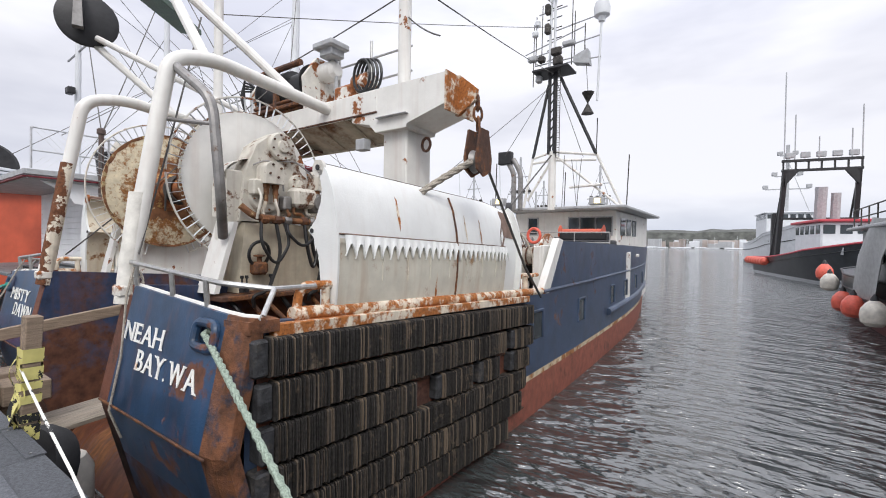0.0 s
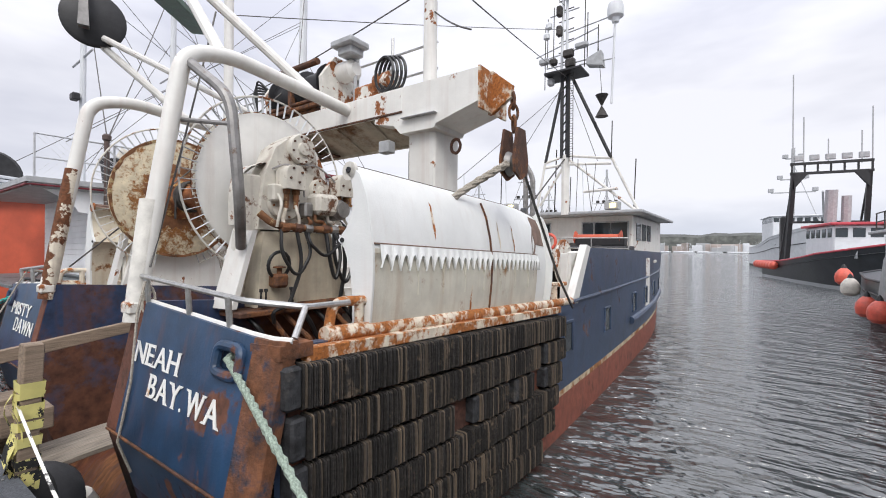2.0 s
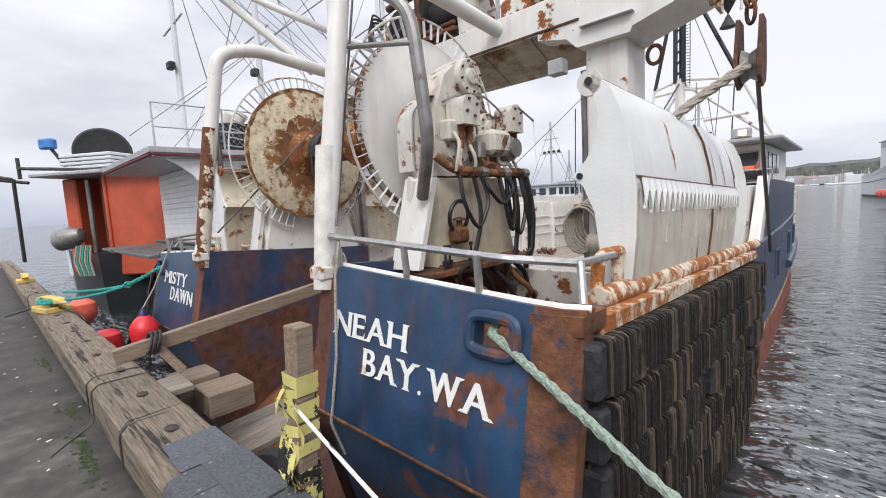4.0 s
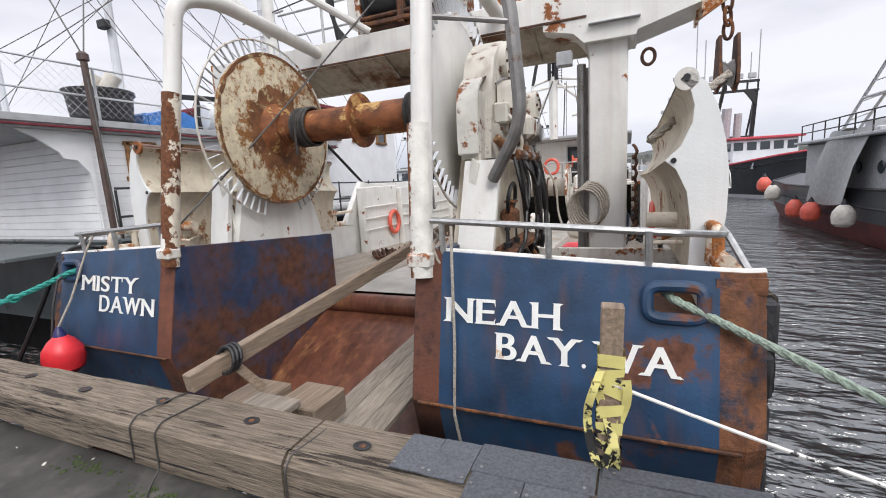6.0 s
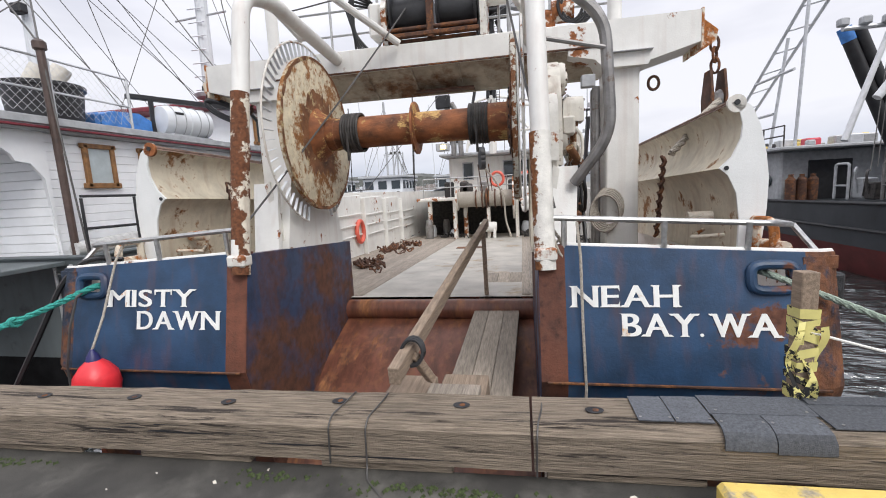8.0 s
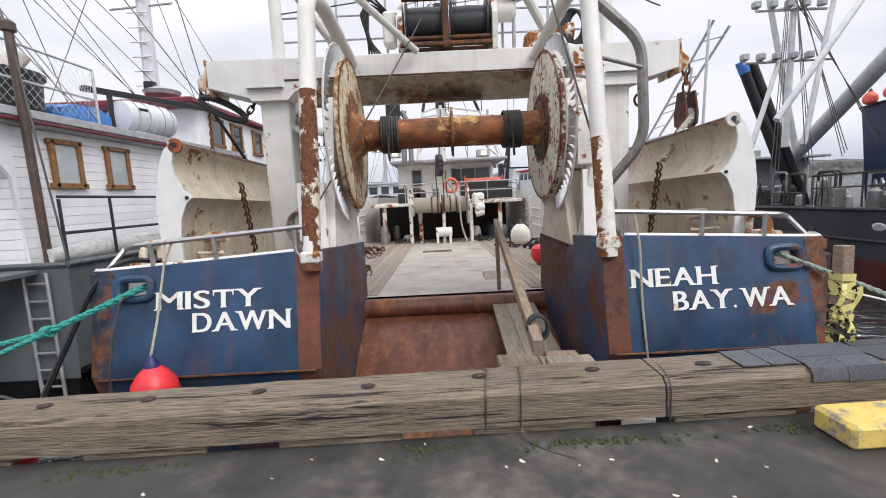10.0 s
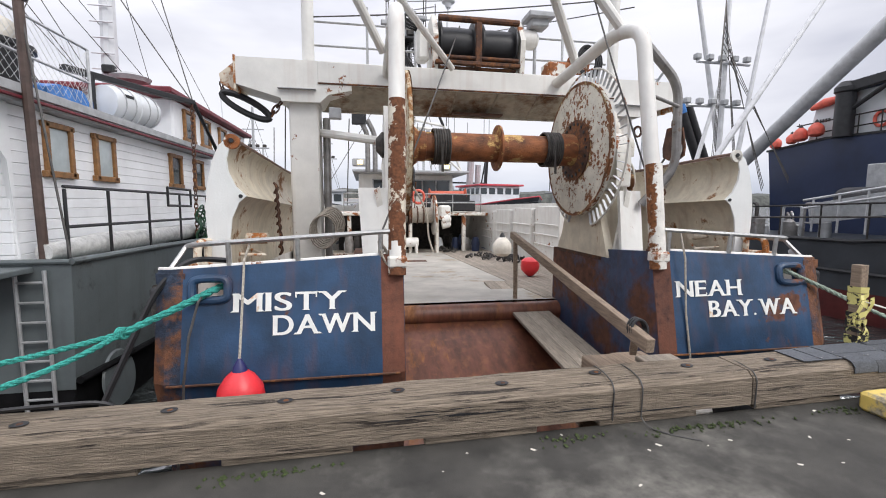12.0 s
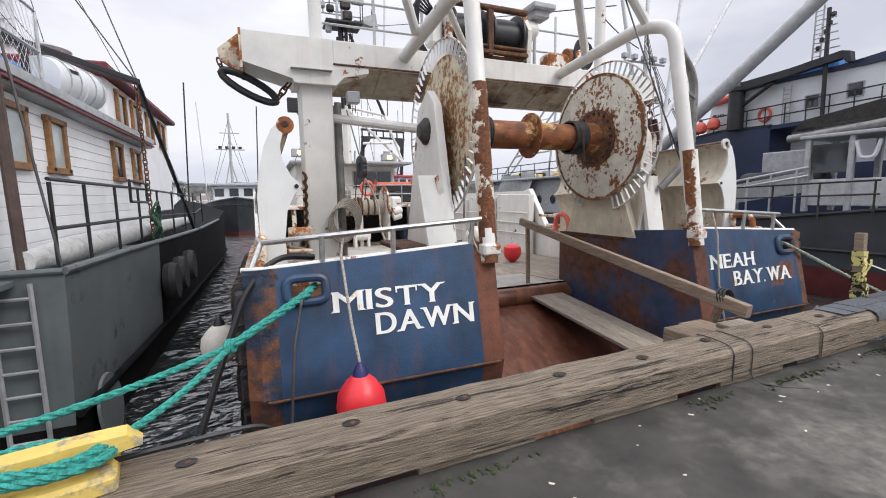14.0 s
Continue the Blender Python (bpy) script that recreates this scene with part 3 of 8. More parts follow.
for args in ((1.89, 2.075, -1.05, -1.33), (2.08, 2.275, -1.05, -1.34, 0.0, 0.004), (2.28, 2.82, -1.04, -1.25, 0.0, 0.009), (2.29, 2.53, -1.22, -1.45, 0.05, 0.003), (2.535, 2.80, -1.22, -1.45, 0.06, 0.003),
             (2.83, 3.48, -1.04, -1.36, 0.0, 0.002), (2.84, 3.47, -1.03, -1.12, 0.0, 0.012), (3.49, 4.15, -1.04, -1.30, 0.0, 0.004), (3.55, 4.1, -1.24, -1.45, 0.06, 0.011), (4.16, 4.9, -1.04, -1.45, 0.08), (4.91, 5.7, -1.04, -1.40, 0.0, 0.003), (5.71, 6.6, -1.04, -1.45, 0.07)):
    roofing_mat(*args)

# step blocks by the gangway
for x, y, w, d, z, h in ((0.78, -0.99, 0.36, 0.22, 0.322, 0.05),):
    g = Mesh()
    g.box((x, y, z), (w, d, h), 0.008)
    tagged(g.done("step_board", PLANK), "short weathered board packed under the gangway foot", "board", "boards under the gangway")


def dock_cleat(x, y, z, rz, label):
    e = thing("dock_cleat", label, "cleat", "dock cleats")
    g = Mesh()
    g.box((0, 0, 0.05), (0.62, 0.34, 0.10), 0.02)
    g.done("base", YELLOW, e)
    g = Mesh()
    prof = [(-0.42, 0.16), (-0.36, 0.23), (-0.2, 0.24), (0.2, 0.24), (0.36, 0.23), (0.42, 0.16), (0.3, 0.15), (0.12, 0.14), (0.12, 0.08), (-0.12, 0.08), (-0.12, 0.14), (-0.3, 0.15)]
    g.prism(prof, 0.13, pose(0, 0.065, 0, 90, 0, 0))
    g.done("horn", YELLOW, e)
    e.matrix_basis = DOCK @ pose(x, y, z, 0, 0, rz)
    return e


dock_cleat(-4.55, -1.25, 0.33, 12, "chipped yellow timber cleat with teal rope turned round it")
dock_cleat(7.1, -1.24, 0.33, 0, "chipped yellow cleat on the matted rail")
dock_cleat(-11.0, -1.24, 0.33, 0, "small yellow cleat with white line on the rail")
g = Mesh()
g.box((2.75, -1.68, 0.08), (1.1, 0.30, 0.16), 0.025)
ob = tagged(g.done("wheel_stop", YELLOW), "chipped yellow-painted timber block lying on the dock", "timber block")
ob.matrix_basis = DOCK @ pose(0, 0, 0, 0, 0, 0)

# post wrapped in warning tape
e = thing("mooring_post", "grey timber post wrapped in yellow and black tape", "post")
g = Mesh()
g.box((0, 0, 0.40), (0.095, 0.09, 0.82), 0.006)
g.done("timber", LUMBER, e)
random.seed(12)
for k in range(9):
    g = Mesh()
    z0 = (0.66, 0.60, 0.56, 0.50, 0.38, 0.28, 0.17, 0.06, 0.02)[k] * 0.82
    tilt = random.uniform(-0.10, 0.10)
    pts = [(-0.052, -0.05), (0.052, -0.05), (0.052, 0.05), (-0.052, 0.05)]
    h = random.uniform(0.035, 0.07)
    lo = [(x * 1.04, y * 1.06, z0 + tilt * x * 8) for x, y in pts]
    hi = [(x * 1.10, y * 1.12, z0 + h + tilt * x * 6) for x, y in pts]
    g.loft([lo, hi], close=True)
    g.done("tape_band", TAPE, e)
for k in range(3):
    g = Mesh()
    x0, y0 = random.uniform(-0.05, 0.05), -0.06
    rows = []
    for s in range(8):
        t = s / 7
        x = x0 + 0.05 * math.sin(t * 3 + k) * (1 if k % 2 else -1)
        rows.append([(x - 0.018, y0 - 0.02 * math.sin(t * 9 + k), 0.52 - t * 0.42 - 0.02 * k), (x + 0.018, y0 - 0.03 * math.sin(t * 7 + k), 0.53 - t * 0.42 - 0.02 * k)])
    g.loft(rows)
    g.done("tape_tail", TAPE, e)
e.matrix_basis = pose(2.85, -1.0, 0.33, -2, 1.5, 4)
rope(sag((2.86, -1.03, 0.80), (4.0, -1.06, 0.50), 0.01), 0.008, WHITETAPE, "white marker line tied from the post along the rail", lay=False, name="marker_line")
rope([(4.0, -1.06, 0.50), (4.5, -1.08, 0.372), (5.2, -1.12, 0.365), (7.0, -1.2, 0.36)], 0.008, WHITETAPE, "white marker line lying on the rail", lay=False, name="marker_line")

# gangway
e = thing("gangway", "narrow grey plank gangway with a timber handrail leading aboard", "gangway")
A0, A1 = Vector((0.80, -0.60, -0.31)), Vector((0.93, 4.2, 0.10))
for k in (-1, 0, 1):
    g = Mesh()
    off = Vector((k * 0.212, 0, 0))
    g.bar(A0 + off, A1 + off, 0.207, 0.045, 0.004)
    g.done("plank", PLANK, e)
g = Mesh()
g.bar(Vector((0.46, -1.28, 0.57)), Vector((0.73, 2.85, 1.17)), 0.075, 0.12, 0.006)
g.done("handrail", LUMBER, e)
for p, q, w in (((0.52, -1.0, 0.60), (0.60, -0.85, 0.36), 0.06), ((0.70, 2.6, 1.12), (0.72, 2.6, 0.0), 0.06)):
    g = Mesh()
    g.bar(p, q, w)
    g.done("handrail_post", LUMBER, e)
g = Mesh()
for k in range(3):
    g.pipe([Vector((0.52 + 0.075 * math.cos(a), -1.0 + k * 0.03 - 0.05 + 0.02 * math.sin(a), 0.635 + 0.085 * math.sin(a))) for a in (i * math.pi / 8 for i in range(17))], 0.012, 6)
g.done("lashing", BLACK, e, "black strap lashing")

# ---- the trawler ----
ship = thing("fishing_trawler", "blue and white steel stern trawler with rust streaks, moored stern-to", "fishing boat")


def beam_at(y):
    return float(np.interp(y, [-0.2, 5, 9, 14, 18, 22, 26, 29, 31.5], [3.60, 3.66, 3.62, 3.45, 3.15, 2.66, 1.9, 1.0, 0.05]))


def deck_z(y):
    return 0.10 - 0.035 * (y - 2.5)


for side, sname in ((1, "starboard"), (-1, "port")):
    ys = [0.10, 0.6, 1.5, 2.6, 4, 5, 6.2, 6.25, 7.0, 8, 10, 12, 14, 16, 18, 20, 22, 24, 26, 28, 30, 31.5]
    tops = [1.02 - 0.045 * y if y <= 6.2 else (0.80 if y < 6.3 else (1.74 if y < 8 else 1.74 - 0.012 * (y - 8) + max(0, y - 22) * 0.08)) for y in ys]
    rows = {"upper": [], "boot": [], "lower": [], "inner": [], "cap": []}
    for y, zt in zip(ys, tops):
        b = beam_at(y)
        fl = max(0, y - 16) * 0.02
        stripe = -0.78 + 0.002 * y
        wid = lambda z: side * (b - fl * max(0, (1.6 - z)) * 0.5 - (0.25 if z < -1.6 else 0) - 0.02 * max(0, -z))
        rows["upper"].append([(wid(z), y, z) for z in (zt, 0.62 if zt > 0.8 else zt - 0.1, 0.0, stripe + 0.10)])
        rows["boot"].append([(wid(z), y, z) for z in (stripe + 0.10, stripe)])
        rows["lower"].append([(wid(z), y, z) for z in (stripe, -1.2, -1.6, -2.4)])
        rows["inner"].append([(side * (b - 0.10), y, z) for z in (zt, min(zt - 0.02, 0.2), min(zt - 0.05, deck_z(y) - 0.15))])
        rows["cap"].append([(side * (b + 0.0), y, zt), (side * (b - 0.10), y, zt)])
    Mesh().loft(rows["upper"]).done("hull_side", BLUE_SIDE, ship, "navy blue painted hull side")
    Mesh().loft(rows["boot"]).done("boot_stripe", BOOT, ship, "rust-stained pale boot stripe")
    Mesh().loft(rows["lower"]).done("hull_bottom", ANTIFOUL, ship, "faded red antifouling below the waterline")
    Mesh().loft(rows["inner"]).done("bulwark_lining", WHITE, ship, "white painted inner bulwark")
    Mesh().loft(rows["cap"]).done("bulwark_cap", BLUE_SIDE, ship)
    # raised bulwark's slanted white end
    g = Mesh()
    g.prism([(5.95, 0.75), (6.28, 0.72), (7.02, 1.76), (6.78, 1.80)], 0.14, Matrix(((0, 0, 1, side * 3.655 - (0.14 if side > 0 else 0)), (1, 0, 0, 0), (0, 1, 0, 0), (0, 0, 0, 1))))
    g.done("bulwark_end", WHITE, ship, "white slanted end of the raised bulwark")
    # pipe seam and rubbing strakes
    g = Mesh()
    g.pipe([(side * (beam_at(y) + 0.0 - max(0, y - 16) * 0.01), y, 0.78 + 0.004 * (y - 6)) for y in range(6, 30)], 0.035, 8)
    g.done("rub_bar", BLUE_SIDE, ship)
    g = Mesh()
    g.pipe([(side * (beam_at(y) + 0.02 - max(0, y - 16) * 0.016), y, -0.22 + 0.004 * (y - 11)) for y in (11, 13, 16, 20, 24, 28)], 0.10, 10)
    g.done("rubbing_strake", BLUE_SIDE, ship)
    for y, z in ((5.75, 0.18), (8.4, 0.15), (11.6, 0.22), (13.6, 0.25), (16.0, 0.3), (18.5, 0.3)):
        # no opening is cut: a dark plate carries the port's inner shade
        g = Mesh()
        g.box((side * (beam_at(y) - 0.02 - max(0, y - 16) * 0.015), y, z), (0.05, 0.42, 0.50), 0.01)
        pt = g.done("freeing_port", GLASS, ship, "dark plate standing in for a freeing port's shaded opening")
        g = Mesh()
        for dy, dz, sy, sz in ((0, 0.27, 0.5, 0.05), (-0.24, 0, 0.05, 0.52), (0.24, 0, 0.05, 0.52)):
            g.box((side * (beam_at(y) + 0.008 - max(0, y - 16) * 0.015), y + dy, z + dz), (0.04, sy, sz), 0.01)
        g.done("port_frame", BLUE_SIDE, pt)
    # cap pipe along the low bulwark
    g = Mesh()
    g.pipe([(side * (beam_at(y) - 0.05), y, 1.02 - 0.045 * y + 0.03) for y in (0.55, 1.5, 2.6, 4, 5.2, 6.1)], 0.070, 12)
    g.done("bulwark_pipe", CAPRUST, ship, "white rail pipe peeling to orange rust")
    g = Mesh()
    g.pipe(bent([(side * 3.52, 0.62, 1.0), (side * 3.52, 0.66, 1.27), (side * 3.52, 1.75, 1.22), (side * 3.55, 1.98, 0.96)], 0.12), 0.042, 10)
    g.pipe([(side * 3.52, 0.95, 1.26), (side * 3.52, 0.95, 0.95)], 0.04, 10)
    g.done("roller_guard", CAPRUST, ship, "rust-streaked white pipe guard")
    g = Mesh()
    for y in (5.2, 5.5):
        g.lathe([(0.05, 0), (0.05, 0.3), (0.08, 0.32), (0.08, 0.36)], pose(side * 3.5, y, 0.78), 12)
    g.box((side * 3.45, 5.7, 1.08), (0.09, 0.9, 0.07), 0.02)
    g.done("side_roller", CAPRUST, ship, "rusted side roller")

    # stern quarter: transom plate with a hawse hole
    def tp(x, z):
        y = 0.06 - (1.15 - z) * 0.21 if z > 0.05 else -0.17 + (0.05 - z) * 0.26
        c = max(0.0, abs(x) - 3.38)
        return (x, y + c * 0.12 + max(0.0, c - 0.2) * 0.45, z)
    xs = [1.40, 1.62, 2.2, 2.8, 3.06, 3.34, 3.44, 3.58, 3.69]
    zs = [None, 1.0, 0.78, 0.4, 0.05, -0.5, -1.0, -1.8]
    def grid(x, z):
        zt = 1.19 - (abs(x) - 1.4) * 0.055
        return tp(side * x, zt if z is None else z)
    hawse = (4, 1)   # the cell that stays open
    blue, low, rustc, rusti = Mesh(), Mesh(), Mesh(), Mesh()
    for i in range(len(xs) - 1):
        for j in range(len(zs) - 1):
            if (i, j) == hawse:
                continue
            quad = [grid(xs[i], zs[j]), grid(xs[i + 1], zs[j]), grid(xs[i + 1], zs[j + 1]), grid(xs[i], zs[j + 1])]
            back = [(p[0], p[1] + 0.10, p[2]) for p in quad]
            tgt = rustc if i >= 6 else rusti if i == 0 else (blue if j < 5 else low)
            tgt.add(quad + back, [(0, 1, 2, 3), (4, 5, 6, 7), (0, 1, 5, 4), (2, 3, 7, 6), (1, 2, 6, 5), (3, 0, 4, 7)])
    blue.done("transom_plate", BLUE, ship, "blue transom plate with rust patches", weld=True)
    low.done("stern_bottom", RUSTBLUE, ship, weld=True)
    rustc.done("rusted_corner", CORNER, ship, "rusted corner of the transom", weld=True)
    rusti.done("rusted_edge", RUSTBROWN, ship, "rusted inner edge of the transom", weld=True)
    g = Mesh()
    ring = [(math.copysign(0.158 * abs(math.cos(a)) ** 0.5, math.cos(a)), math.copysign(0.100 * abs(math.sin(a)) ** 0.5, math.sin(a))) for a in (i * math.pi / 16 for i in range(32))]
    hp = [Vector(tp(side * (3.20 + u), 0.89 + v)) + Vector((0, -0.01, 0)) for u, v in ring]
    g.pipe(hp + [hp[0], hp[1]], 0.040, 10, caps=False)
    g.done("hawse_rim", BLUE, ship, "thick blue rim of the hawse hole")
    g = Mesh()
    g.box((side * 2.5, 0.05, 0.045), (2.1, 0.02, 0.02), 0.004, Matrix.Translation((0, -0.235, 0)))
    g.done("knuckle_weld", DARKRUST, ship)
    g = Mesh()
    g.pipe([tuple(Vector(grid(x, None)) + Vector((0, 0.05, 0.0))) for x in xs[1:]], 0.022, 8)
    g.done("transom_cap", WHITE, ship, "white capping along the transom")
    g = Mesh()
    g.prism([(3.42, 0.03), (3.69, 0.08), (3.70, 0.34), (3.50, 0.36), (3.42, 0.2)] if side > 0 else [(-3.42, 0.03), (-3.69, 0.08), (-3.70, 0.34), (-3.50, 0.36), (-3.42, 0.2)], 0.10, Matrix.Translation((0, 0, 0.94)))
    g.done("corner_casting", CORNER, ship, "rusted corner casting under the rail")
    # ramp side wall
    g = Mesh()
    g.prism([(0.07, 1.175), (2.62, 0.98), (2.62, -0.5), (0.36, -1.9), (0.01, -0.6), (-0.16, 0.05)], 0.10, Matrix(((0, 0, 1, side * 1.394 - (0 if side > 0 else 0.10)), (1, 0, 0, 0), (0, 1, 0, 0), (0, 0, 0, 1))))
    g.done("ramp_wall", RUSTBLUE, ship, "blue and rust-brown side wall of the stern ramp")
    g = Mesh()
    g.box((side * 2.5, 1.35, 0.40), (2.1, 2.5, 0.06), 0.01)
    g.done("quarter_deck", DARKRUST, ship)
    g = Mesh()
    g.box((side * 2.45, 2.6, 0.35), (2.1, 0.06, 0.9), 0.01)
    g.done("quarter_bulkhead", WHITERUST, ship)
    # stern rail
    g = Mesh()
    g.pipe(bent([(side * 1.52, 0.06, 1.42), (side * 3.22, 0.10, 1.31), (side * 3.53, 0.40, 1.26), (side * 3.56, 0.80, 1.26)], 0.05), 0.024, 8)
    g.pipe([(side * 3.53, 0.40, 1.26), (side * 3.62, 0.24, 1.06)], 0.024, 8)
    for x in (1.62, 2.42, 3.05):
        g.pipe([(side * x, 0.07, 1.40 - (x - 1.6) * 0.05), (side * x, 0.09, 1.08)], 0.024, 8)
    g.done("stern_rail", GALV, ship, "bare galvanised stern handrail")

# words on the transom

def on_transom(x, z):
    return pose(x, 0.06 - (1.15 - z) * 0.21 - 0.006, z, 90 + 11.8 - 23.6, 0, 0)


lettering("MISTY", (1.10, 0.17, 0.66, 0.85, 0.95), 1.00, 0.175, on_transom(-2.99, 0.675), ship, "white painted vessel name")
lettering("DAWN", (0.88, 0.98, 1.35, 0.98), 0.94, 0.185, on_transom(-2.635, 0.452), ship, "white painted vessel name")
lettering("NEAH", (0.95, 0.62, 0.95, 0.85), 0.825, 0.18, on_transom(1.675, 0.665), ship, "white painted home port")
lettering("BAY. WA", (0.72, 0.95, 0.88, 0.10, 0.0, 1.3, 0.98), 1.145, 0.185, on_transom(2.07, 0.432), ship, "white painted home port")

g = Mesh()
g.loft([[(-1.42, 2.5, -0.12), (1.42, 2.5, -0.12)], [(-1.42, 1.6, -0.45), (1.42, 1.6, -0.45)], [(-1.42, 0.4, -1.15), (1.42, 0.4, -1.15)], [(-1.42, -0.1, -1.75), (1.42, -0.1, -1.75)]])
g.done("stern_ramp", RAMPRUST, ship, "steep rust-brown steel stern ramp")
g = Mesh()
g.pipe([(-1.40, 2.42, -0.06), (1.40, 2.42, -0.06)], 0.15, 20)
g.done("ramp_roller", RAMPRUST, ship, "dark rusty roller across the ramp head")
g = Mesh()
rows = [[(-min(3.5, beam_at(y) - 0.1), y, deck_z(y)), (-1.2, y, deck_z(y) + 0.01), (1.2, y, deck_z(y) + 0.01), (min(3.5, beam_at(y) - 0.1), y, deck_z(y))] for y in (2.48, 4, 6, 8, 10, 12, 15.2)]
g.loft(rows)
deck = g.done("deck", DECK, ship, "worn pale working deck with rust stains")
for x in [k * 0.145 for k in range(-23, 24)]:
    if 1.2 < abs(x) < 3.4:
        b = Mesh()
        b.bar((x, 2.6, deck_z(2.6) + 0.012), (x, 14.6, deck_z(14.6) + 0.012), 0.138, 0.02, 0.003)
        b.done("deck_plank", PLANK, deck)
g = Mesh()
g.box((-0.3, 9.4, deck_z(9.4) + 0.018), (0.9, 0.35, 0.02), 0.004)
g.done("hatch_plate", DARKRUST, ship)

# inboard white shelter walls along the sides
for side in (-1, 1):
    for k, y in enumerate((7.4, 9.4, 11.4, 13.4)):
        g = Mesh()
        g.box((side * 3.42, y, deck_z(y) + 0.85), (0.08, 1.94, 1.75), 0.015)
        w = g.done("side_panel", WHITE, ship, "white steel side panel along the deck")
        g = Mesh()
        for z in (0.6, 0.9, 1.2):
            g.pipe([(side * 3.33, y - 0.9, deck_z(y) + z), (side * 3.33, y + 0.9, deck_z(y) + z)], 0.022, 6)
        g.box((side * 3.33, y - 0.95, deck_z(y) + 0.85), (0.14, 0.09, 1.7), 0.01)
        g.done("stanchion_rack", WHITE, w)

# wheelhouse
hy = 15.2
g = Mesh()
g.box((0.2, hy + 4.6, 1.15), (4.5, 6.4, 3.9), 0.05)
house = g.done("wheelhouse", WHITE, ship, "white wheelhouse with dark windows")
g = Mesh()
g.box((0.35, hy + 4.2, 3.16), (5.3, 7.8, 0.12), 0.04)
g.done("house_roof", FARGREY, ship)
for x, w in ((-1.15, 0.42), (0.72, 0.45), (1.28, 0.62), (1.95, 0.62)):
    g = Mesh()
    g.box((x, hy + 1.385, 2.45), (w, 0.05, 0.72), 0.04)
    wi = g.done("window", GLASS, ship, "dark wheelhouse window")
    g = Mesh()
    for dx, dz, sx, sz in ((0, 0.38, w + 0.1, 0.05), (0, -0.38, w + 0.1, 0.05), (-w / 2 - 0.02, 0, 0.05, 0.78), (w / 2 + 0.02, 0, 0.05, 0.78)):
        g.box((x + dx, hy + 1.37, 2.45 + dz), (sx, 0.06, sz), 0.01)
    g.done("window_frame", FARGREY, wi)
for y in (17.6, 18.7, 19.8):
    g = Mesh()
    g.box((2.455, y, 2.45), (0.05, 0.8, 0.72), 0.04)
    g.done("window", GLASS, ship, "dark wheelhouse window")
g = Mesh()
g.box((0.2, hy - 0.2, 1.28), (6.2, 3.4, 0.12), 0.02)
g.done("shelter_deck", WHITERUST, ship, "shelter deck over the working area")
for x in (-2.4, -0.95, 2.3):
    g = Mesh()
    g.box((x, hy - 1.7, 0.45), (0.16, 0.16, 1.7), 0.02)
    g.done("shelter_post", WHITERUST, ship)
g = Mesh()
for z in (1.75, 2.1):
    g.pipe([(-2.6, hy - 1.85, z), (3.0, hy - 1.85, z)], 0.022, 6)
for x in (-2.6, -1.5, -0.4, 0.7, 1.8, 3.0):
    g.pipe([(x, hy - 1.85, 1.3), (x, hy - 1.85, 2.1)], 0.022, 6)
g.done("shelter_rail", GALV, ship)
g = Mesh()
g.box((1.85, hy - 0.9, 1.62), (2.1, 0.9, 0.45), 0.04)
g.box((1.85, hy - 0.9, 1.98), (1.7, 0.5, 0.3), 0.04)
g.done("net_crib", BLACK, ship)
g = Mesh()
g.lathe([(0.28, -0.8), (0.14, -0.72), (0.14, 0.72), (0.28, 0.8)], pose(1.75, hy - 0.9, 2.12, 0, 90, 0), 16)
g.done("spare_reel", ORANGERED, ship, "orange-red reel on the shelter deck")
# dark sheet across the back of the space below the shelter deck
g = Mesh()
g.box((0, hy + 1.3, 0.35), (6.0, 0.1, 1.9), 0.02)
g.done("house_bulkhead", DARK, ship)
for x0, x1, mt, lb in ((-1.13, -0.12, ROPE, "winch drum full of pale warp"), (0.02, 0.90, ROPE, "winch drum with worn pale warp")):
    g = Mesh()
    g.lathe([(0.30, x0), (0.31, x0 + 0.2), (0.295, (x0 + x1) / 2), (0.31, x1 - 0.2), (0.30, x1)], pose(0, 13.0, 1.25, 0, 90, 0), 24)
    g.done("trawl_winch_drum", mt, ship, lb)
for x, r, mt in ((-1.19, 0.42, WHITERUST), (-0.05, 0.40, DARKRUST), (0.96, 0.80, WHITERUST)):
    g = Mesh()
    g.lathe([(r, -0.03), (r, 0.03), (r * 0.5, 0.05)], pose(x, 13.0, 1.25, 0, 90, 0), 28)
    g.done("drum_flange", mt, ship, "rust-marked drum flange")
for k in range(5):
    g = Mesh()
    g.pipe([(-0.45 + 0.24 * k, 13.0 + 0.34 * math.cos(a), 1.25 + 0.34 * math.sin(a)) for a in (i * math.pi / 8 for i in range(17))], 0.03, 6)
    g.done("brake_band", DARKRUST, ship)
for x in (-1.3, 0.0, 1.08):
    g = Mesh()
    g.box((x, 13.0, 0.45), (0.13, 0.34, 1.6), 0.02)
    g.done("winch_post", WHITERUST, ship)
g = Mesh()
g.box((1.38, 13.0, 1.35), (0.46, 0.5, 0.6), 0.08)
g.done("winch_motor", WHITE, ship, "white winch motor")
for y_, z_ in ((12.75, 1.05), (12.8, 0.85)):
    g = Mesh()
    g.lathe([(0.16, 0), (0.16, 0.3), (0.09, 0.36)], pose(1.25, y_, z_, 0, 75, 0), 14)
    g.done("hydraulic_motor", WHITE, ship)
g = Mesh()
g.lathe([(0.17, -0.32), (0.19, -0.26), (0.19, 0.26), (0.17, 0.32)], pose(-0.02, 12.8, 0.18, 0, 90, 0), 18)
aw = g.done("windlass_body", WHITE, ship, "white auxiliary windlass on deck")
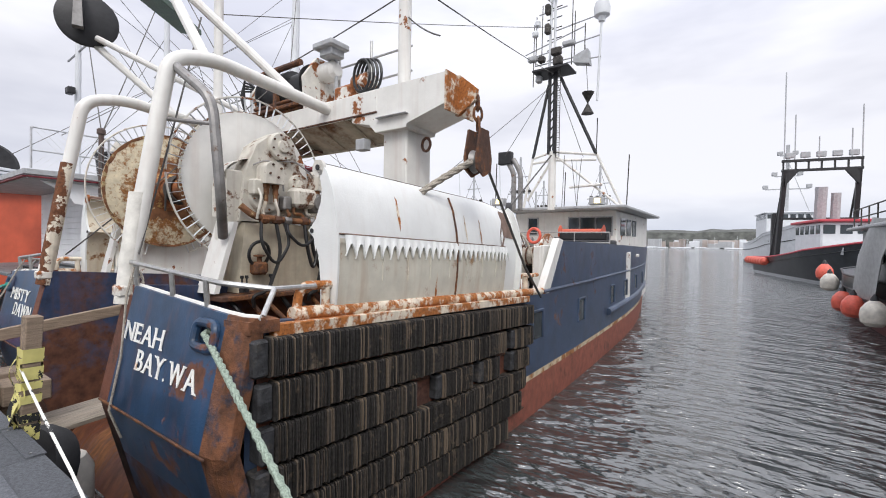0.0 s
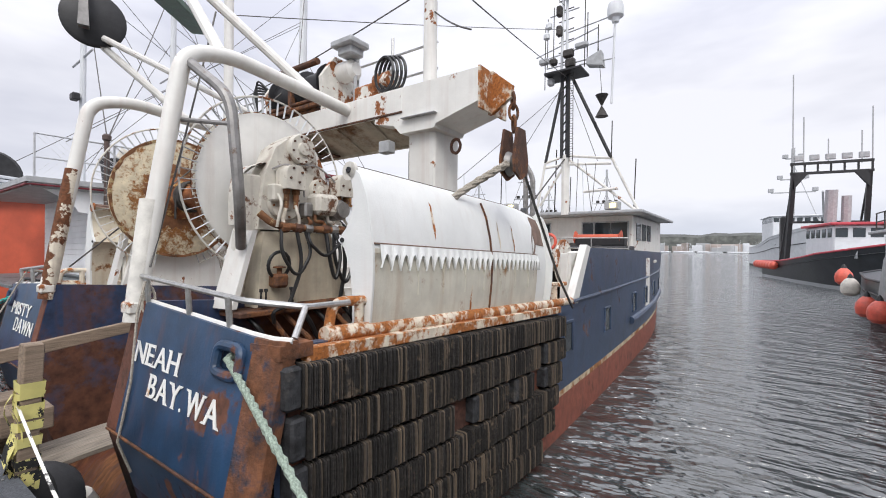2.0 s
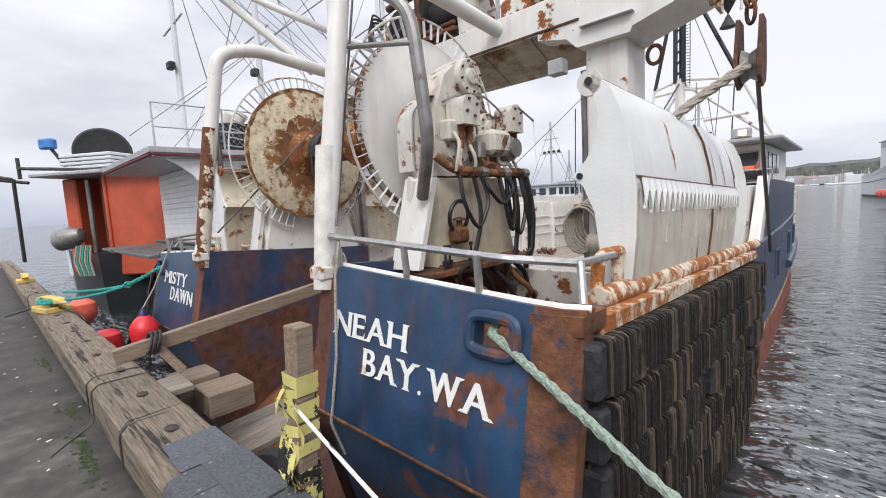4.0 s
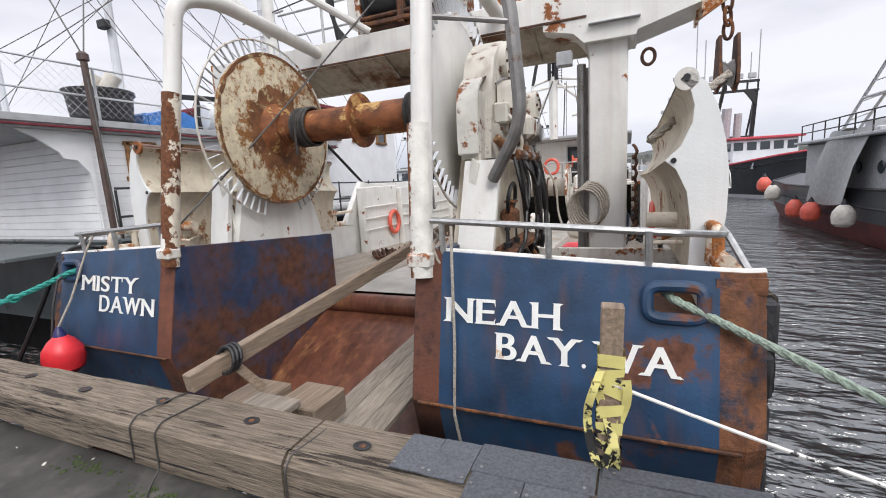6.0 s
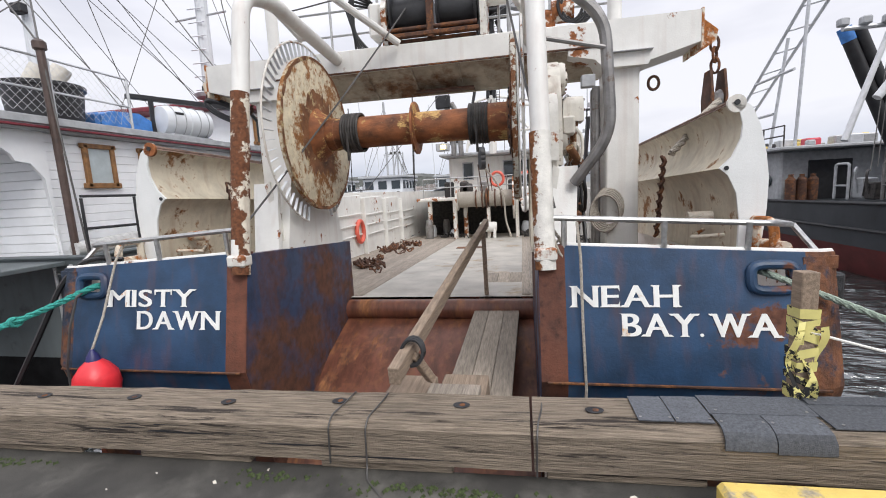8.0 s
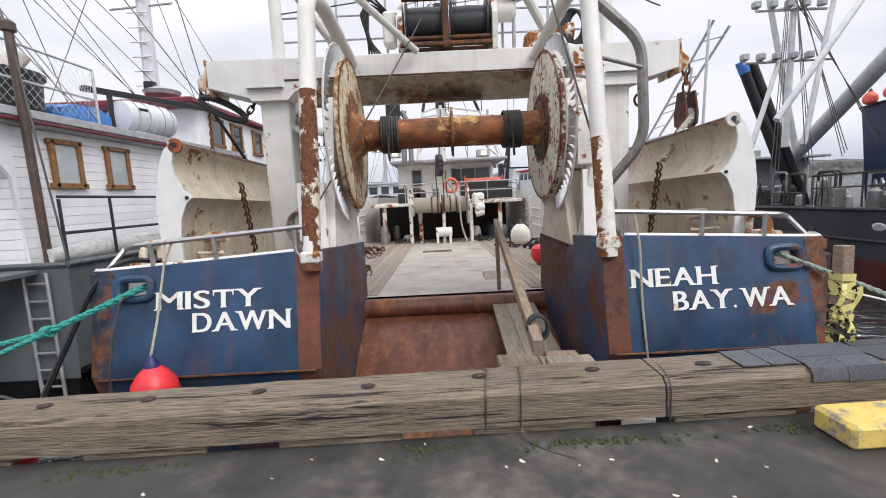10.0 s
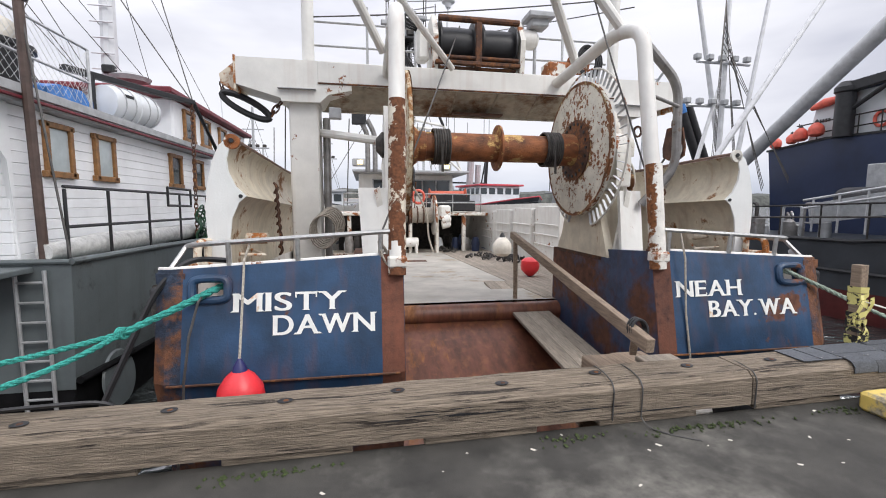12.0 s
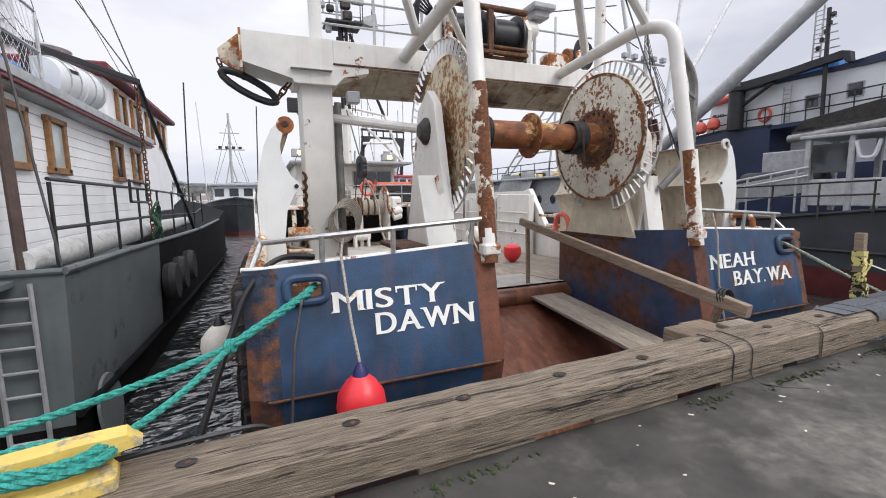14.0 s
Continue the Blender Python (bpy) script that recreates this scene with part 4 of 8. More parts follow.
for x in (-0.28, 0.22):
    g = Mesh()
    g.box((x, 12.8, -0.08), (0.1, 0.36, 0.4), 0.02)
    g.done("windlass_foot", WHITE, aw)
# cargo block and falls hanging over the winch
for dz in (0.0, 0.16, 0.32):
    g = Mesh()
    g.lathe([(0.16, -0.10), (0.24, -0.08), (0.24, 0.08), (0.16, 0.10)], pose(-0.1, 12.0, 2.55 + dz, 0, 90, 20), 18)
    g.done("cargo_block", BLACK, ship, "black cargo block")
g = Mesh()
g.pipe([(-0.1, 12.0, 2.9), (0.1, 15.5, 5.4)], 0.03, 6)
g.done("block_pennant", WIRE, ship)
g = Mesh()
g.pipe(bent([(-0.05, 12.0, 2.4), (0.35, 12.4, 1.9), (0.62, 12.5, 1.3), (0.66, 12.5, 0.4), (0.85, 12.4, -0.18)], 0.3), 0.035, 8)
g.done("cargo_fall", ROPE, ship, "pale fall rope hanging from the block")
for x in (-0.25, 0.0, 0.12):
    g = Mesh()
    g.pipe([(x, 12.05, 2.5), (x + 0.05, 12.9, 1.5)], 0.02, 6)
    g.done("winch_wire", DARKRUST, ship)
g = Mesh()
g.pipe([(0.35 + 0.24 * math.cos(a), 13.2, 1.98 + 0.26 * math.sin(a)) for a in (i * math.pi / 12 for i in range(25))], 0.055, 8, caps=False)
tagged(g.done("life_ring", ORANGEBUOY), "orange and white life ring on the shelter rail", "life ring")
random.seed(91)
for k in range(14):
    x = random.choice((random.uniform(-2.6, -1.3), random.uniform(1.3, 2.9)))
    y, hgt = random.uniform(13.2, 15.8), random.uniform(0.25, 0.8)
    g = Mesh()
    g.lathe([(0.05, 0), (0.16, 0.02), (0.18, hgt * 0.6), (0.12, hgt), (0.02, hgt + 0.02)], pose(x, y, deck_z(y)), 12)
    tagged(g.done("deck_tub", random.choice((FARWHITE, DARK, NAVY, ORANGERED, STEEL, FARWHITE))), "tub or drum stowed below the shelter deck", "tub", "tubs under the shelter deck")
for k in range(6):
    g = Mesh()
    x = random.uniform(-2.3, 2.8)
    g.box((x, 14.2, 1.34 + 0.28), (random.uniform(0.2, 0.5), 0.3, random.uniform(0.4, 0.9)), 0.06)
    tagged(g.done("deck_engine", random.choice((DARK, STEEL, BLACK))), "dark machinery standing on the shelter deck", "machinery", "shelter deck machinery")

# mast
MX, MY = 0.09, 15.55


def spar(name, pts, r, material, label="", parent=None):
    g = Mesh()
    g.pipe(pts, r, 8)
    return g.done(name, material, parent or ship, label)


spar("mast_foot", [(MX, MY, 3.1), (MX, MY, 5.5)], 0.17, WHITE, "white tubular mast foot")
for dx, dy in ((-0.13, -0.1), (0.13, -0.1), (0.0, 0.14)):
    spar("mast_tube", [(MX + dx, MY + dy, 5.4), (MX + dx, MY + dy, 8.75)], 0.075, BLACK, "black mast tube")
for k in range(9):
    z = 5.6 + 0.36 * k
    spar("mast_lacing", [(MX - 0.13, MY - 0.1, z), (MX + 0.13, MY - 0.1, z + 0.3)], 0.03, BLACK)
for p, q in (((MX - 0.2, MY, 8.3), (-0.68, MY - 0.2, 5.25)), ((MX + 0.3, MY, 8.5), (1.82, MY + 0.2, 5.25))):
    spar("mast_strut", [p, q], 0.065, BLACK, "black mast strut")
for pts in ([(-0.68, MY - 0.2, 5.3), (-1.02, MY - 0.3, 3.2)], [(1.82, MY + 0.2, 5.3), (2.75, MY + 0.5, 3.2)], [(-0.68, MY - 0.2, 5.25), (MX, MY, 5.5), (1.82, MY + 0.2, 5.25)], [(-0.68, MY - 0.2, 5.05), (MX, MY, 5.15), (1.82, MY + 0.2, 5.05)], [(MX, MY, 5.45), (2.70, MY + 0.3, 3.2)], [(MX, MY, 5.2), (-0.95, MY - 0.1, 3.5)], [(0.8, MY + 0.1, 4.0), (2.1, MY + 0.1, 4.05)]):
    spar("mast_brace", pts, 0.055, WHITE, "white tubular mast brace")
g = Mesh()
g.box((0, 0, 0), (1.5, 1.1, 0.10), 0.02, pose(0.10, MY, 8.78))
g.done("mast_platform", BLACK, ship, "black mast platform")
for dx, z1 in ((-0.20, 12.6), (0.02, 14.0)):
    spar("topmast", [(MX + dx, MY, 8.8), (MX + dx * 0.6, MY, z1)], 0.06 if dx else 0.10, FARWHITE, "white topmast pole")
for k in range(9):
    spar("topmast_rung", [(MX - 0.32, MY, 9.3 + 0.42 * k), (MX + 0.30, MY, 9.34 + 0.42 * k)], 0.022, DARK)
for p, q in (((-1.2, MY, 9.76), (1.35, MY, 10.35)), ((-0.7, MY, 9.6), (1.97, MY, 9.85)), ((0.1, MY, 10.46), (1.97, MY, 10.65)), ((0.6, MY, 9.06), (1.97, MY, 9.0)), ((-0.75, MY, 9.2), (0.9, MY, 9.2)), ((-0.6, MY, 11.3), (0.6, MY, 11.35)), ((-0.5, MY, 12.2), (0.5, MY, 12.2))):
    spar("yard", [p, q], 0.026, FARGREY)
for x, z0, z1 in ((-0.78, 8.3, 10.9), (-0.68, 9.2, 11.2), (0.85, 8.9, 11.8), (0.95, 9.0, 11.0), (1.36, 9.0, 10.4), (-0.42, 9.2, 11.6), (1.9, 5.2, 6.6)):
    spar("aerial", [(x, MY - 0.1, z0), (x + 0.02, MY - 0.1, z1)], 0.02, DARK)
for x, z, w, h, mt in ((-0.80, 9.45, 0.40, 0.24, FARGREY), (-0.40, 9.35, 0.30, 0.26, DARK), (0.22, 9.55, 0.42, 0.30, DARK), (0.30, 9.15, 0.38, 0.36, DARK), (-0.16, 10.55, 0.22, 0.42, DARK), (-0.16, 11.35, 0.22, 0.42, DARK), (0.22, 12.0, 0.22, 0.5, DARK), (0.20, 13.0, 0.3, 0.4, DARK), (-0.35, 12.3, 0.2, 0.3, FARGREY), (0.75, 9.75, 0.5, 0.2, FARGREY), (-0.5, 8.55, 0.25, 0.3, FARGREY)):
    g = Mesh()
    g.box((x, MY - 0.15, z), (w, 0.25, h), 0.05)
    g.done("mast_lamp", mt, ship)
for x, z in ((-0.72, 10.35), (-0.62, 10.75)):
    g = Mesh()
    g.lathe([(0.05, 0), (0.13, 0.06), (0.13, 0.22), (0.04, 0.32)], pose(x, MY - 0.1, z), 14)
    g.done("aerial_dome", FARWHITE, ship)
g = Mesh()
g.prism([(0, 0.12), (0.55, 0.32), (0.62, -0.28), (0, -0.12)], 0.4, pose(0.95, MY + 0.2, 9.05, 90, 0, 0))
g.done("mast_horn", FARGREY, ship, "grey square loudhailer horn")
g = Mesh()
for x in (0.32, 0.46):
    g.pipe([(x, MY - 0.25, 5.2), (x, MY - 0.25, 8.8)], 0.014, 5)
for z in range(36):
    g.pipe([(0.32, MY - 0.25, 5.3 + z * 0.1), (0.46, MY - 0.25, 5.3 + z * 0.1)], 0.010, 5)
tagged(g.done("mast_ladder", DARK, ship), kind="stuff")
spar("radome_pole", [(1.86, MY, 7.3), (1.97, MY, 10.5)], 0.045, FARWHITE)
g = Mesh()
g.lathe([(0.12, 0), (0.16, 0.16), (0.29, 0.22), (0.31, 0.5), (0.26, 0.72), (0.10, 0.80), (0.02, 0.81)], pose(1.98, MY, 10.35), 20)
g.done("radome", FARWHITE, ship, "white satellite dome on a pole")
g = Mesh()
g.lathe([(0.24, 0), (0.02, 0.42), (0.24, 0.84)], pose(1.5, MY, 6.85), 14)
g.done("day_shape", DARK, ship, "hourglass day shape hung from the mast")
for p, q in (((1.5, MY, 7.7), (1.35, MY, 9.6)), ((0.2, MY, 8.4), (1.3, MY + 0.2, 5.2)), ((-0.1, MY, 8.3), (-1.8, MY - 0.6, 5.4)), ((0.9, MY, 5.1), (1.2, MY - 0.2, 3.2)), ((1.3, MY, 5.1), (1.2, MY - 0.2, 3.2)), ((0.6, MY, 5.3), (0.6, MY - 0.2, 3.2))):
    spar("mast_stay", [p, q], 0.012, WIRE)
# funnel
for dx in (0, 0.32):
    g = Mesh()
    g.pipe(bent([(-1.62 + dx, 15.5, 3.1), (-1.62 + dx, 15.5, 4.75), (-1.95 + dx, 15.4, 5.35)], 0.3), 0.11, 10)
    g.done("exhaust_pipe", STEEL, ship)
g = Mesh()
g.box((-1.98, 15.4, 5.40), (0.62, 0.3, 0.55), 0.03)
g.done("exhaust_cap", BLACK, ship)
for p in ((-2.0, hy - 0.3, 3.45), (1.9, hy + 0.5, 3.4)):
    g = Mesh()
    g.box(p, (0.55, 0.35, 0.32), 0.03)
    la = g.done("deck_lamp", FARGREY, ship)
    g = Mesh()
    g.box((p[0] + 0.05, p[1] - 0.19, p[2]), (0.22, 0.03, 0.17), 0.01)
    g.done("lamp_glass", LAMPGLASS, la, "lit warm lamp")

# lashings round the dock timber
for x, tail in ((0.10, 0.0), (0.34, 0.45), (1.36, 0.0), (-6.5, 0.0)):
    pts = [(x, -1.02, 0.25), (x + 0.005, -1.05, 0.352), (x, -1.2, 0.358), (x - 0.03, -1.38, 0.352), (x - 0.035, -1.43, 0.30), (x - 0.04, -1.43, 0.06)]
    if tail:
        pts += [(x - 0.02, -1.5, 0.02), (x + 0.1, -1.62, 0.012), (x + 0.25, -1.72, 0.012)]
    rope(bent(pts, 0.03, 4), 0.0055, WIRE, "thin weathered line lashed round the dock timber", lay=False, name="lashing_line")
for x, y, z, w, d, h in ((0.42, -0.74, 0.16, 0.34, 0.34, 0.2), (0.80, -0.62, 0.12, 0.36, 0.36, 0.2), (0.30, -0.80, -0.1, 0.5, 0.3, 0.3)):
    g = Mesh()
    g.box((x, y, z), (w, d, h), 0.01)
    tagged(g.done("timber_block", LUMBER), "brown timber block wedged between dock and hull", "timber block", "blocks at the ramp")
rope(bent([(-6.6, -1.75, 0.0), (-5.4, -1.46, 0.24), (-5.0, -1.30, 0.36), (-3.9, -1.12, 0.345), (-3.5, -1.0, 0.30), (-3.42, -0.85, -0.2)], 0.2), 0.016, HOSE, "black hose lying over the dock timber", lay=False, name="dock_hose")

# ---- fenders on the starboard quarter ----
random.seed(21)
ENDRUBBER = mat("scuffed_rubber", (0.032, 0.033, 0.036), 0.7, var=0.5, scale=14, col2=(0.10, 0.09, 0.08), lo=0.55, hi=0.72, pscale=9, bump=1.0, bscale=18)
SLABS = []
for k in range(4):
    gm = Mesh()
    w, h, j = 0.0085 + 0.0012 * k, 0.312, [random.uniform(-0.004, 0.004) for _ in range(6)]
    prof = [(0, -h / 2 + j[0]), (0.205 + j[1], -h / 2 + 0.004), (0.222 + j[2], -h * 0.45), (0.226 + j[3], h * 0.1), (0.222 + j[4], h * 0.45), (0.20, h / 2 + j[5]), (0, h / 2)]
    gm.prism(prof, w, Matrix(((1, 0, 0, 0), (0, 0, 1, -w / 2), (0, 1, 0, 0), (0, 0, 0, 1))))
    tmp = gm.done("slab", RUBBER, smooth=0)
    SLABS.append(tmp.data)
    bpy.data.objects.remove(tmp)


def slab_row(side, z_of, spans, near_y):
    for y0, y1 in spans:
        e = thing("rubber_fender", "row of black laminated rubber slabs bolted along the hull", "fender", "hull fenders")
        rest = Mesh()
        y = y0
        while y < y1:
            x = side * (beam_at(y) - 0.045 - 0.02 * max(0, -z_of(y)))
            m = Matrix.Translation((x, y, z_of(y) + random.uniform(-0.006, 0.006))) @ Matrix.Diagonal((side * random.uniform(0.90, 1.05), 1, random.uniform(0.98, 1.015), 1)) @ pose(0, 0, 0, random.uniform(-1.0, 1.0), 0, random.uniform(-1.2, 1.2))
            d = random.choice(SLABS)
            if y < near_y:
                s = new("slab", d)
                s.parent, s.matrix_basis = e, m
            else:
                rest.add([v.co for v in d.vertices], [tuple(p.vertices) for p in d.polygons], m)
            y += random.uniform(0.0125, 0.0155)
        if rest.v:
            tagged(rest.done("slab_pack", RUBBER, e, smooth=0), kind="stuff")
        for yy, bw in ((y0 - 0.07, 0.13), (y1 + 0.03, 0.05)):
            b = Mesh()
            b.box((side * (beam_at(yy) + 0.045 - 0.02 * max(0, -z_of(yy))), yy, z_of(yy)), (0.22, bw, 0.29), 0.02)
            b.done("end_block", ENDRUBBER, e, "solid black end block")


for side in (1, -1):
    near = 1.9 if side > 0 else -1
    rows = [(0.71, ((0.22, 5.15),)), (0.36, ((0.26, 4.15), (4.5, 5.15))), (0.015, ((0.28, 2.0), (2.55, 3.2), (3.55, 3.95), (4.5, 5.0))), (-0.33, ((0.25, 4.9),)), (-0.68, ((0.35, 4.75),)), (-1.02, ((0.45, 4.3),))]
    for z0, spans in rows[: 6 if side > 0 else 4]:
        slab_row(side, lambda y, z0=z0: z0 + 0.04 - (y - 0.2) * 0.055, spans, near)
    for z0 in (0.52, 0.17, -0.16, -0.51, -0.86):
        g = Mesh()
        g.bar((side * 3.61, 0.25, z0), (side * 3.66, 5.1, z0 - 0.27), 0.09, 0.03)
        g.done("fender_ledge", DARKRUST, ship, "rusted steel ledge between the fenders")
    g = Mesh()
    g.bar((side * 3.65, 0.30, 0.945), (side * 3.69, 5.2, 0.725), 0.09, 0.10)
    g.done("rusted_strip", CAPRUST, ship, "orange-rusted white strip above the fenders")
    g = Mesh()
    g.prism([(0.15, 0.9), (5.2, 0.62), (5.2, -0.75), (0.2, -1.2)], 0.012, Matrix(((0, 0, 1, side * 3.66 - (0 if side > 0 else 0.012)), (1, 0, 0, 0), (0, 1, 0, 0), (0, 0, 0, 1))))
    g.done("fender_backing", RUSTBROWN, ship, "rusted plating behind the fenders")

# ---- stern gantry ----
WEBRUST = mat("stained_web_paint", (0.46, 0.41, 0.32), 0.65, col2=(0.20, 0.10, 0.05), lo=0.52, hi=0.68, pscale=2.2, streak=0.4, var=0.15)
RIMRUST = mat("rim_rust", (0.20, 0.085, 0.035), 0.8, col2=(0.50, 0.38, 0.20), lo=0.56, hi=0.62, pscale=9, var=0.4, bump=0.4)
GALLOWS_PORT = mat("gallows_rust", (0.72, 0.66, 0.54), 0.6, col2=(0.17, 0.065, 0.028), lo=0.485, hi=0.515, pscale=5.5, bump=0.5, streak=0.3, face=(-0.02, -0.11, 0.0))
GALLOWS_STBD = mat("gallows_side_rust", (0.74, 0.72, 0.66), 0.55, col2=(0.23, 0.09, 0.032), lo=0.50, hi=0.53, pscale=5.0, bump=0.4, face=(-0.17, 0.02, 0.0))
gan = thing("stern_gantry", "white steel gantry beam over the stern, rust at its edges", "gantry")
YZ = Matrix(((0, 0, 1, 0), (1, 0, 0, 0), (0, 1, 0, 0), (0, 0, 0, 1)))
XZ = Matrix(((1, 0, 0, 0), (0, 0, -1, 0), (0, 1, 0, 0), (0, 0, 0, 1)))
g = Mesh()
g.box((0, 2.74, 3.66), (4.9, 0.06, 0.33), 0.01)
g.box((0, 3.08, 3.80), (4.9, 0.70, 0.05), 0.01)
g.done("beam_front", WHITE, gan)
g = Mesh()
g.box((0, 3.38, 3.51), (4.9, 0.06, 0.60), 0.01)
g.add([(-2.4, 2.78, 3.50), (2.4, 2.78, 3.50), (2.4, 3.36, 3.24), (-2.4, 3.36, 3.24)], [(0, 1, 2, 3)])
g.done("beam_web", WEBRUST, gan, "stained cream web of the beam")
for x in (-1.75, -1.0, -0.3, 0.4, 1.1, 1.8):
    g = Mesh()
    g.prism([(2.76, 3.78), (3.36, 3.78), (3.36, 3.21), (2.78, 3.47)], 0.025, Matrix.Translation((x, 0, 0)) @ YZ)
    g.done("beam_rib", WEBRUST, gan)
g = Mesh()
g.box((0.15, 3.2, 3.235), (0.9, 0.2, 0.03), 0.01)
g.box((0.0, 2.715, 3.505), (4.9, 0.02, 0.025), 0.003)
g.done("beam_edge", DARKRUST, gan, "rusted lower edge")
for s in (-1, 1):
    g = Mesh()
    poly = [(1.95, 3.83), (3.62, 3.83), (3.62, 3.44), (3.0, 3.27), (2.98, 3.22), (2.42, 3.22), (2.30, 3.34), (1.95, 3.42)]
    g.prism([(s * u, v) for u, v in poly], 0.66, Matrix.Translation((0, 3.38, 0)) @ XZ)
    g.done("beam_haunch", WHITE, gan)
    g = Mesh()
    g.box((s * 2.68, 3.12, 1.7), (0.44, 0.56, 3.4), 0.02)
    g.done("column", WHITE, gan, "white box column")
    g = Mesh()
    g.pipe([(s * 2.36, 3.05, 0.2), (s * 2.36, 3.05, 3.05)], 0.055, 10)
    g.box((s * 2.38, 3.3, 1.6), (0.12, 0.1, 2.9), 0.01)
    g.done("guide_rail", STEEL, gan, "dull steel guide beside the column")
    g = Mesh()
    g.prism([(s * 3.60, 3.86), (s * 3.66, 3.86), (s * 3.92, 3.64), (s * 3.90, 3.50), (s * 3.64, 3.34), (s * 3.60, 3.34)], 0.06, Matrix.Translation((0, 3.05, 0)) @ XZ)
    g.box((s * 3.63, 3.05, 3.6), (0.03, 0.68, 0.5), 0.004)
    g.done("lifting_eye", CAPRUST, gan, "rusted lifting lug at the beam end")
    g = Mesh()
    g.box((s * 2.75, 2.70, 3.40), (0.55, 0.10, 0.012), 0.003)
    g.done("bracket", FARGREY, gan)
    g = Mesh()
    g.box((s * 2.2, 2.70, 3.06), (0.18, 0.14, 0.16), 0.01)
    g.done("flood_lamp", FARGREY, gan, "grey flood lamp under the beam")
    # gallows pipe
    g = Mesh()
    pts = bent([(s * 1.46, 0.03, 1.10), (s * 1.42, 0.46, 3.72), (s * 1.40, 0.95, 3.86), (s * 1.40, 2.75, 3.70)], 0.30, 8)
    g.pipe(pts, 0.085, 16)
    g.done("gallows_pipe", WHITE, gan, "bent white gallows pipe")
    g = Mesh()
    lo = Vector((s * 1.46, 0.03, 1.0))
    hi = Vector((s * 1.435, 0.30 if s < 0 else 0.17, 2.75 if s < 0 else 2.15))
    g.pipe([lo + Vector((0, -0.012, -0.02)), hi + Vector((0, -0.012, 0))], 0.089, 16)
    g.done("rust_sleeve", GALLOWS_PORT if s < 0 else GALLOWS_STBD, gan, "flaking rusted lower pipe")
    g = Mesh()
    g.box((s * 1.46, 0.02, 1.12), (0.19, 0.16, 0.12), 0.02)
    g.done("pipe_foot", WHITERUST, gan)
    # upper diagonal stay and top mast
    if s > 0:
        for foot in ((1.40, 0.85, 3.86), (1.40, 2.05, 3.80)):
            g = Mesh()
            g.pipe([foot, (0.0, 0.9, 5.45)], 0.065, 10)
            g.done("upper_stay", WHITE, gan)
    g = Mesh()
    g.pipe([(s * 2.62, 3.1, 3.8), (s * 2.62, 3.1, 7.5)], 0.095, 12)
    g.done("kingpost", WHITE, gan, "white kingpost on the beam")
# grey handling hoop beside the starboard pipe
g = Mesh()
g.pipe(bent([(1.45, 0.50, 3.62), (2.05, 0.62, 3.18), (2.12, 0.68, 2.15), (1.80, 0.88, 1.70)], 0.22, 6), 0.055, 10)
g.pipe([(1.45, 0.42, 3.0), (2.10, 0.62, 2.9)], 0.022, 8)
g.done("hoop_pipe", STEEL, gan, "bare steel hoop pipe")
g = Mesh()
g.pipe([(-2.45, 3.05, 2.82), (-1.32, 2.0, 2.55)], 0.065, 10)
g.done("brace_pipe", WHITE, gan)
g = Mesh()
for z in (4.25, 4.62):
    g.pipe([(-2.6, 3.3, z), (2.6, 3.3, z)], 0.018, 6)
for x in (-1.7, -0.9, 1.0, 1.75):
    g.pipe([(x, 3.3, 3.8), (x, 3.3, 4.9)], 0.022, 6)
g.done("top_rail", GALV, gan)
# work lamps on the beam
for x, y, z in ((1.15, 3.1, 4.72),):
    g = Mesh()
    g.pipe([(x, y, 3.8), (x, y, z)], 0.03, 8)
    g.box((x, y - 0.12, z + 0.1), (0.46, 0.4, 0.10), 0.02, pose(0, 0, 0))
    g.box((x, y - 0.1, z), (0.3, 0.28, 0.14), 0.02)
    g.done("work_lamp", FARGREY, gan, "grey work lamp with hood")

# winch on the beam
wi = thing("gantry_winch", "white-framed winch with dark drums on the gantry beam", "winch")
for x in (-0.68, 0.76):
    g = Mesh()
    g.prism([(2.75, 3.84), (3.45, 3.84), (3.5, 4.35), (3.3, 4.72), (2.95, 4.72), (2.7, 4.35)], 0.08, Matrix.Translation((x, 0, 0)) @ YZ)
    g.done("side_plate", WHITERUST, wi)
for x0 in (-0.56, 0.13):
    g = Mesh()
    g.lathe([(0.36, 0), (0.36, 0.03), (0.27, 0.04), (0.28, 0.3), (0.27, 0.54), (0.36, 0.55), (0.36, 0.58)], pose(x0, 3.05, 4.30, 0, 90, 0), 24)
    g.done("drum", BLACK, wi, "black wire-filled drum")
g = Mesh()
g.box((0.05, 2.72, 4.22), (0.10, 0.08, 0.7), 0.01)
g.box((0.05, 2.72, 3.93), (1.4, 0.10, 0.06), 0.01)
g.box((0.05, 2.90, 3.87), (1.3, 0.3, 0.05), 0.01)
g.pipe([(-0.6, 2.72, 4.60), (0.72, 2.72, 4.60)], 0.05, 10)
g.pipe([(-0.6, 2.72, 4.02), (0.72, 2.72, 4.02)], 0.03, 10)
g.done("fairlead", DARKRUST, wi, "rusted spooling gear")
g = Mesh()
g.lathe([(0.16, 0), (0.16, 0.28), (0.1, 0.34)], pose(0.84, 3.1, 4.5, 0, 90, 0), 14)
g.done("motor", WHITE, wi)
g = Mesh()
g.box((-0.82, 3.0, 4.25), (0.2, 0.3, 0.5), 0.04)
g.done("valve_chest", WHITE, wi)
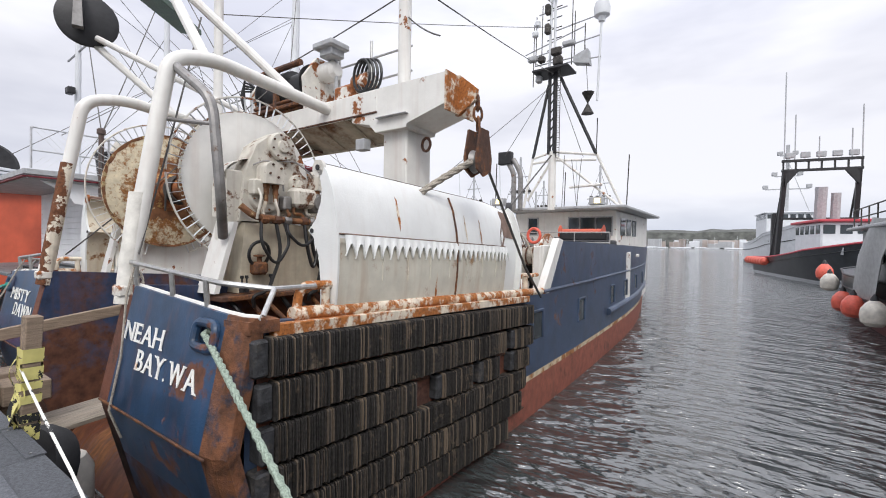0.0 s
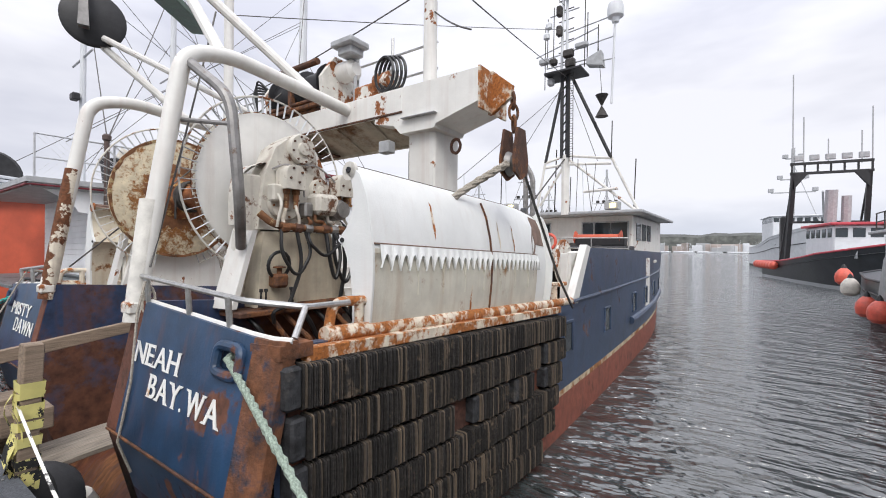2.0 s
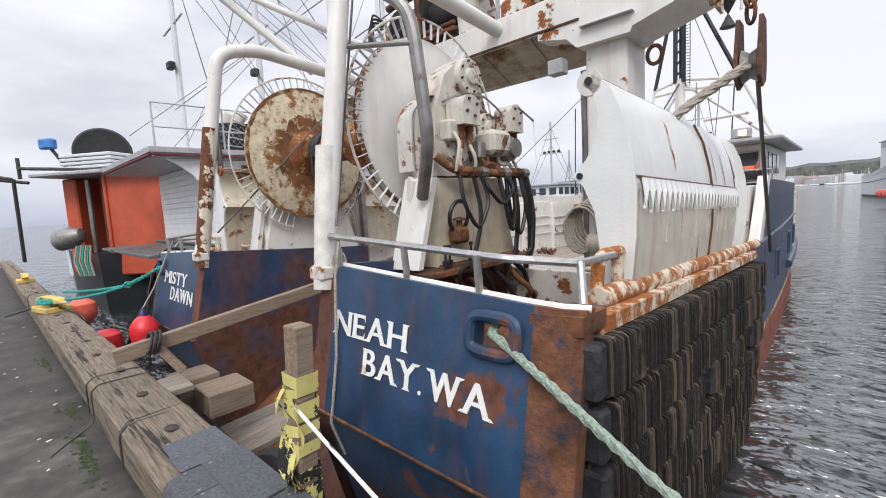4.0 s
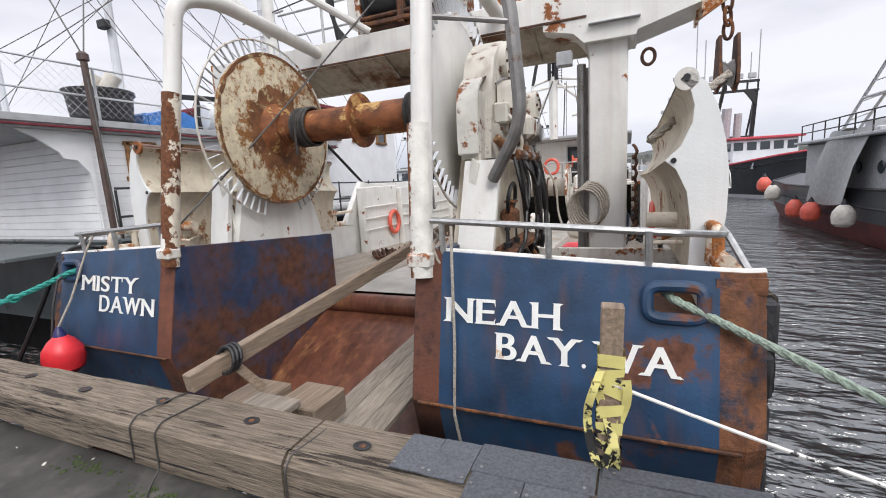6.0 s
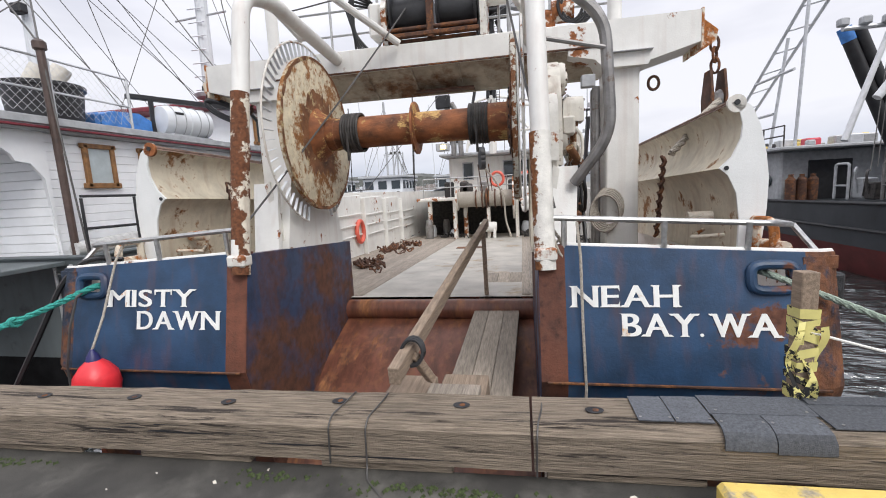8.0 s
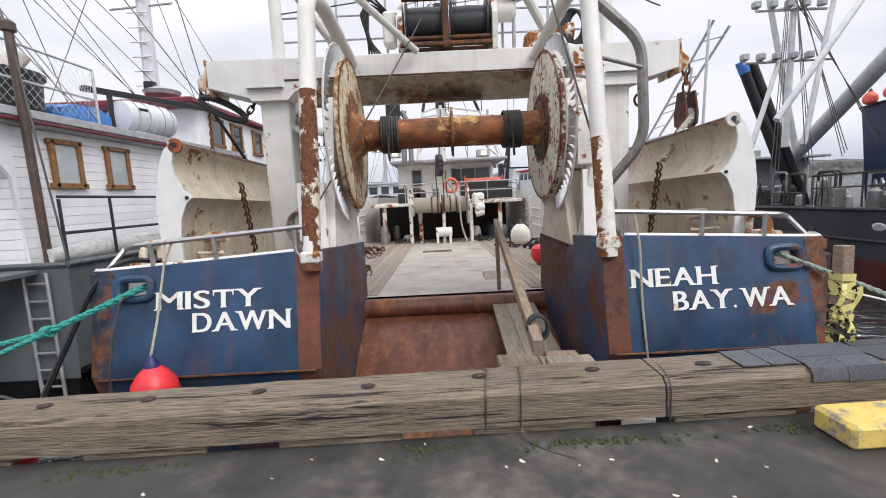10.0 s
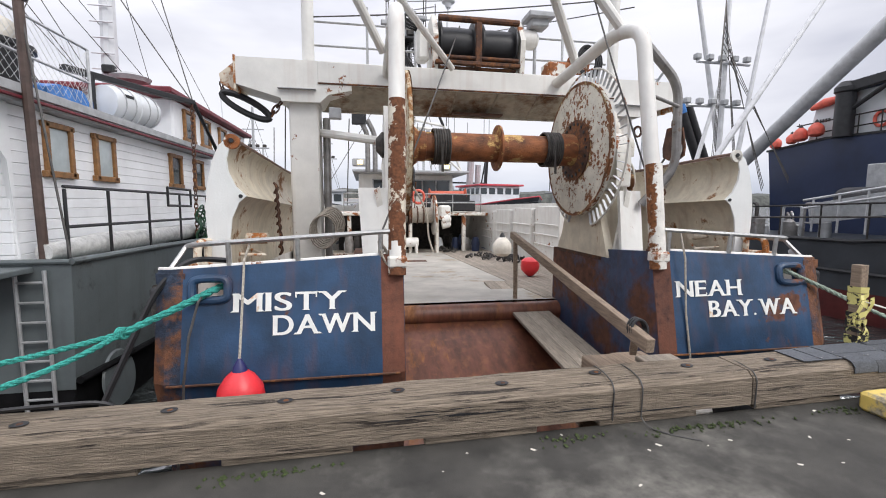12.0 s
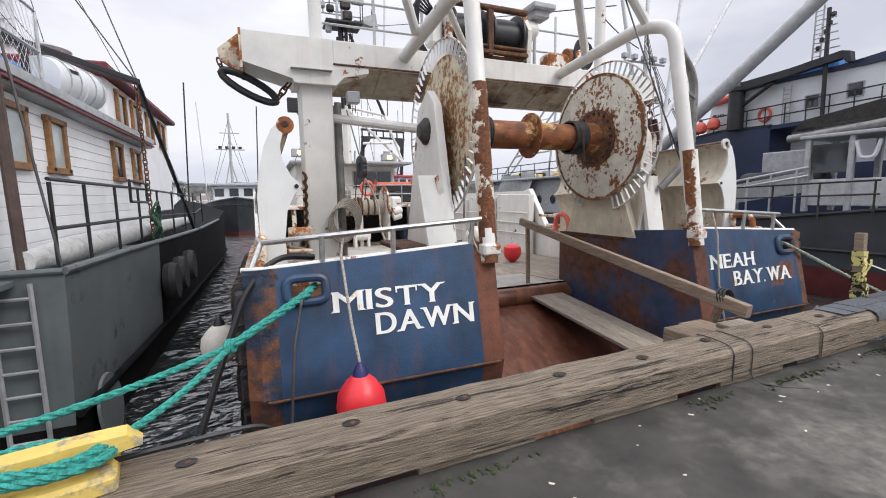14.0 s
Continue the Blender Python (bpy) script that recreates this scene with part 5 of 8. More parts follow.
for k in range(5):
    g = Mesh()
    g.pipe(bent([(-0.85, 2.9 + 0.05 * k, 4.5), (-1.1 - 0.04 * k, 2.8, 4.75 - 0.06 * k), (-1.15, 2.85, 4.1), (-0.95 - 0.05 * k, 2.9, 3.85)], 0.15), 0.018, 6)
    g.done("hose", HOSE, wi)
g = Mesh()
for k in range(4):
    c = Vector((2.0 + 0.05 * k, 2.85, 4.15))
    g.pipe([c + Vector((0.17 * math.cos(a), 0.03 * k, 0.24 * math.sin(a))) for a in (i * math.pi / 10 for i in range(21))], 0.022, 6)
tagged(g.done("hose_coil", HOSE), "coil of black hose hung on the gantry top", "hose")
g = Mesh()
g.box((1.55, 3.05, 3.98), (0.5, 0.3, 0.3), 0.05)
g.lathe([(0.15, 0), (0.15, 0.3)], pose(1.75, 3.0, 4.1, 0, 90, 0), 14)
tagged(g.done("capstan_motor", WHITERUST), "small rust-marked white motor on the gantry beam", "motor")

# ---- net drum ----
AX = Vector((0, 1.56, 2.46))
nd = thing("net_drum", "large rusty net drum between flaking white end discs", "net drum")
g = Mesh()
g.lathe([(0.20, -1.22), (0.20, -0.98), (0.19, -0.97), (0.185, 0.8), (0.22, 0.82), (0.22, 1.2)], Matrix.Translation(AX) @ pose(0, 0, 0, 0, 90, 0), 28)
g.done("barrel", DRUM, nd, "rust-brown drum barrel")
g = Mesh()
g.lathe([(0.19, -0.02), (0.31, -0.012), (0.31, 0.012), (0.19, 0.02)], Matrix.Translation(AX + Vector((0.03, 0, 0))) @ pose(0, 0, 0, 0, 90, 0), 28)
g.done("middle_flange", DRUM, nd)
for x0 in (-0.86, 0.70):
    g = Mesh()
    for k in range(7):
        g.pipe([AX + Vector((x0 + k * 0.033, 0.225 * math.cos(a), 0.225 * math.sin(a))) for a in (i * math.pi / 10 for i in range(21))], 0.017, 6)
    g.pipe([AX + Vector((x0 + 0.08, -0.23, 0)), AX + Vector((x0 + 0.09, -0.24, -0.35))], 0.016, 6)
    g.done("rope_winding", DARK, nd, "old rope wound on the barrel")
for s, xd, rr, mtl, lab in ((-1, -1.25, 0.93, DISC_A, "ochre rust-eaten end disc"), (1, 1.22, 0.92, DISC_B, "pale end disc with rust scabs")):
    g = Mesh()
    g.lathe([(rr - 0.02, -0.03), (rr, -0.02), (rr, 0.02), (rr - 0.02, 0.03)], Matrix.Translation(AX + Vector((xd, 0, 0))) @ pose(0, 0, 0, 0, 90, 0), 64)
    dsc = g.done("end_disc", mtl, nd, lab)
    g = Mesh()
    g.lathe([(0.42, 0), (0.42, 0.02), (0.30, 0.035), (0.24, 0.06)] if s > 0 else [(0.34, 0), (0.30, 0.02), (0.22, 0.14)], Matrix.Translation(AX + Vector((xd - s * 0.03, 0, 0))) @ pose(0, 0, 0, 0, -s * 90, 0), 32)
    g.done("hub_plate", DRUM if s < 0 else DARKRUST, dsc, "bolted rusty hub plate")
    if s > 0:
        for k in range(20):
            a = k * math.pi / 10
            b = Mesh()
            b.lathe([(0.022, 0), (0.022, 0.012)], Matrix.Translation(AX + Vector((xd - 0.06, 0.36 * math.cos(a), 0.36 * math.sin(a)))) @ pose(0, 0, 0, 0, -90, 0), 8)
            b.done("hub_bolt", BLACK, dsc)
    for ra, rb, nm in ((rr - 0.035, rr + 0.004, "rusted_rim"), (0.20, 0.50 if s < 0 else 0.44, "rusted_centre")):
        g = Mesh()
        n = 72
        random.seed(int(100 * rb))
        inn = [ra + random.uniform(-0.015, 0.01) if nm == "rusted_rim" else ra for _ in range(n)]
        out = [rb if nm == "rusted_rim" else rb + random.uniform(-0.07, 0.07) for _ in range(n)]
        x_ = AX.x + xd - s * 0.0335
        vs = [(x_, AX.y + r_ * math.cos(2 * math.pi * k / n), AX.z + r_ * math.sin(2 * math.pi * k / n)) for r_s in (inn, out) for k, r_ in enumerate(r_s)]
        g.add(vs, [(k, (k + 1) % n, n + (k + 1) % n, n + k) for k in range(n)])
        g.done(nm, RIMRUST, dsc, smooth=0)
    # slotted guard round the disc
    R0, R1, xg = rr + 0.02, rr + 0.17, xd + s * 0.09
    g = Mesh()
    span = [radians(d) for d in range(-70, 256, 6)]
    g.pipe([AX + Vector((xg, R1 * math.cos(a), R1 * math.sin(a))) for a in span], 0.013, 6)
    gd = g.done("guard_ring", WHITERUST, nd, "thin slotted guard round the disc")
    for a in span[::1]:
        b = Mesh()
        u = Vector((0, math.cos(a), math.sin(a)))
        b.bar(AX + u * (R0 - 0.03) + Vector((xg, 0, 0)), AX + u * R1 + Vector((xg, 0, 0)), 0.035, 0.006, 0.001)
        b.done("guard_slat", FARWHITE, gd)
# drum stands
for s in (-1, 1):
    x0 = -1.52 if s < 0 else 1.36
    g = Mesh()
    poly = [(0.85, 1.0), (2.45, 1.0), (1.85, 2.75), (1.5, 2.95), (1.28, 2.75)] if s < 0 else [(0.9, 1.0), (2.4, 1.0), (1.8, 2.0), (1.3, 2.0)]
    g.prism(poly, 0.10, Matrix.Translation((x0, 0, 0)) @ YZ)
    g.done("stand", WHITE if s < 0 else CREAM, nd, "tapered steel stand")
    g = Mesh()
    g.lathe([(0.17, 0), (0.17, 0.12), (0.08, 0.2)], Matrix.Translation(AX + Vector((s * 1.42, 0, 0))) @ pose(0, 0, 0, 0, s * 90, 0), 18)
    g.done("bearing", DARK if s < 0 else WHITE, nd)
    g = Mesh()
    g.box((s * 1.72, 1.65, 0.98), (0.42, 1.7, 0.06), 0.01)
    g.done("stand_foot", DARKRUST, nd)
    g = Mesh()
    g.add([(s * 1.47, 0.74, 1.04), (s * 1.80, 0.78, 1.04), (s * 1.85, 0.98, 1.88), (s * 1.52, 0.94, 1.88), (s * 1.47, 0.80, 1.04), (s * 1.80, 0.84, 1.04), (s * 1.85, 1.04, 1.88), (s * 1.52, 1.00, 1.88)], [(0, 1, 2, 3), (4, 5, 6, 7), (0, 1, 5, 4), (1, 2, 6, 5), (2, 3, 7, 6), (3, 0, 4, 7)])
    g.done("front_brace", WHITE, nd, "white brace plate")
    g = Mesh()
    g.prism([(s * 1.44, 1.0), (s * 1.53, 1.0), (s * 1.66, 1.85), (s * 1.60, 1.9)], 0.05, Matrix.Translation((0, 0.95, 0)) @ XZ)
    g.done("brace_edge", WHITERUST, nd)
# gearbox and hydraulic motors
g = Mesh()
g.lathe([(0.90, 0), (0.905, 0.012), (0.89, 0.02)], Matrix.Translation(AX + Vector((1.255, 0, 0))) @ pose(0, 0, 0, 0, 90, 0), 48)
g.done("disc_back", WHITE, nd, "white painted back of the end disc")
GEARWHITE = mat("gear_white_paint", (0.60, 0.57, 0.50), 0.5, col2=(0.16, 0.075, 0.04), lo=0.56, hi=0.65, pscale=6, streak=0.45, var=0.1)
gb = thing("drum_gearbox", "white drum gearbox with hydraulic motors, hoses and rust", "gearbox")


def bolt_ring(parent, x, y, z, r, n, size=0.013):
    for k in range(n):
        a = 2 * math.pi * (k + 0.3) / n
        b = Mesh()
        b.lathe([(size, 0), (size, 0.016), (size * 0.6, 0.02)], Matrix.Translation((x, y + r * math.cos(a), z + r * math.sin(a))) @ pose(0, 0, 0, 0, 90, 0), 6)
        b.done("bolt", DARKRUST, parent)


def side_block(name, y0, z0, y1, z1, x0, x1, material, label="", b=0.03):
    g = Mesh()
    g.box(((x0 + x1) / 2, (y0 + y1) / 2, (z0 + z1) / 2), (x1 - x0, y1 - y0, z1 - z0), b)
    return g.done(name, material, gb, label)


# tapered housing behind the motors and the skirt below
g = Mesh()
g.prism([(1.12, 1.90), (2.20, 1.90), (2.28, 2.30), (1.98, 2.62), (1.86, 2.98), (1.66, 3.09), (1.48, 2.98), (1.34, 2.86), (1.20, 2.52)], 0.30, Matrix.Translation((1.42, 0, 0)) @ YZ)
g.done("casing", GEARWHITE, gb, "tapered white casing plate")
g = Mesh()
g.prism([(1.18, 1.88), (2.14, 1.88), (2.42, 0.98), (1.10, 0.98)], 0.34, Matrix.Translation((1.40, 0, 0)) @ YZ)
g.done("skirt", CREAM, gb, "stained cream skirt plate")
side_block("skirt_foot", 1.10, 0.93, 2.46, 1.04, 1.38, 1.80, DARKRUST)
for y, z, r, d in ((1.67, 2.89, 0.185, 0.07), (1.44, 2.22, 0.21, 0.06), (1.95, 2.42, 0.15, 0.06)):
    g = Mesh()
    g.lathe([(r, 0), (r, d * 0.6), (r * 0.93, d), (r * 0.45, d), (r * 0.40, d + 0.03), (r * 0.15, d + 0.035)], Matrix.Translation((1.72, y, z)) @ pose(0, 0, 0, 0, 90, 0), 28)
    cv = g.done("cover", GEARWHITE, gb, "round bolted cover")
    bolt_ring(cv, 1.72 + d, y, z, r * 0.80, 8)
# hydraulic motors: rounded body, square flange and rusty port block
for y, z, w, h in ((1.45, 2.50, 0.25, 0.26), (2.22, 2.50, 0.24, 0.28)):
    g = Mesh()
    prof = [(-w / 2, -h / 2), (w / 2, -h / 2)] + [(w / 2 * math.cos(a), h * 0.18 + w * 0.42 * math.sin(a)) for a in (i * math.pi / 8 for i in range(9))]
    g.prism([(y + u, z + v) for u, v in prof], 0.22, Matrix.Translation((1.74, 0, 0)) @ YZ)
    mt_ = g.done("hydraulic_motor", GEARWHITE, gb, "white hydraulic motor with rusty ports")
    bolt_ring(mt_, 1.96, y, z + 0.03, w * 0.34, 4, 0.015)
    for dy in (-0.065, 0.065):
        g = Mesh()
        g.lathe([(0.045, 0), (0.045, -0.05), (0.036, -0.05), (0.036, -0.13), (0.028, -0.13), (0.028, -0.22)], pose(1.86, y + dy, z - h / 2), 10)
        g.done("port_fitting", RIMRUST, mt_, "rusted port fitting")
side_block("motor_body", 1.74, 2.10, 2.10, 2.36, 1.72, 1.98, GEARWHITE, "grey-white pump body", 0.05)
g = Mesh()
g.lathe([(0.13, 0), (0.13, 0.20), (0.10, 0.22), (0.10, 0.27)], Matrix.Translation((1.74, 2.12, 2.18)) @ pose(0, 0, 0, 0, 90, 0), 20)
g.done("pump", STEEL, gb, "dull steel pump")
side_block("relief_valve", 1.22, 2.22, 1.38, 2.42, 1.72, 1.86, GEARWHITE, "", 0.02)
side_block("relief_valve", 1.62, 2.06, 1.74, 2.24, 1.74, 1.90, STEEL, "", 0.02)
# rusty manifold pipe with tees
g = Mesh()
g.pipe(bent([(1.78, 1.10, 2.08), (1.88, 1.22, 1.95), (1.90, 1.8, 1.92), (1.90, 2.46, 1.93)], 0.1), 0.042, 12)
mf = g.done("manifold_pipe", RIMRUST, gb, "rusted manifold pipe")
for y in (1.34, 1.52, 1.66, 1.92, 2.05, 2.18, 2.30, 2.42):
    g = Mesh()
    g.lathe([(0.050, -0.05), (0.058, -0.03), (0.058, 0.03), (0.050, 0.05)], Matrix.Translation((1.90, y, 1.925)) @ pose(0, 0, 0, 90, 0, 0), 8)
    g.done("pipe_union", random.choice((DARKRUST, STEEL)), mf)
# hard lines from the motors to the manifold
random.seed(31)
for y0, z0, y1 in ((1.39, 2.20, 1.34), (1.51, 2.20, 1.52), (2.16, 2.16, 2.05), (2.28, 2.16, 2.30), (1.28, 2.30, 1.24), (1.80, 2.12, 1.92), (1.98, 2.12, 2.18), (1.68, 2.08, 1.66)):
    g = Mesh()
    xx = random.uniform(1.86, 1.96)
    g.pipe(bent([(1.86, y0, z0), (xx, y0 + random.uniform(-0.03, 0.03), z0 - 0.10), (xx, y1, 2.02), (1.90, y1, 1.93)], 0.05, 4), random.choice((0.018, 0.022)), 8)
    g.done("hard_line", random.choice((CAPRUST, RIMRUST, GEARWHITE)), gb, "rust-streaked hydraulic line")
# thin lines over the casing
for pts in ([(1.74, 1.28, 2.60), (1.80, 1.42, 2.68), (1.86, 1.60, 2.60), (1.88, 1.62, 2.30)], [(1.74, 1.62, 2.70), (1.80, 1.85, 2.72), (1.84, 2.05, 2.60), (1.86, 2.14, 2.5)], [(1.96, 2.24, 2.62), (1.95, 2.45, 2.56), (1.92, 2.62, 2.52)]):
    g = Mesh()
    g.pipe(bent(pts, 0.06, 4), 0.011, 6)
    g.done("thin_line", STEEL, gb)
# black hoses drooping from the manifold
for y0, y1, dip, r in ((1.30, 1.62, 1.38, 0.020), (1.50, 1.20, 1.10, 0.022), (1.66, 2.02, 1.62, 0.020), (1.93, 2.08, 1.30, 0.024), (2.06, 2.34, 1.24, 0.024), (2.20, 2.02, 1.05, 0.026), (2.32, 2.42, 1.30, 0.026), (2.42, 2.30, 1.12, 0.030), (2.46, 2.40, 1.02, 0.026)):
    g = Mesh()
    x = 1.90 + random.uniform(0.0, 0.08)
    end = (x - 0.04, y1, 1.88) if dip > 1.2 else (x - 0.02, y1, 0.86)
    g.pipe(bent([(1.90, y0, 1.90), (x + 0.02, y0 + (y0 - y1) * 0.15, (1.9 + dip) / 2), (x + 0.03, (y0 + y1) / 2, dip - 0.06), (x + 0.02, y1 + (y1 - y0) * 0.15, (1.9 + dip) / 2 if dip > 1.2 else dip - 0.1), end], 0.18, 6), r, 8)
    g.done("hose", HOSE, gb, "black hydraulic hose")
g = Mesh()
c = Vector((1.86, 1.30, 1.50))
g.pipe([c + Vector((0.02 * math.sin(a), 0.135 * math.cos(a), 0.15 * math.sin(a))) for a in (i * math.pi / 10 for i in range(-3, 15))], 0.02, 8)
g.done("hose_loop", HOSE, gb, "looped black hose")
vb = side_block("valve_block", 1.22, 1.24, 1.40, 1.40, 1.76, 1.92, DARKRUST, "rusty hand valve below the hoses", 0.03)
g = Mesh()
g.lathe([(0.03, 0), (0.03, 0.06), (0.07, 0.065), (0.07, 0.08), (0.02, 0.09)], pose(1.85, 1.31, 1.40), 12)
g.done("hand_wheel", DARKRUST, vb)
for y in (1.08, 1.14, 1.46):
    g = Mesh()
    g.lathe([(0.03, 0), (0.034, 0.05), (0.012, 0.06), (0.010, 0.16), (0.022, 0.17), (0.020, 0.20)], pose(1.86, y, 1.04), 10)
    g.done("control_lever", BLACK, gb, "black control lever")
# curved chain guard in front of the disc
g = Mesh()
rows = []
for k in range(13):
    a = radians(95 + 95 * k / 12)
    rows.append([(x_, 1.32 + 0.40 * math.cos(a), 2.32 + 0.36 * math.sin(a) - (0.045 * max(0, k - 8) ** 1.4)) for x_ in (1.46, 1.66)])
g.loft(rows)
g.loft([[(x_, y_ + 0.02, z_ - 0.012) for x_, y_, z_ in r] for r in rows])
g.done("chain_guard", WHITERUST, gb, "curved rust-edged chain guard")
side_block("gear_plate", 0.98, 1.86, 1.20, 2.52, 1.58, 1.66, GEARWHITE, "tall bolted side plate", 0.02)
# dark machinery under the skirt
for k in range(7):
    g = Mesh()
    y = 0.95 + 0.22 * k
    g.pipe(bent([(1.75 + 0.08 * (k % 2), y, 0.98), (1.9, y + 0.1, 0.80), (1.85 + 0.1 * (k % 3), y + 0.22, 0.62), (1.9, y + 0.3, 0.46)], 0.08), 0.03, 8)
    g.done("lower_hose", random.choice((DARKRUST, HOSE)), gb)

# ---- trawl doors ----
DULLWHITE = mat("dull_cream_paint", (0.62, 0.59, 0.50), 0.55, col2=(0.34, 0.19, 0.09), lo=0.62, hi=0.72, pscale=2.6, streak=0.35, var=0.1, scale=3)


def trawl_door(side):
    e = thing("trawl_door", "white double-curved steel trawl door with stained cream inside", "trawl door", "trawl doors")
    dx = 0.0 if side > 0 else -0.09
    outer = [(x + dx, z) for x, z in ((3.35, 2.43), (3.46, 2.34), (3.54, 2.16), (3.60, 1.90), (3.63, 1.66), (3.625, 1.36), (3.60, 1.1), (3.565, 0.86))]
    inner = [(x + dx, z) for x, z in ((3.28, 2.38), (3.35, 2.31), (3.385, 2.18), (3.375, 2.05), (3.30, 1.88), (3.19, 1.77), (3.27, 1.70), (3.35, 1.52), (3.385, 1.25), (3.38, 1.0), (3.37, 0.86))]
    oz, ox = [z for x, z in outer[::-1]], [x for x, z in outer[::-1]]
    y0, y1 = 1.02, 5.05
    g = Mesh()
    ys = [y0 + (y1 - y0) * k / 16 for k in range(17)]
    def out_pt(x, z, y):
        end = max(0, (y - 4.2)) * 0.25
        return (side * (x - end * 0.5), y, z - (y - y0) * 0.035 - end * 0.2 * (z - 1.5))
    g.loft([[out_pt(x, z, y) for x, z in outer] for y in ys])
    g.done("outer_shell", DOORWHITE, e, "smooth white outer shell")
    g = Mesh()
    g.loft([[out_pt(x, z, y) for x, z in inner] for y in ys])
    g.done("inner_shell", CREAM, e, "stained cream inner shell")
    for y in (y0 - 0.02, y1):
        g = Mesh()
        k = (y - y0) * 0.035
        poly = [(side * x, z - k) for x, z in outer + inner[::-1]]
        g.prism(poly, 0.03, Matrix.Translation((0, y + 0.03, 0)) @ XZ)
        g.done("end_plate", DOORWHITE, e, "white scalloped end plate")
    g = Mesh()
    rows = []
    for y in ys:
        rows.append([out_pt(3.34 + dx, 2.44, y), out_pt(3.27 + dx, 2.38, y)])
    g.loft(rows)
    g.pipe([out_pt(3.31 + dx, 2.41, y) for y in ys], 0.024, 8)
    g.done("top_edge", SCRAPE, e, "scraped rusty top edge")
    g = Mesh()
    g.lathe([(0.085, 0), (0.085, 0.035)], Matrix.Translation((side * (3.325 + dx), 1.035, 2.38)) @ pose(0, 0, 0, 90, 0, 0), 16)
    g.done("lug", WHITERUST, e, "rust-edged lifting lug")
    # holes are not cut: black discs paint their inner shade on the plate
    for x, z, r in ((3.325 + dx, 2.39, 0.026), (3.25 + dx, 1.77, 0.022)):
        g = Mesh()
        g.lathe([(r, 0), (r, 0.012)], Matrix.Translation((side * x, 1.0, z)) @ pose(0, 0, 0, 90, 0, 0), 12)
        g.done("hole", BLACK, e)
    # pointed flap along the shell
    g = Mesh()
    n = 28
    pitch = (y1 - 0.5 - y0) / n
    zs_, xs_ = oz, ox

    def flap_pt(y, z, lift):
        return out_pt(float(np.interp(z, zs_, xs_)) + lift, z, y)
    random.seed(15)
    for k in range(n):
        a = y0 + 0.06 + pitch * k
        tip = 1.52 + random.uniform(-0.015, 0.015)
        edge = [(0, tip), (0.10, tip + 0.035), (0.24, 1.61), (0.38, 1.645), (0.5, 1.655), (0.62, 1.645), (0.76, 1.61), (0.90, tip + 0.035), (1, tip)]
        outer_edge = [flap_pt(a + pitch * u, z, 0.034) for u, z in edge]
        back_edge = [flap_pt(a + pitch * u, z, 0.012) for u, z in edge]
        head = [flap_pt(a + pitch * u, 1.74, 0.012) for u, z in edge]
        m_ = len(edge)
        fs = []
        for q in range(m_ - 1):
            fs.append((q, q + 1, 2 * m_ + q + 1, 2 * m_ + q))
            fs.append((q, m_ + q, m_ + q + 1, q + 1))
        g.add(outer_edge + back_edge + head, fs)
    g.done("toothed_flap", DOORWHITE, e, "flap with a row of pointed teeth", smooth=0)
    g = Mesh()
    g.pipe([flap_pt(y, 1.742, 0.006) for y in ys[:15]], 0.009, 6)
    g.done("flap_seam", SCRAPE, e, "thin stained seam above the flap")
    g = Mesh()
    g.loft([[(p_[0] + side * 0.004, p_[1], p_[2]) for p_ in [flap_pt(y, 1.70, 0), flap_pt(y, 1.6, 0)] + [out_pt(x, z, y) for x, z in outer[4:]]] for y in ys[:15]])
    g.done("lower_shell", DULLWHITE, e, "dull cream lower shell with rust runs")
    for k in range(7):
        yr = 1.62 + 0.42 * k
        g = Mesh()
        g.bar(flap_pt(yr, 1.56, 0.008), flap_pt(yr, 1.27, 0.008), 0.014)
        g.bar(flap_pt(yr - 0.05, 1.58, 0.008), flap_pt(yr, 1.42, 0.008), 0.012)
        g.done("stiffener", DULLWHITE, e)
    for yb in (3.05,):
        g = Mesh()
        g.pipe([(lambda q: (q[0] + side * 0.006, q[1], q[2]))(out_pt(x, z, yb)) for x, z in outer[1:]], 0.016, 6)
        g.done("seam", DARKRUST, e, "dark weld seam")
    g = Mesh()
    rows = []
    for k, y in enumerate((4.35, 4.55, 4.75, 4.98)):
        rows.append([(lambda q: (q[0] + side * 0.006, q[1], q[2]))(out_pt(x, z, y)) for x, z in outer[(3 if k == 0 else 1):6]][:3] )
    g.loft(rows)
    g.done("bare_patch", SCRAPE, e, "bare brown worn patch")
    random.seed(5)
    for k in range(4):
        yy, zz = (1.9, 3.3, 2.6, 3.7)[k], (2.05, 1.98, 1.2, 1.95)[k]
        g = Mesh()
        q0 = [out_pt(float(np.interp(zz + d, oz, ox)) + 0.006, zz + d, yy + w) for d, w in ((0.16, 0.0), (0.12, 0.02), (-0.12, 0.03), (-0.24, 0.01), (-0.05, -0.015))]
        g.add(q0, [(0, 1, 2, 3, 4)])
        g.done("rust_run", CAPRUST, e, "orange rust run", smooth=0)
    # inner gear: towing bracket and ring
    g = Mesh()
    g.lathe([(0.07, 0), (0.07, 0.25), (0.04, 0.25)], pose(side * (3.33 + dx), 1.5, 1.25, 0, -side * 90, 0), 14)
    g.pipe([(side * (3.36 + dx), 1.25, 1.08), (side * (3.1 + dx), 1.4, 1.05), (side * (3.36 + dx), 1.8, 1.08)], 0.02, 8)
    g.done("bracket", CAPRUST, e)
    g = Mesh()
    random.seed(6 + side)
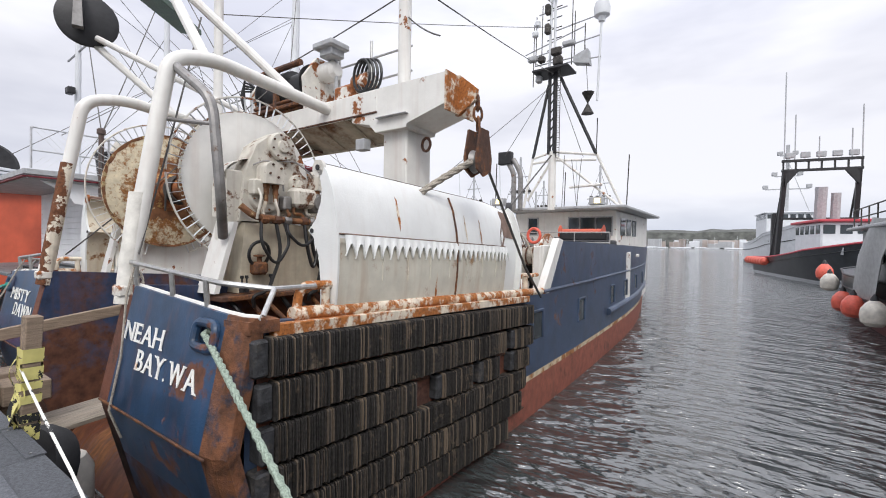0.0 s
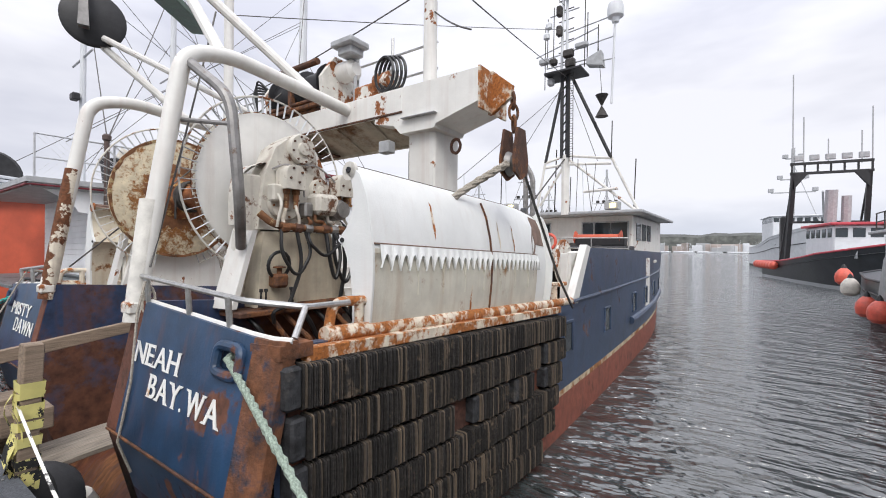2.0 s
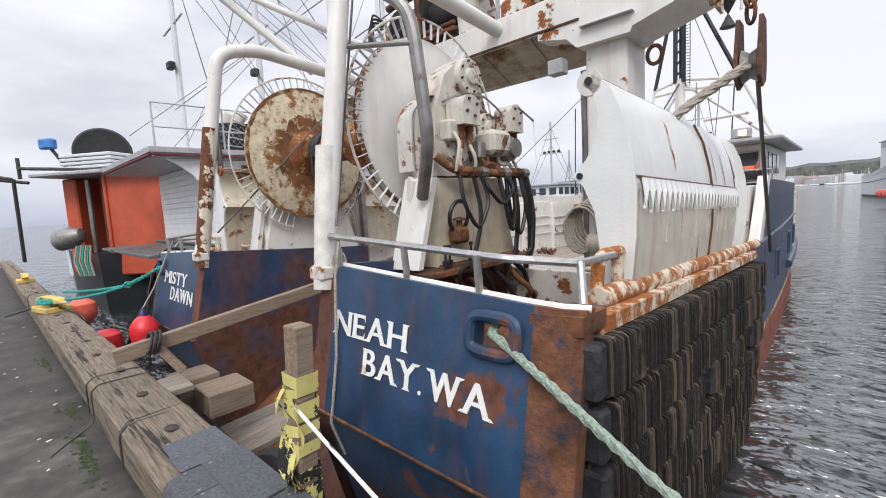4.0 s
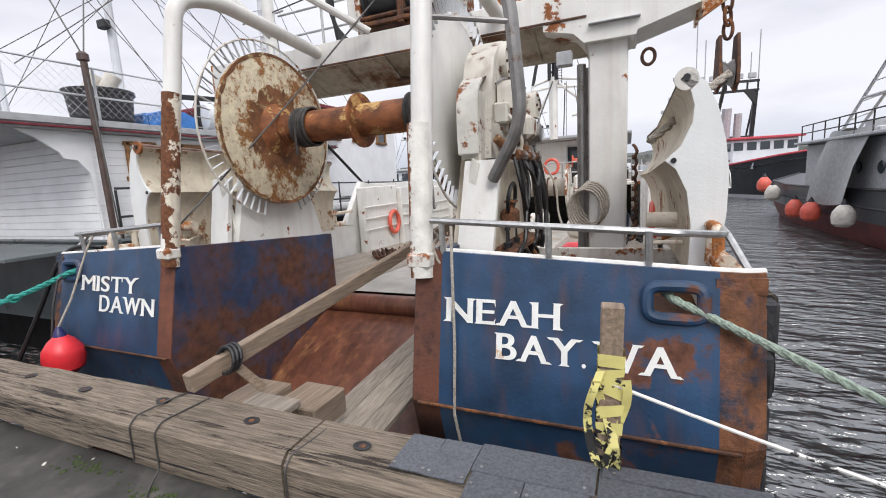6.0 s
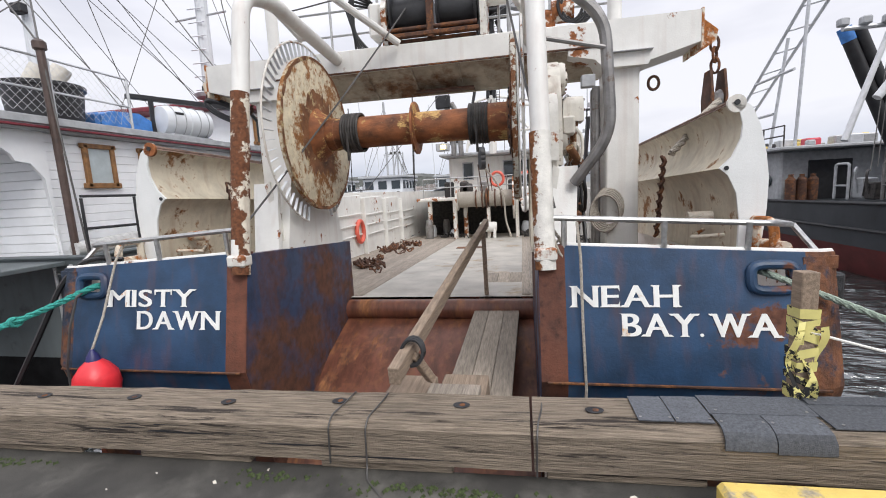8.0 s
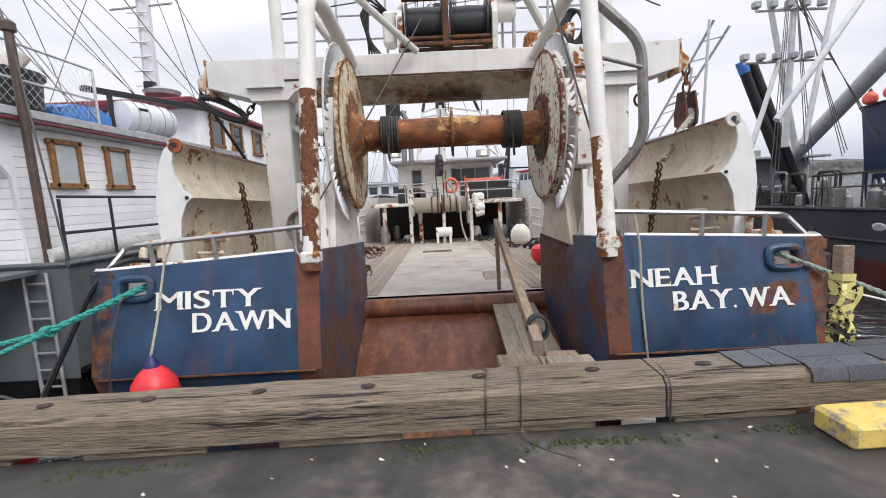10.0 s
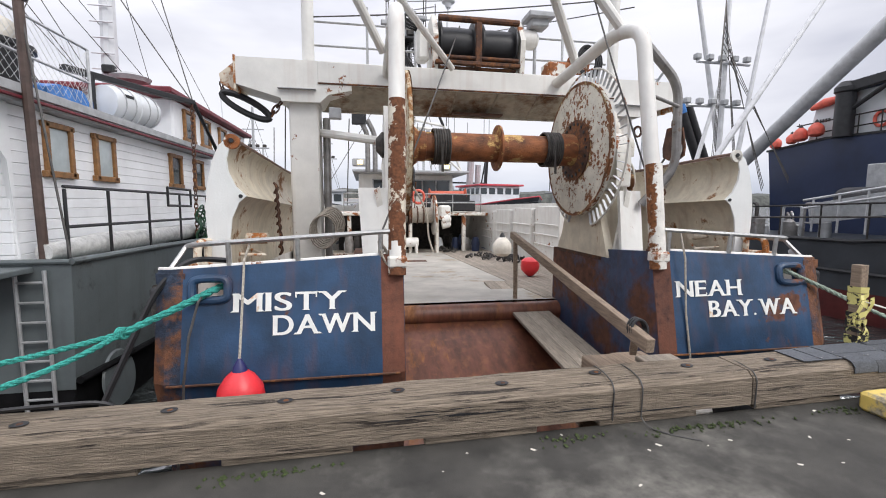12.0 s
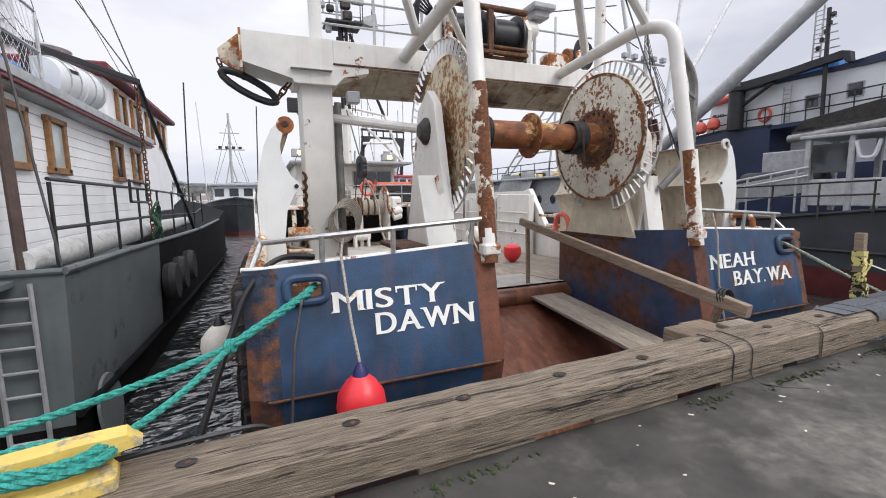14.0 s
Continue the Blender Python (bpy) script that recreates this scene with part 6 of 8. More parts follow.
    for k in range(9):
        c = Vector((side * 2.98, 2.05 + 0.03 * k, 1.9 - 0.11 * k))
        g.pipe([c + Vector((0.02 * math.cos(a * 2), 0.05 * math.cos(a), 0.07 * math.sin(a))) for a in (i * math.pi / 5 for i in range(11))], 0.016, 6)
    g.done("chain", DARKRUST, e, "rusty chain hanging inside")
    return e


trawl_door(1)
trawl_door(-1)

# lifting block and chain on the starboard beam end; link on the port end


def chain(p, q, n, name="chain", label="rusty shackle chain"):
    g = Mesh()
    p, q = Vector(p), Vector(q)
    d = (q - p).normalized()
    u = d.orthogonal().normalized()
    w = d.cross(u)
    ln = (q - p).length / n
    for k in range(n):
        c = p + d * ln * (k + 0.5)
        a_, b_ = (u, w) if k % 2 else (w, u)
        g.pipe([c + d * (ln * 0.72 * math.sin(t)) + a_ * (ln * 0.38 * math.cos(t)) for t in (i * math.pi / 7 for i in range(15))], ln * 0.13, 6)
    return tagged(g.done(name, DARKRUST), label, "chain")


chain((3.90, 3.05, 3.54), (3.92, 3.05, 3.12), 3, label="rusty shackles hanging from the gantry beam end")
bl = thing("pulley_block", "heavy brown steel pulley block hung from the gantry", "pulley block")
g = Mesh()
for d in (-0.10, 0.07):
    g.prism([(-0.10, 0.0), (0.10, 0.0), (0.19, -0.36), (0.17, -0.52), (0.0, -0.60), (-0.17, -0.52), (-0.19, -0.36)], 0.03, Matrix.Translation((3.92 + d, 3.05, 3.12)) @ YZ)
g.done("cheek", DARKRUST, bl)
g = Mesh()
g.lathe([(0.15, -0.06), (0.11, 0), (0.15, 0.06)], Matrix.Translation((3.92, 3.05, 2.72)) @ pose(0, 0, 0, 0, 90, 0), 20)
g.done("sheave", STEEL, bl)
rope([(3.92, 2.9, 2.70), (3.6, 2.65, 2.45), (3.3, 2.35, 2.15), (3.12, 2.2, 2.0)], 0.045, ROPE, "thick frayed warp from the block to the door", name="warp")
rope([(3.95, 3.2, 2.72), (3.9, 4.6, 1.3), (3.85, 5.4, 0.75)], 0.02, WIRE, "dark wire running down from the block", lay=False, name="wire")
chain((-3.92, 3.05, 3.52), (-3.86, 3.02, 3.36), 2, label="rusty shackle at the port beam end")
g = Mesh()
g.pipe([Vector((-3.55, 3.0, 3.18)) + Vector((0.34 * math.cos(a), 0, 0.11 * math.sin(a) - 0.16 * math.cos(a))) for a in (i * math.pi / 12 for i in range(25))], 0.05, 8)
tagged(g.done("hanging_link", BLACK), "heavy black link hanging from the port beam end", "link")
chain((-3.22, 3.0, 3.02), (-3.02, 3.0, 3.28), 3, label="short rusty chain under the gantry")
g = Mesh()
g.pipe([Vector((3.12, 3.0, 3.02)) + Vector((0.07 * math.cos(a), 0, 0.09 * math.sin(a))) for a in (i * math.pi / 8 for i in range(17))], 0.02, 8)
tagged(g.done("shackle", DARKRUST), "rusty shackle under the gantry beam", "shackle")

# big block and booms above the port gallows
bm_ = thing("hanging_sheave", "large black sheave hung from white boom pipes", "pulley block")
g = Mesh()
g.lathe([(0.30, -0.05), (0.34, -0.03), (0.30, 0), (0.34, 0.03), (0.30, 0.05)], pose(-2.3, 0.75, 5.28, 0, 90, -18) @ Matrix.Diagonal((1.25, 1.25, 1.25, 1)), 32)
g.done("wheel", BLACK, bm_)
g = Mesh()
g.prism([(-0.07, -0.1), (0.07, -0.1), (0.04, 0.6), (-0.04, 0.6)], 0.16, pose(-2.20, 0.60, 5.15, 90, 0, 72))
g.done("strap", STEEL, bm_)
g = Mesh()
g.pipe([(-1.5, 1.9, 3.75), (-2.35, 0.85, 4.95)], 0.06, 10)
g.pipe([(-0.4, 2.6, 3.8), (-2.2, 0.85, 5.0)], 0.05, 10)
g.done("boom_pipe", WHITE, bm_)
g = Mesh()
g.box((0, 0, 0), (0.34, 2.2, 0.10), 0.01, pose(-0.9, 1.4, 5.3, 10, 0, 48))
tagged(g.done("roof_panel", GREEN), "dark green panel on the upper frame", "panel")

# ---- buoys, lines and clutter on the trawler ----


def buoy(name, c, r, h, material, label, cap=NAVYCAP, flip=False):
    e = thing(name, label, "buoy", "mooring buoys")
    prof = [(0.02, -h * 0.5), (r * 0.55, -h * 0.47), (r * 0.9, -h * 0.33), (r, -h * 0.08), (r * 0.92, h * 0.15), (r * 0.6, h * 0.36), (r * 0.3, h * 0.47)]
    g = Mesh()
    g.lathe(prof, None, 24)
    g.done("body", material, e)
    g = Mesh()
    g.lathe([(r * 0.33, h * 0.45), (r * 0.26, h * 0.56), (r * 0.12, h * 0.66), (r * 0.08, h * 0.7)], None, 14)
    g.done("eye", cap, e)
    e.matrix_basis = pose(*c, 180 if flip else 0, 0, 0)
    return e


buoy("mooring_buoy", (-2.86, -0.40, 0.03), 0.20, 0.46, REDBUOY, "bright red buoy hanging against the blue transom")
rope(sag((-2.86, -0.40, 0.34), (-2.88, -0.22, 0.62), 0.0, 4) + [(-2.9, 0.03, 1.15), (-2.86, 0.12, 1.33)], 0.012, ROPE, "thin line holding the red buoy from the rail", lay=False)
rope([(1.72, 0.02, 1.38), (1.74, -0.05, 1.10), (1.75, -0.10, 0.5), (1.76, -0.2, 0.0), (1.76, -0.1, -0.3)], 0.012, ROPE, "thin grey line down the blue transom", lay=False)
rope([(3.14, 0.14, 0.93), (3.20, -0.01, 0.905), (3.6, -0.08, 0.725), (4.0, -0.15, 0.54), (4.5, -0.245, 0.315), (5.0, -0.34, 0.10), (5.6, -0.47, -0.13), (6.3, -0.66, -0.32), (7.0, -0.86, -0.42), (7.6, -1.18, -0.45)], 0.028, PALEROPE, "thick pale green mooring line", name="mooring_line")
KNOT = Vector((-3.77, -0.37, 0.61))
rope([(-3.12, 0.12, 0.90), (-3.20, -0.05, 0.87), (-3.45, -0.18, 0.75), KNOT], 0.033, TEAL, "thick teal mooring line out of the hawse hole", name="mooring_line")
for k, q in enumerate(((-4.95, -1.05, 0.50), (-4.35, -1.36, 0.47))):
    rope(sag(KNOT, q, 0.03 + 0.03 * k, 10), 0.022, TEAL, "teal mooring line from the knot to the cleat", name="mooring_line")
g = Mesh()
for k in range(3):
    g.pipe([KNOT + Vector((0.02 * (k - 1) + 0.012 * math.cos(a), 0.042 * math.cos(a), 0.042 * math.sin(a))) for a in (i * math.pi / 6 for i in range(13))], 0.014, 6)
tagged(g.done("rope_knot", TEAL), "teal knot where the mooring line divides", "knot")
g = Mesh()
for k in range(2):
    for row in strands([Vector((-4.55 + (0.30 - 0.05 * k) * math.cos(a), -1.25 + (0.15 - 0.02 * k) * math.sin(a) - 0.06 * math.cos(a) * 0.2, 0.440 + 0.030 * k)) for a in (i * math.pi / 8 for i in range(17))], 0.024, 5, 3):
        g.pipe(row, 0.0145, 5)
tagged(g.done("rope_coil", TEAL), "teal rope turned round the yellow cleat", "rope")
rope(bent([(-3.10, 0.30, 1.12), (-3.42, 0.16, 1.17), (-3.66, 0.05, 0.92), (-3.86, -0.1, 0.4), (-4.1, -0.35, -0.3), (-4.3, -0.6, -0.9)], 0.16), 0.028, HOSE, "black hose hanging past the transom corner", lay=False, name="shore_hose")
rope([(-3.22, 0.0, 0.90), (-3.26, -0.14, 0.80), (-3.33, -0.20, 0.5), (-3.37, -0.26, 0.1), (-3.40, -0.24, -0.3), (-3.46, -0.3, -0.8)], 0.012, WIRE, "grey line down the port transom", lay=False)
random.seed(14)
for s in (-1, 1):
    g = Mesh()
    g.pipe([Vector((s * 1.58 + 0.06 * math.cos(a), 0.10 + 0.05 * math.sin(a), 1.35 - 0.005 * i - 0.12 - 0.12 * math.cos(a * 1.12))) for i, a in enumerate(q * math.pi / 6 for q in range(49))], 0.012, 5)
    tagged(g.done("line_hank", ROPE), "hank of grey line hung on the stern rail", "rope")
    g = Mesh()
    for k in range(7):
        c = Vector((s * 2.42, 2.72, 1.25 + 0.02 * k))
        g.pipe([c + Vector((0.20 * math.cos(a) + 0.02 * k, 0.03 * k, 0.26 * math.sin(a))) for a in (i * math.pi / 8 for i in range(17))], 0.016, 5)
    tagged(g.done("rope_coil", ROPE), "coil of pale rope hung by the gantry column", "rope")
buoy("mooring_buoy", (2.0, 5.2, 0.25), 0.22, 0.44, REDBUOY, "red buoy lying on the working deck", flip=True)
buoy("mooring_buoy", (1.9, 7.0, 0.55), 0.26, 0.55, WHITEBUOY, "cream buoy hanging by the side panel", cap=BLACK)
random.seed(15)
for (cx, cy, n, sp, mt, lb) in ((-2.2, 6.0, 16, 0.5, DARKRUST, "rusty chain and shackles heaped on deck"), (2.7, 9.5, 22, 0.7, DARK, "heap of dark gear along the deck side"), (-2.7, 9.5, 22, 0.8, DARKRUST, "heap of chain along the deck side"), (1.5, 13.6, 14, 0.5, DARK, "gear stowed under the shelter deck"), (-1.6, 13.8, 12, 0.5, DARK, "gear stowed under the shelter deck")):
    g = Mesh()
    for _ in range(n):
        x, y = cx + random.gauss(0, sp * 0.4), cy + random.gauss(0, sp)
        z = deck_z(y)
        rr = random.uniform(0.06, 0.16)
        a0 = random.uniform(0, 6)
        g.pipe([(x + rr * math.cos(a + a0), y + rr * math.sin(a), z + 0.05 + 0.05 * math.sin(2 * a + a0) + random.uniform(0, 0.1)) for a in (i * math.pi / 5 for i in range(11))], random.uniform(0.015, 0.035), 5)
    tagged(g.done("gear_heap", mt), lb, "deck gear", kind="stuff")
g = Mesh()
c = Vector((-3.30, 8.0, 0.62))
g.pipe([c + Vector((0, 0.26 * math.cos(a), 0.30 * math.sin(a))) for a in (i * math.pi / 12 for i in range(25))], 0.06, 10, caps=False)
tagged(g.done("life_ring", ORANGEBUOY), "orange life ring on the white side panel", "life ring")
g = Mesh()
c = Vector((3.30, 5.0, 0.85))
g.pipe([c + Vector((0, 0.26 * math.cos(a), 0.30 * math.sin(a))) for a in (i * math.pi / 12 for i in range(25))], 0.06, 10, caps=False)
tagged(g.done("life_ring", ORANGEBUOY), "orange life ring hung inside the bulwark", "life ring")
g = Mesh()
g.lathe([(0.28, 0), (0.3, 0.15), (0.3, 0.5), (0.22, 0.62)], pose(1.62, -0.50, -1.0) @ Matrix.Diagonal((0.75, 0.75, 1, 1)), 16)
tagged(g.done("dock_fender", WHITEBUOY), "stained cream foam fender between dock and hull", "fender")
g = Mesh()
g.lathe([(0.18, -0.09), (0.33, -0.1), (0.36, 0), (0.33, 0.1), (0.18, 0.09)], pose(1.9, -0.75, -0.3, 70, 0, 20), 24)
tagged(g.done("tyre_fender", TYRE), "old black tyre hung on the dock face", "tyre")
# rigging wires
for k, (p, q) in enumerate((((3.0, 3.1, 5.2), (0.1, 15.55, 8.7)), ((2.62, 3.1, 5.0), (3.4, 2.9, 4.4)), ((-2.62, 3.1, 6.5), (0.1, 15.55, 10.6)), ((-1.6, 0.3, 1.4), (-0.2, 3.0, 4.6)), ((1.55, 0.12, 1.5), (1.0, 1.0, 4.5)), ((2.62, 3.1, 7.0), (0.0, 15.55, 11.6)), ((-2.62, 3.1, 4.6), (2.62, 3.1, 5.3)), ((2.62, 3.1, 6.2), (1.2, 0.4, 6.0)), ((-2.62, 3.1, 7.3), (-1.2, 0.4, 6.0)), ((0.1, 15.55, 8.3), (-3.0, 8.0, 1.8)))):
    rope(sag(p, q, 0.05, 8), 0.011, WIRE, "thin rigging wire of the trawler", "rigging wire", lay=False, name="rigging_wire")

# ---- white wooden boat on the port side ----
nb = thing("wooden_fishing_boat", "white wooden deckhouse on a grey hull with maroon trim", "fishing boat")
port_hull = ((1.85, -5.42, 0.93), (4, -5.40, 0.88), (8, -5.36, 0.76), (12, -5.34, 0.70), (18, -5.32, 0.75), (24, -5.5, 1.0), (28, -7.0, 1.4), (30, -8.4, 1.7))
g = Mesh()
g.loft([[(-8.5, y, zt), (x_, y, zt), (x_ - 0.02, y, 0.2), (x_ - 0.06, y, -0.62 - 0.05 * (y - 1.85) ** 0.8)] for y, x_, zt in ((1.85, -5.42, 0.93), (4, -5.40, 0.88), (6.1, -5.38, 0.82))])
g.add([(-11.2, 1.85, 0.93), (-5.42, 1.85, 0.93), (-5.44, 1.85, 0.2), (-5.48, 1.85, -0.72), (-11.0, 1.85, -0.72)], [(0, 1, 2, 3, 4)])
g.done("hull", GREYHULL, nb, "dark grey painted hull")
g = Mesh()
g.loft([[(x_ - 0.06, y, -0.62 - 0.05 * (y - 1.85) ** 0.8), (x_ - 0.16, y, -1.3), (x_ - 0.35, y, -2.0)] for y, x_, zt in port_hull])
g.add([(-5.48, 1.86, -0.72), (-11.0, 1.86, -0.72), (-11.0, 1.86, -2.0), (-5.77, 1.86, -2.0)], [(0, 1, 2, 3)])
g.loft([[(-8.5, y, zt), (x_, y, zt), (x_ - 0.02, y, 0.2), (x_ - 0.06, y, -0.62 - 0.05 * (y - 1.85) ** 0.8)] for y, x_, zt in ((6.1, -5.38, 0.82),) + port_hull[2:]])
g.done("hull_bottom", BLACKHULL, nb, "black painted hull forward and below")
for y in (6.25, 7.3, 8.6):
    g = Mesh()
    g.lathe([(0.16, -0.10), (0.34, -0.11), (0.38, 0), (0.34, 0.11), (0.16, 0.10)], pose(-5.24, y, 0.05, 0, 88, 0), 22)
    tagged(g.done("tyre_fender", TYRE), "black tyre hung along the dark hull", "tyre", "tyres on the hull")
g = Mesh()
g.pipe([(x_ - 0.01, y, -0.60 - 0.05 * (y - 1.85) ** 0.8) for y, x_, zt in port_hull], 0.05, 8)
g.done("lower_strake", BLACKHULL, nb)
g = Mesh()
g.pipe([(-11.2, 1.84, 0.95), (-5.42, 1.84, 0.95)], 0.035, 8)
g.pipe([(x_, y, z_ + 0.02) for x_, y, z_ in ((-5.42, 1.85, 0.93), (-5.40, 4, 0.90), (-5.38, 8, 0.80), (-5.36, 12, 0.72), (-5.32, 18, 0.75))], 0.045, 8)
g.done("gunwale", GREYHULL, nb)
g = Mesh()
g.box((-8.3, 1.1, 0.86), (5.0, 1.4, 0.07), 0.01)
g.done("aft_platform", GREYHULL, nb, "grey platform over the stern")
g = Mesh()
g.box((-8.4, 5.6, 1.88), (4.58, 7.2, 2.08), 0.03)
g.done("deckhouse_core", HOUSEWHITE, nb)
for k in range(14):
    g = Mesh()
    g.box((-6.105, 5.6, 0.95 + 0.145 * k), (0.03, 7.3, 0.139), 0.005)
    g.done("side_plank", HOUSEWHITE, nb)
    g = Mesh()
    g.box((-8.4, 1.985, 0.95 + 0.145 * k), (4.55, 0.03, 0.139), 0.005)
    g.done("aft_plank", HOUSEWHITE, nb)
g = Mesh()
g.prism([(0.95, 2.92), (2.0, 2.92), (2.0, 0.95), (1.92, 2.2), (1.75, 2.42), (1.55, 2.45), (1.5, 2.55), (1.2, 2.78)], 0.06, Matrix.Translation((-6.12, 0, 0)) @ YZ)
g.done("wing_bracket", HOUSEWHITE, nb, "curved white wing under the roof overhang")
g = Mesh()
g.box((-8.4, 4.9, 2.97), (5.0, 8.4, 0.12), 0.02)
g.done("roof", FARGREY, nb)
for a, b in (((-5.92, 0.72, 2.96), (-5.92, 9.15, 2.97)), ((-10.9, 0.70, 2.96), (-5.9, 0.70, 2.96))):
    g = Mesh()
    g.bar(a, b, 0.13, 0.035)
    g.done("roof_trim", MAROON, nb, "maroon roof trim")
    g = Mesh()
    off = Vector((0.03, -0.02, 0.105))
    g.bar(Vector(a) + off, Vector(b) + off, 0.06, 0.12)
    g.done("roof_edge", FARGREY, nb)


def wood_window(y, w, z=2.42, h=0.68, x=-6.08, curtain=True, lab="window with varnished wooden frame"):
    g = Mesh()
    g.box((x, y, z), (0.03, w, h), 0.01)
    wn_ = g.done("window", CURTAIN if curtain else GLASS, nb, lab)
    g = Mesh()
    for dy, dz, sy, sz in ((0, h / 2, w + 0.14, 0.08), (0, -h / 2, w + 0.18, 0.09), (-w / 2, 0, 0.08, h + 0.05), (w / 2, 0, 0.08, h + 0.05)):
        g.box((x + 0.02, y + dy, z + dz), (0.07, sy, sz), 0.01)
    g.done("window_frame", FRAMEWOOD, wn_)


wood_window(2.88, 0.5)
wood_window(4.0, 0.5)
wood_window(6.8, 0.55, curtain=False)
wood_window(8.2, 0.55, curtain=False)
g = Mesh()
g.box((-8.45, 10.6, 2.75), (4.3, 6.4, 2.9), 0.05)
g.done("pilothouse", HOUSEWHITE, nb)
g = Mesh()
g.box((-8.45, 10.4, 4.26), (4.75, 7.2, 0.14), 0.03)
g.done("pilothouse_roof", MAROON, nb)
for y in (8.3, 9.5, 11.0, 12.6):
    wood_window(y, 0.62, 3.66, 0.72, -6.28, curtain=False)
# rails along the side deck
g = Mesh()
for z in (1.35, 1.86):
    g.pipe([(-5.5, 1.95, z + 0.03), (-5.48, 6, z), (-5.46, 12, z - 0.1), (-5.7, 16, z)], 0.022, 6)
g.done("side_rail", BLACK, nb, "black pipe rail")
for y in (1.95, 2.9, 4.1, 5.4, 6.9, 8.5, 10.2, 12.0, 14.0):
    g = Mesh()
    g.pipe([(-5.49, y, 0.85), (-5.49, y, 1.86)], 0.022, 6)
    g.done("rail_post", BLACK, nb)
g = Mesh()
g.pipe([(-5.78, 1.96, 1.05), (-5.70, 3, 1.08), (-5.72, 5, 1.06), (-5.7, 8, 1.04), (-5.72, 12, 1.0)], [0.11, 0.16, 0.15, 0.16, 0.13], 14)
tagged(g.done("wrapped_roll", CLEARWRAP), "long roll wrapped in crinkled white plastic on the side deck", "roll")
g = Mesh()
g.pipe([(-5.80, 2.0, 0.95), (-5.84, 2.0, 4.15)], 0.055, 10)
g.lathe([(0.06, 0), (0.09, 0.02), (0.09, 0.12), (0.05, 0.16)], pose(-5.84, 2.0, 4.1), 12)
g.done("davit_pole", BROWNPOLE, nb, "dark brown davit pole")
g = Mesh()
for p, q in (((-5.46, 4.8, 1.98), (-5.46, 5.9, 1.96)), ((-5.46, 4.8, 1.64), (-5.46, 5.9, 1.62)), ((-5.46, 4.8, 1.64), (-5.46, 4.8, 1.98)), ((-5.46, 5.9, 1.62), (-5.46, 5.9, 1.96))):
    g.pipe([p, q], 0.024, 6)
g.done("rail_frame", BLACK, nb, "black square frame on the rail")
# ladder and round plate on the stern
g = Mesh()
for x in (-6.0, -5.68):
    g.pipe([(x, 1.78, -1.5), (x, 1.78, 0.85)], 0.024, 6)
g.done("ladder_rail", ALU, nb)
for k in range(9):
    g = Mesh()
    g.pipe([(-6.0, 1.78, -1.3 + 0.25 * k), (-5.68, 1.78, -1.3 + 0.25 * k)], 0.018, 6)
    g.done("ladder_rung", ALU, nb)
g = Mesh()
g.lathe([(0.42, 0), (0.40, 0.03)], pose(-5.42, 2.7, -0.9, 0, 85, 0), 28)
g.done("round_plate", GREYHULL, nb)
# roof gear
g = Mesh()
for y0_, y1_ in ((0.8, 3.6),):
    for z in (3.55, 4.05):
        g.pipe([(-6.0, y0_, z), (-6.0, y1_, z)], 0.02, 6)
for y in (0.8, 2.2, 3.6):
    g.pipe([(-6.0, y, 3.15), (-6.0, y, 4.05)], 0.024, 6)
g.done("roof_rail", ALU, nb)
g = Mesh()
for k in range(20):
    y = 0.8 + k * 0.135
    g.bar((-6.0, y, 3.2), (-6.0, min(3.6, y + 0.8), 4.05), 0.0035, 0.0035, 0.0005)
    g.bar((-6.0, min(3.6, y + 0.8), 3.2), (-6.0, y, 4.05), 0.005, 0.005, 0.001)
tagged(g.done("rail_mesh", MESHWIRE, nb, smooth=0), kind="stuff")
lr = thing("life_raft_canister", "white ribbed life raft canister with unreadable dark marking", "life raft")
g = Mesh()
g.lathe([(0.12, -0.75), (0.30, -0.70), (0.33, -0.5), (0.33, -0.02), (0.35, -0.01), (0.35, 0.01), (0.33, 0.02), (0.33, 0.5), (0.30, 0.70), (0.12, 0.75)], pose(0, 0, 0, 90, 0, 0), 24)
g.done("shell", FARWHITE, lr)
for y in (-0.5, -0.2, 0.25, 0.52):
    g = Mesh()
    g.pipe([(0.34 * math.cos(a), y, 0.34 * math.sin(a)) for a in (i * math.pi / 12 for i in range(25))], 0.012, 6, caps=False)
    g.done("strap", FARGREY, lr)
g = Mesh()
g.box((0.31, -0.02 - 0.35, 0.14), (0.02, 0.26, 0.05), 0.004)
g.done("marking_bar", BLACK, lr)
lr.matrix_basis = pose(-6.28, 5.25, 3.50, 0, 0, -14) @ Matrix.Diagonal((1, 0.78, 1, 1))
g = Mesh()
g.box((-6.28, 5.25, 3.11), (0.5, 1.2, 0.16), 0.01)
tagged(g.done("raft_cradle", FARGREY), "grey cradle under the life raft", "cradle")
g = Mesh()
g.lathe([(0.48, 0), (0.52, 0.3), (0.56, 0.72), (0.60, 0.74), (0.60, 0.80), (0.5, 0.82)], pose(-6.85, 2.75, 3.03), 28)
tagged(g.done("tub", BLACK), "large black plastic tub on the cabin roof", "tub")
for dx in (0, 0.25):
    g = Mesh()
    g.lathe([(0.13, 0), (0.15, 0.3), (0.15, 0.36)], pose(-6.95 + dx, 2.6 + dx * 0.7, 3.83, -25, 20, 0), 14)
    tagged(g.done("bucket", WHITEBUOY), "white bucket upturned over the black tub", "bucket")
g = Mesh()
g.box((-7.0, 4.0, 3.26), (0.9, 1.2, 0.46), 0.05)
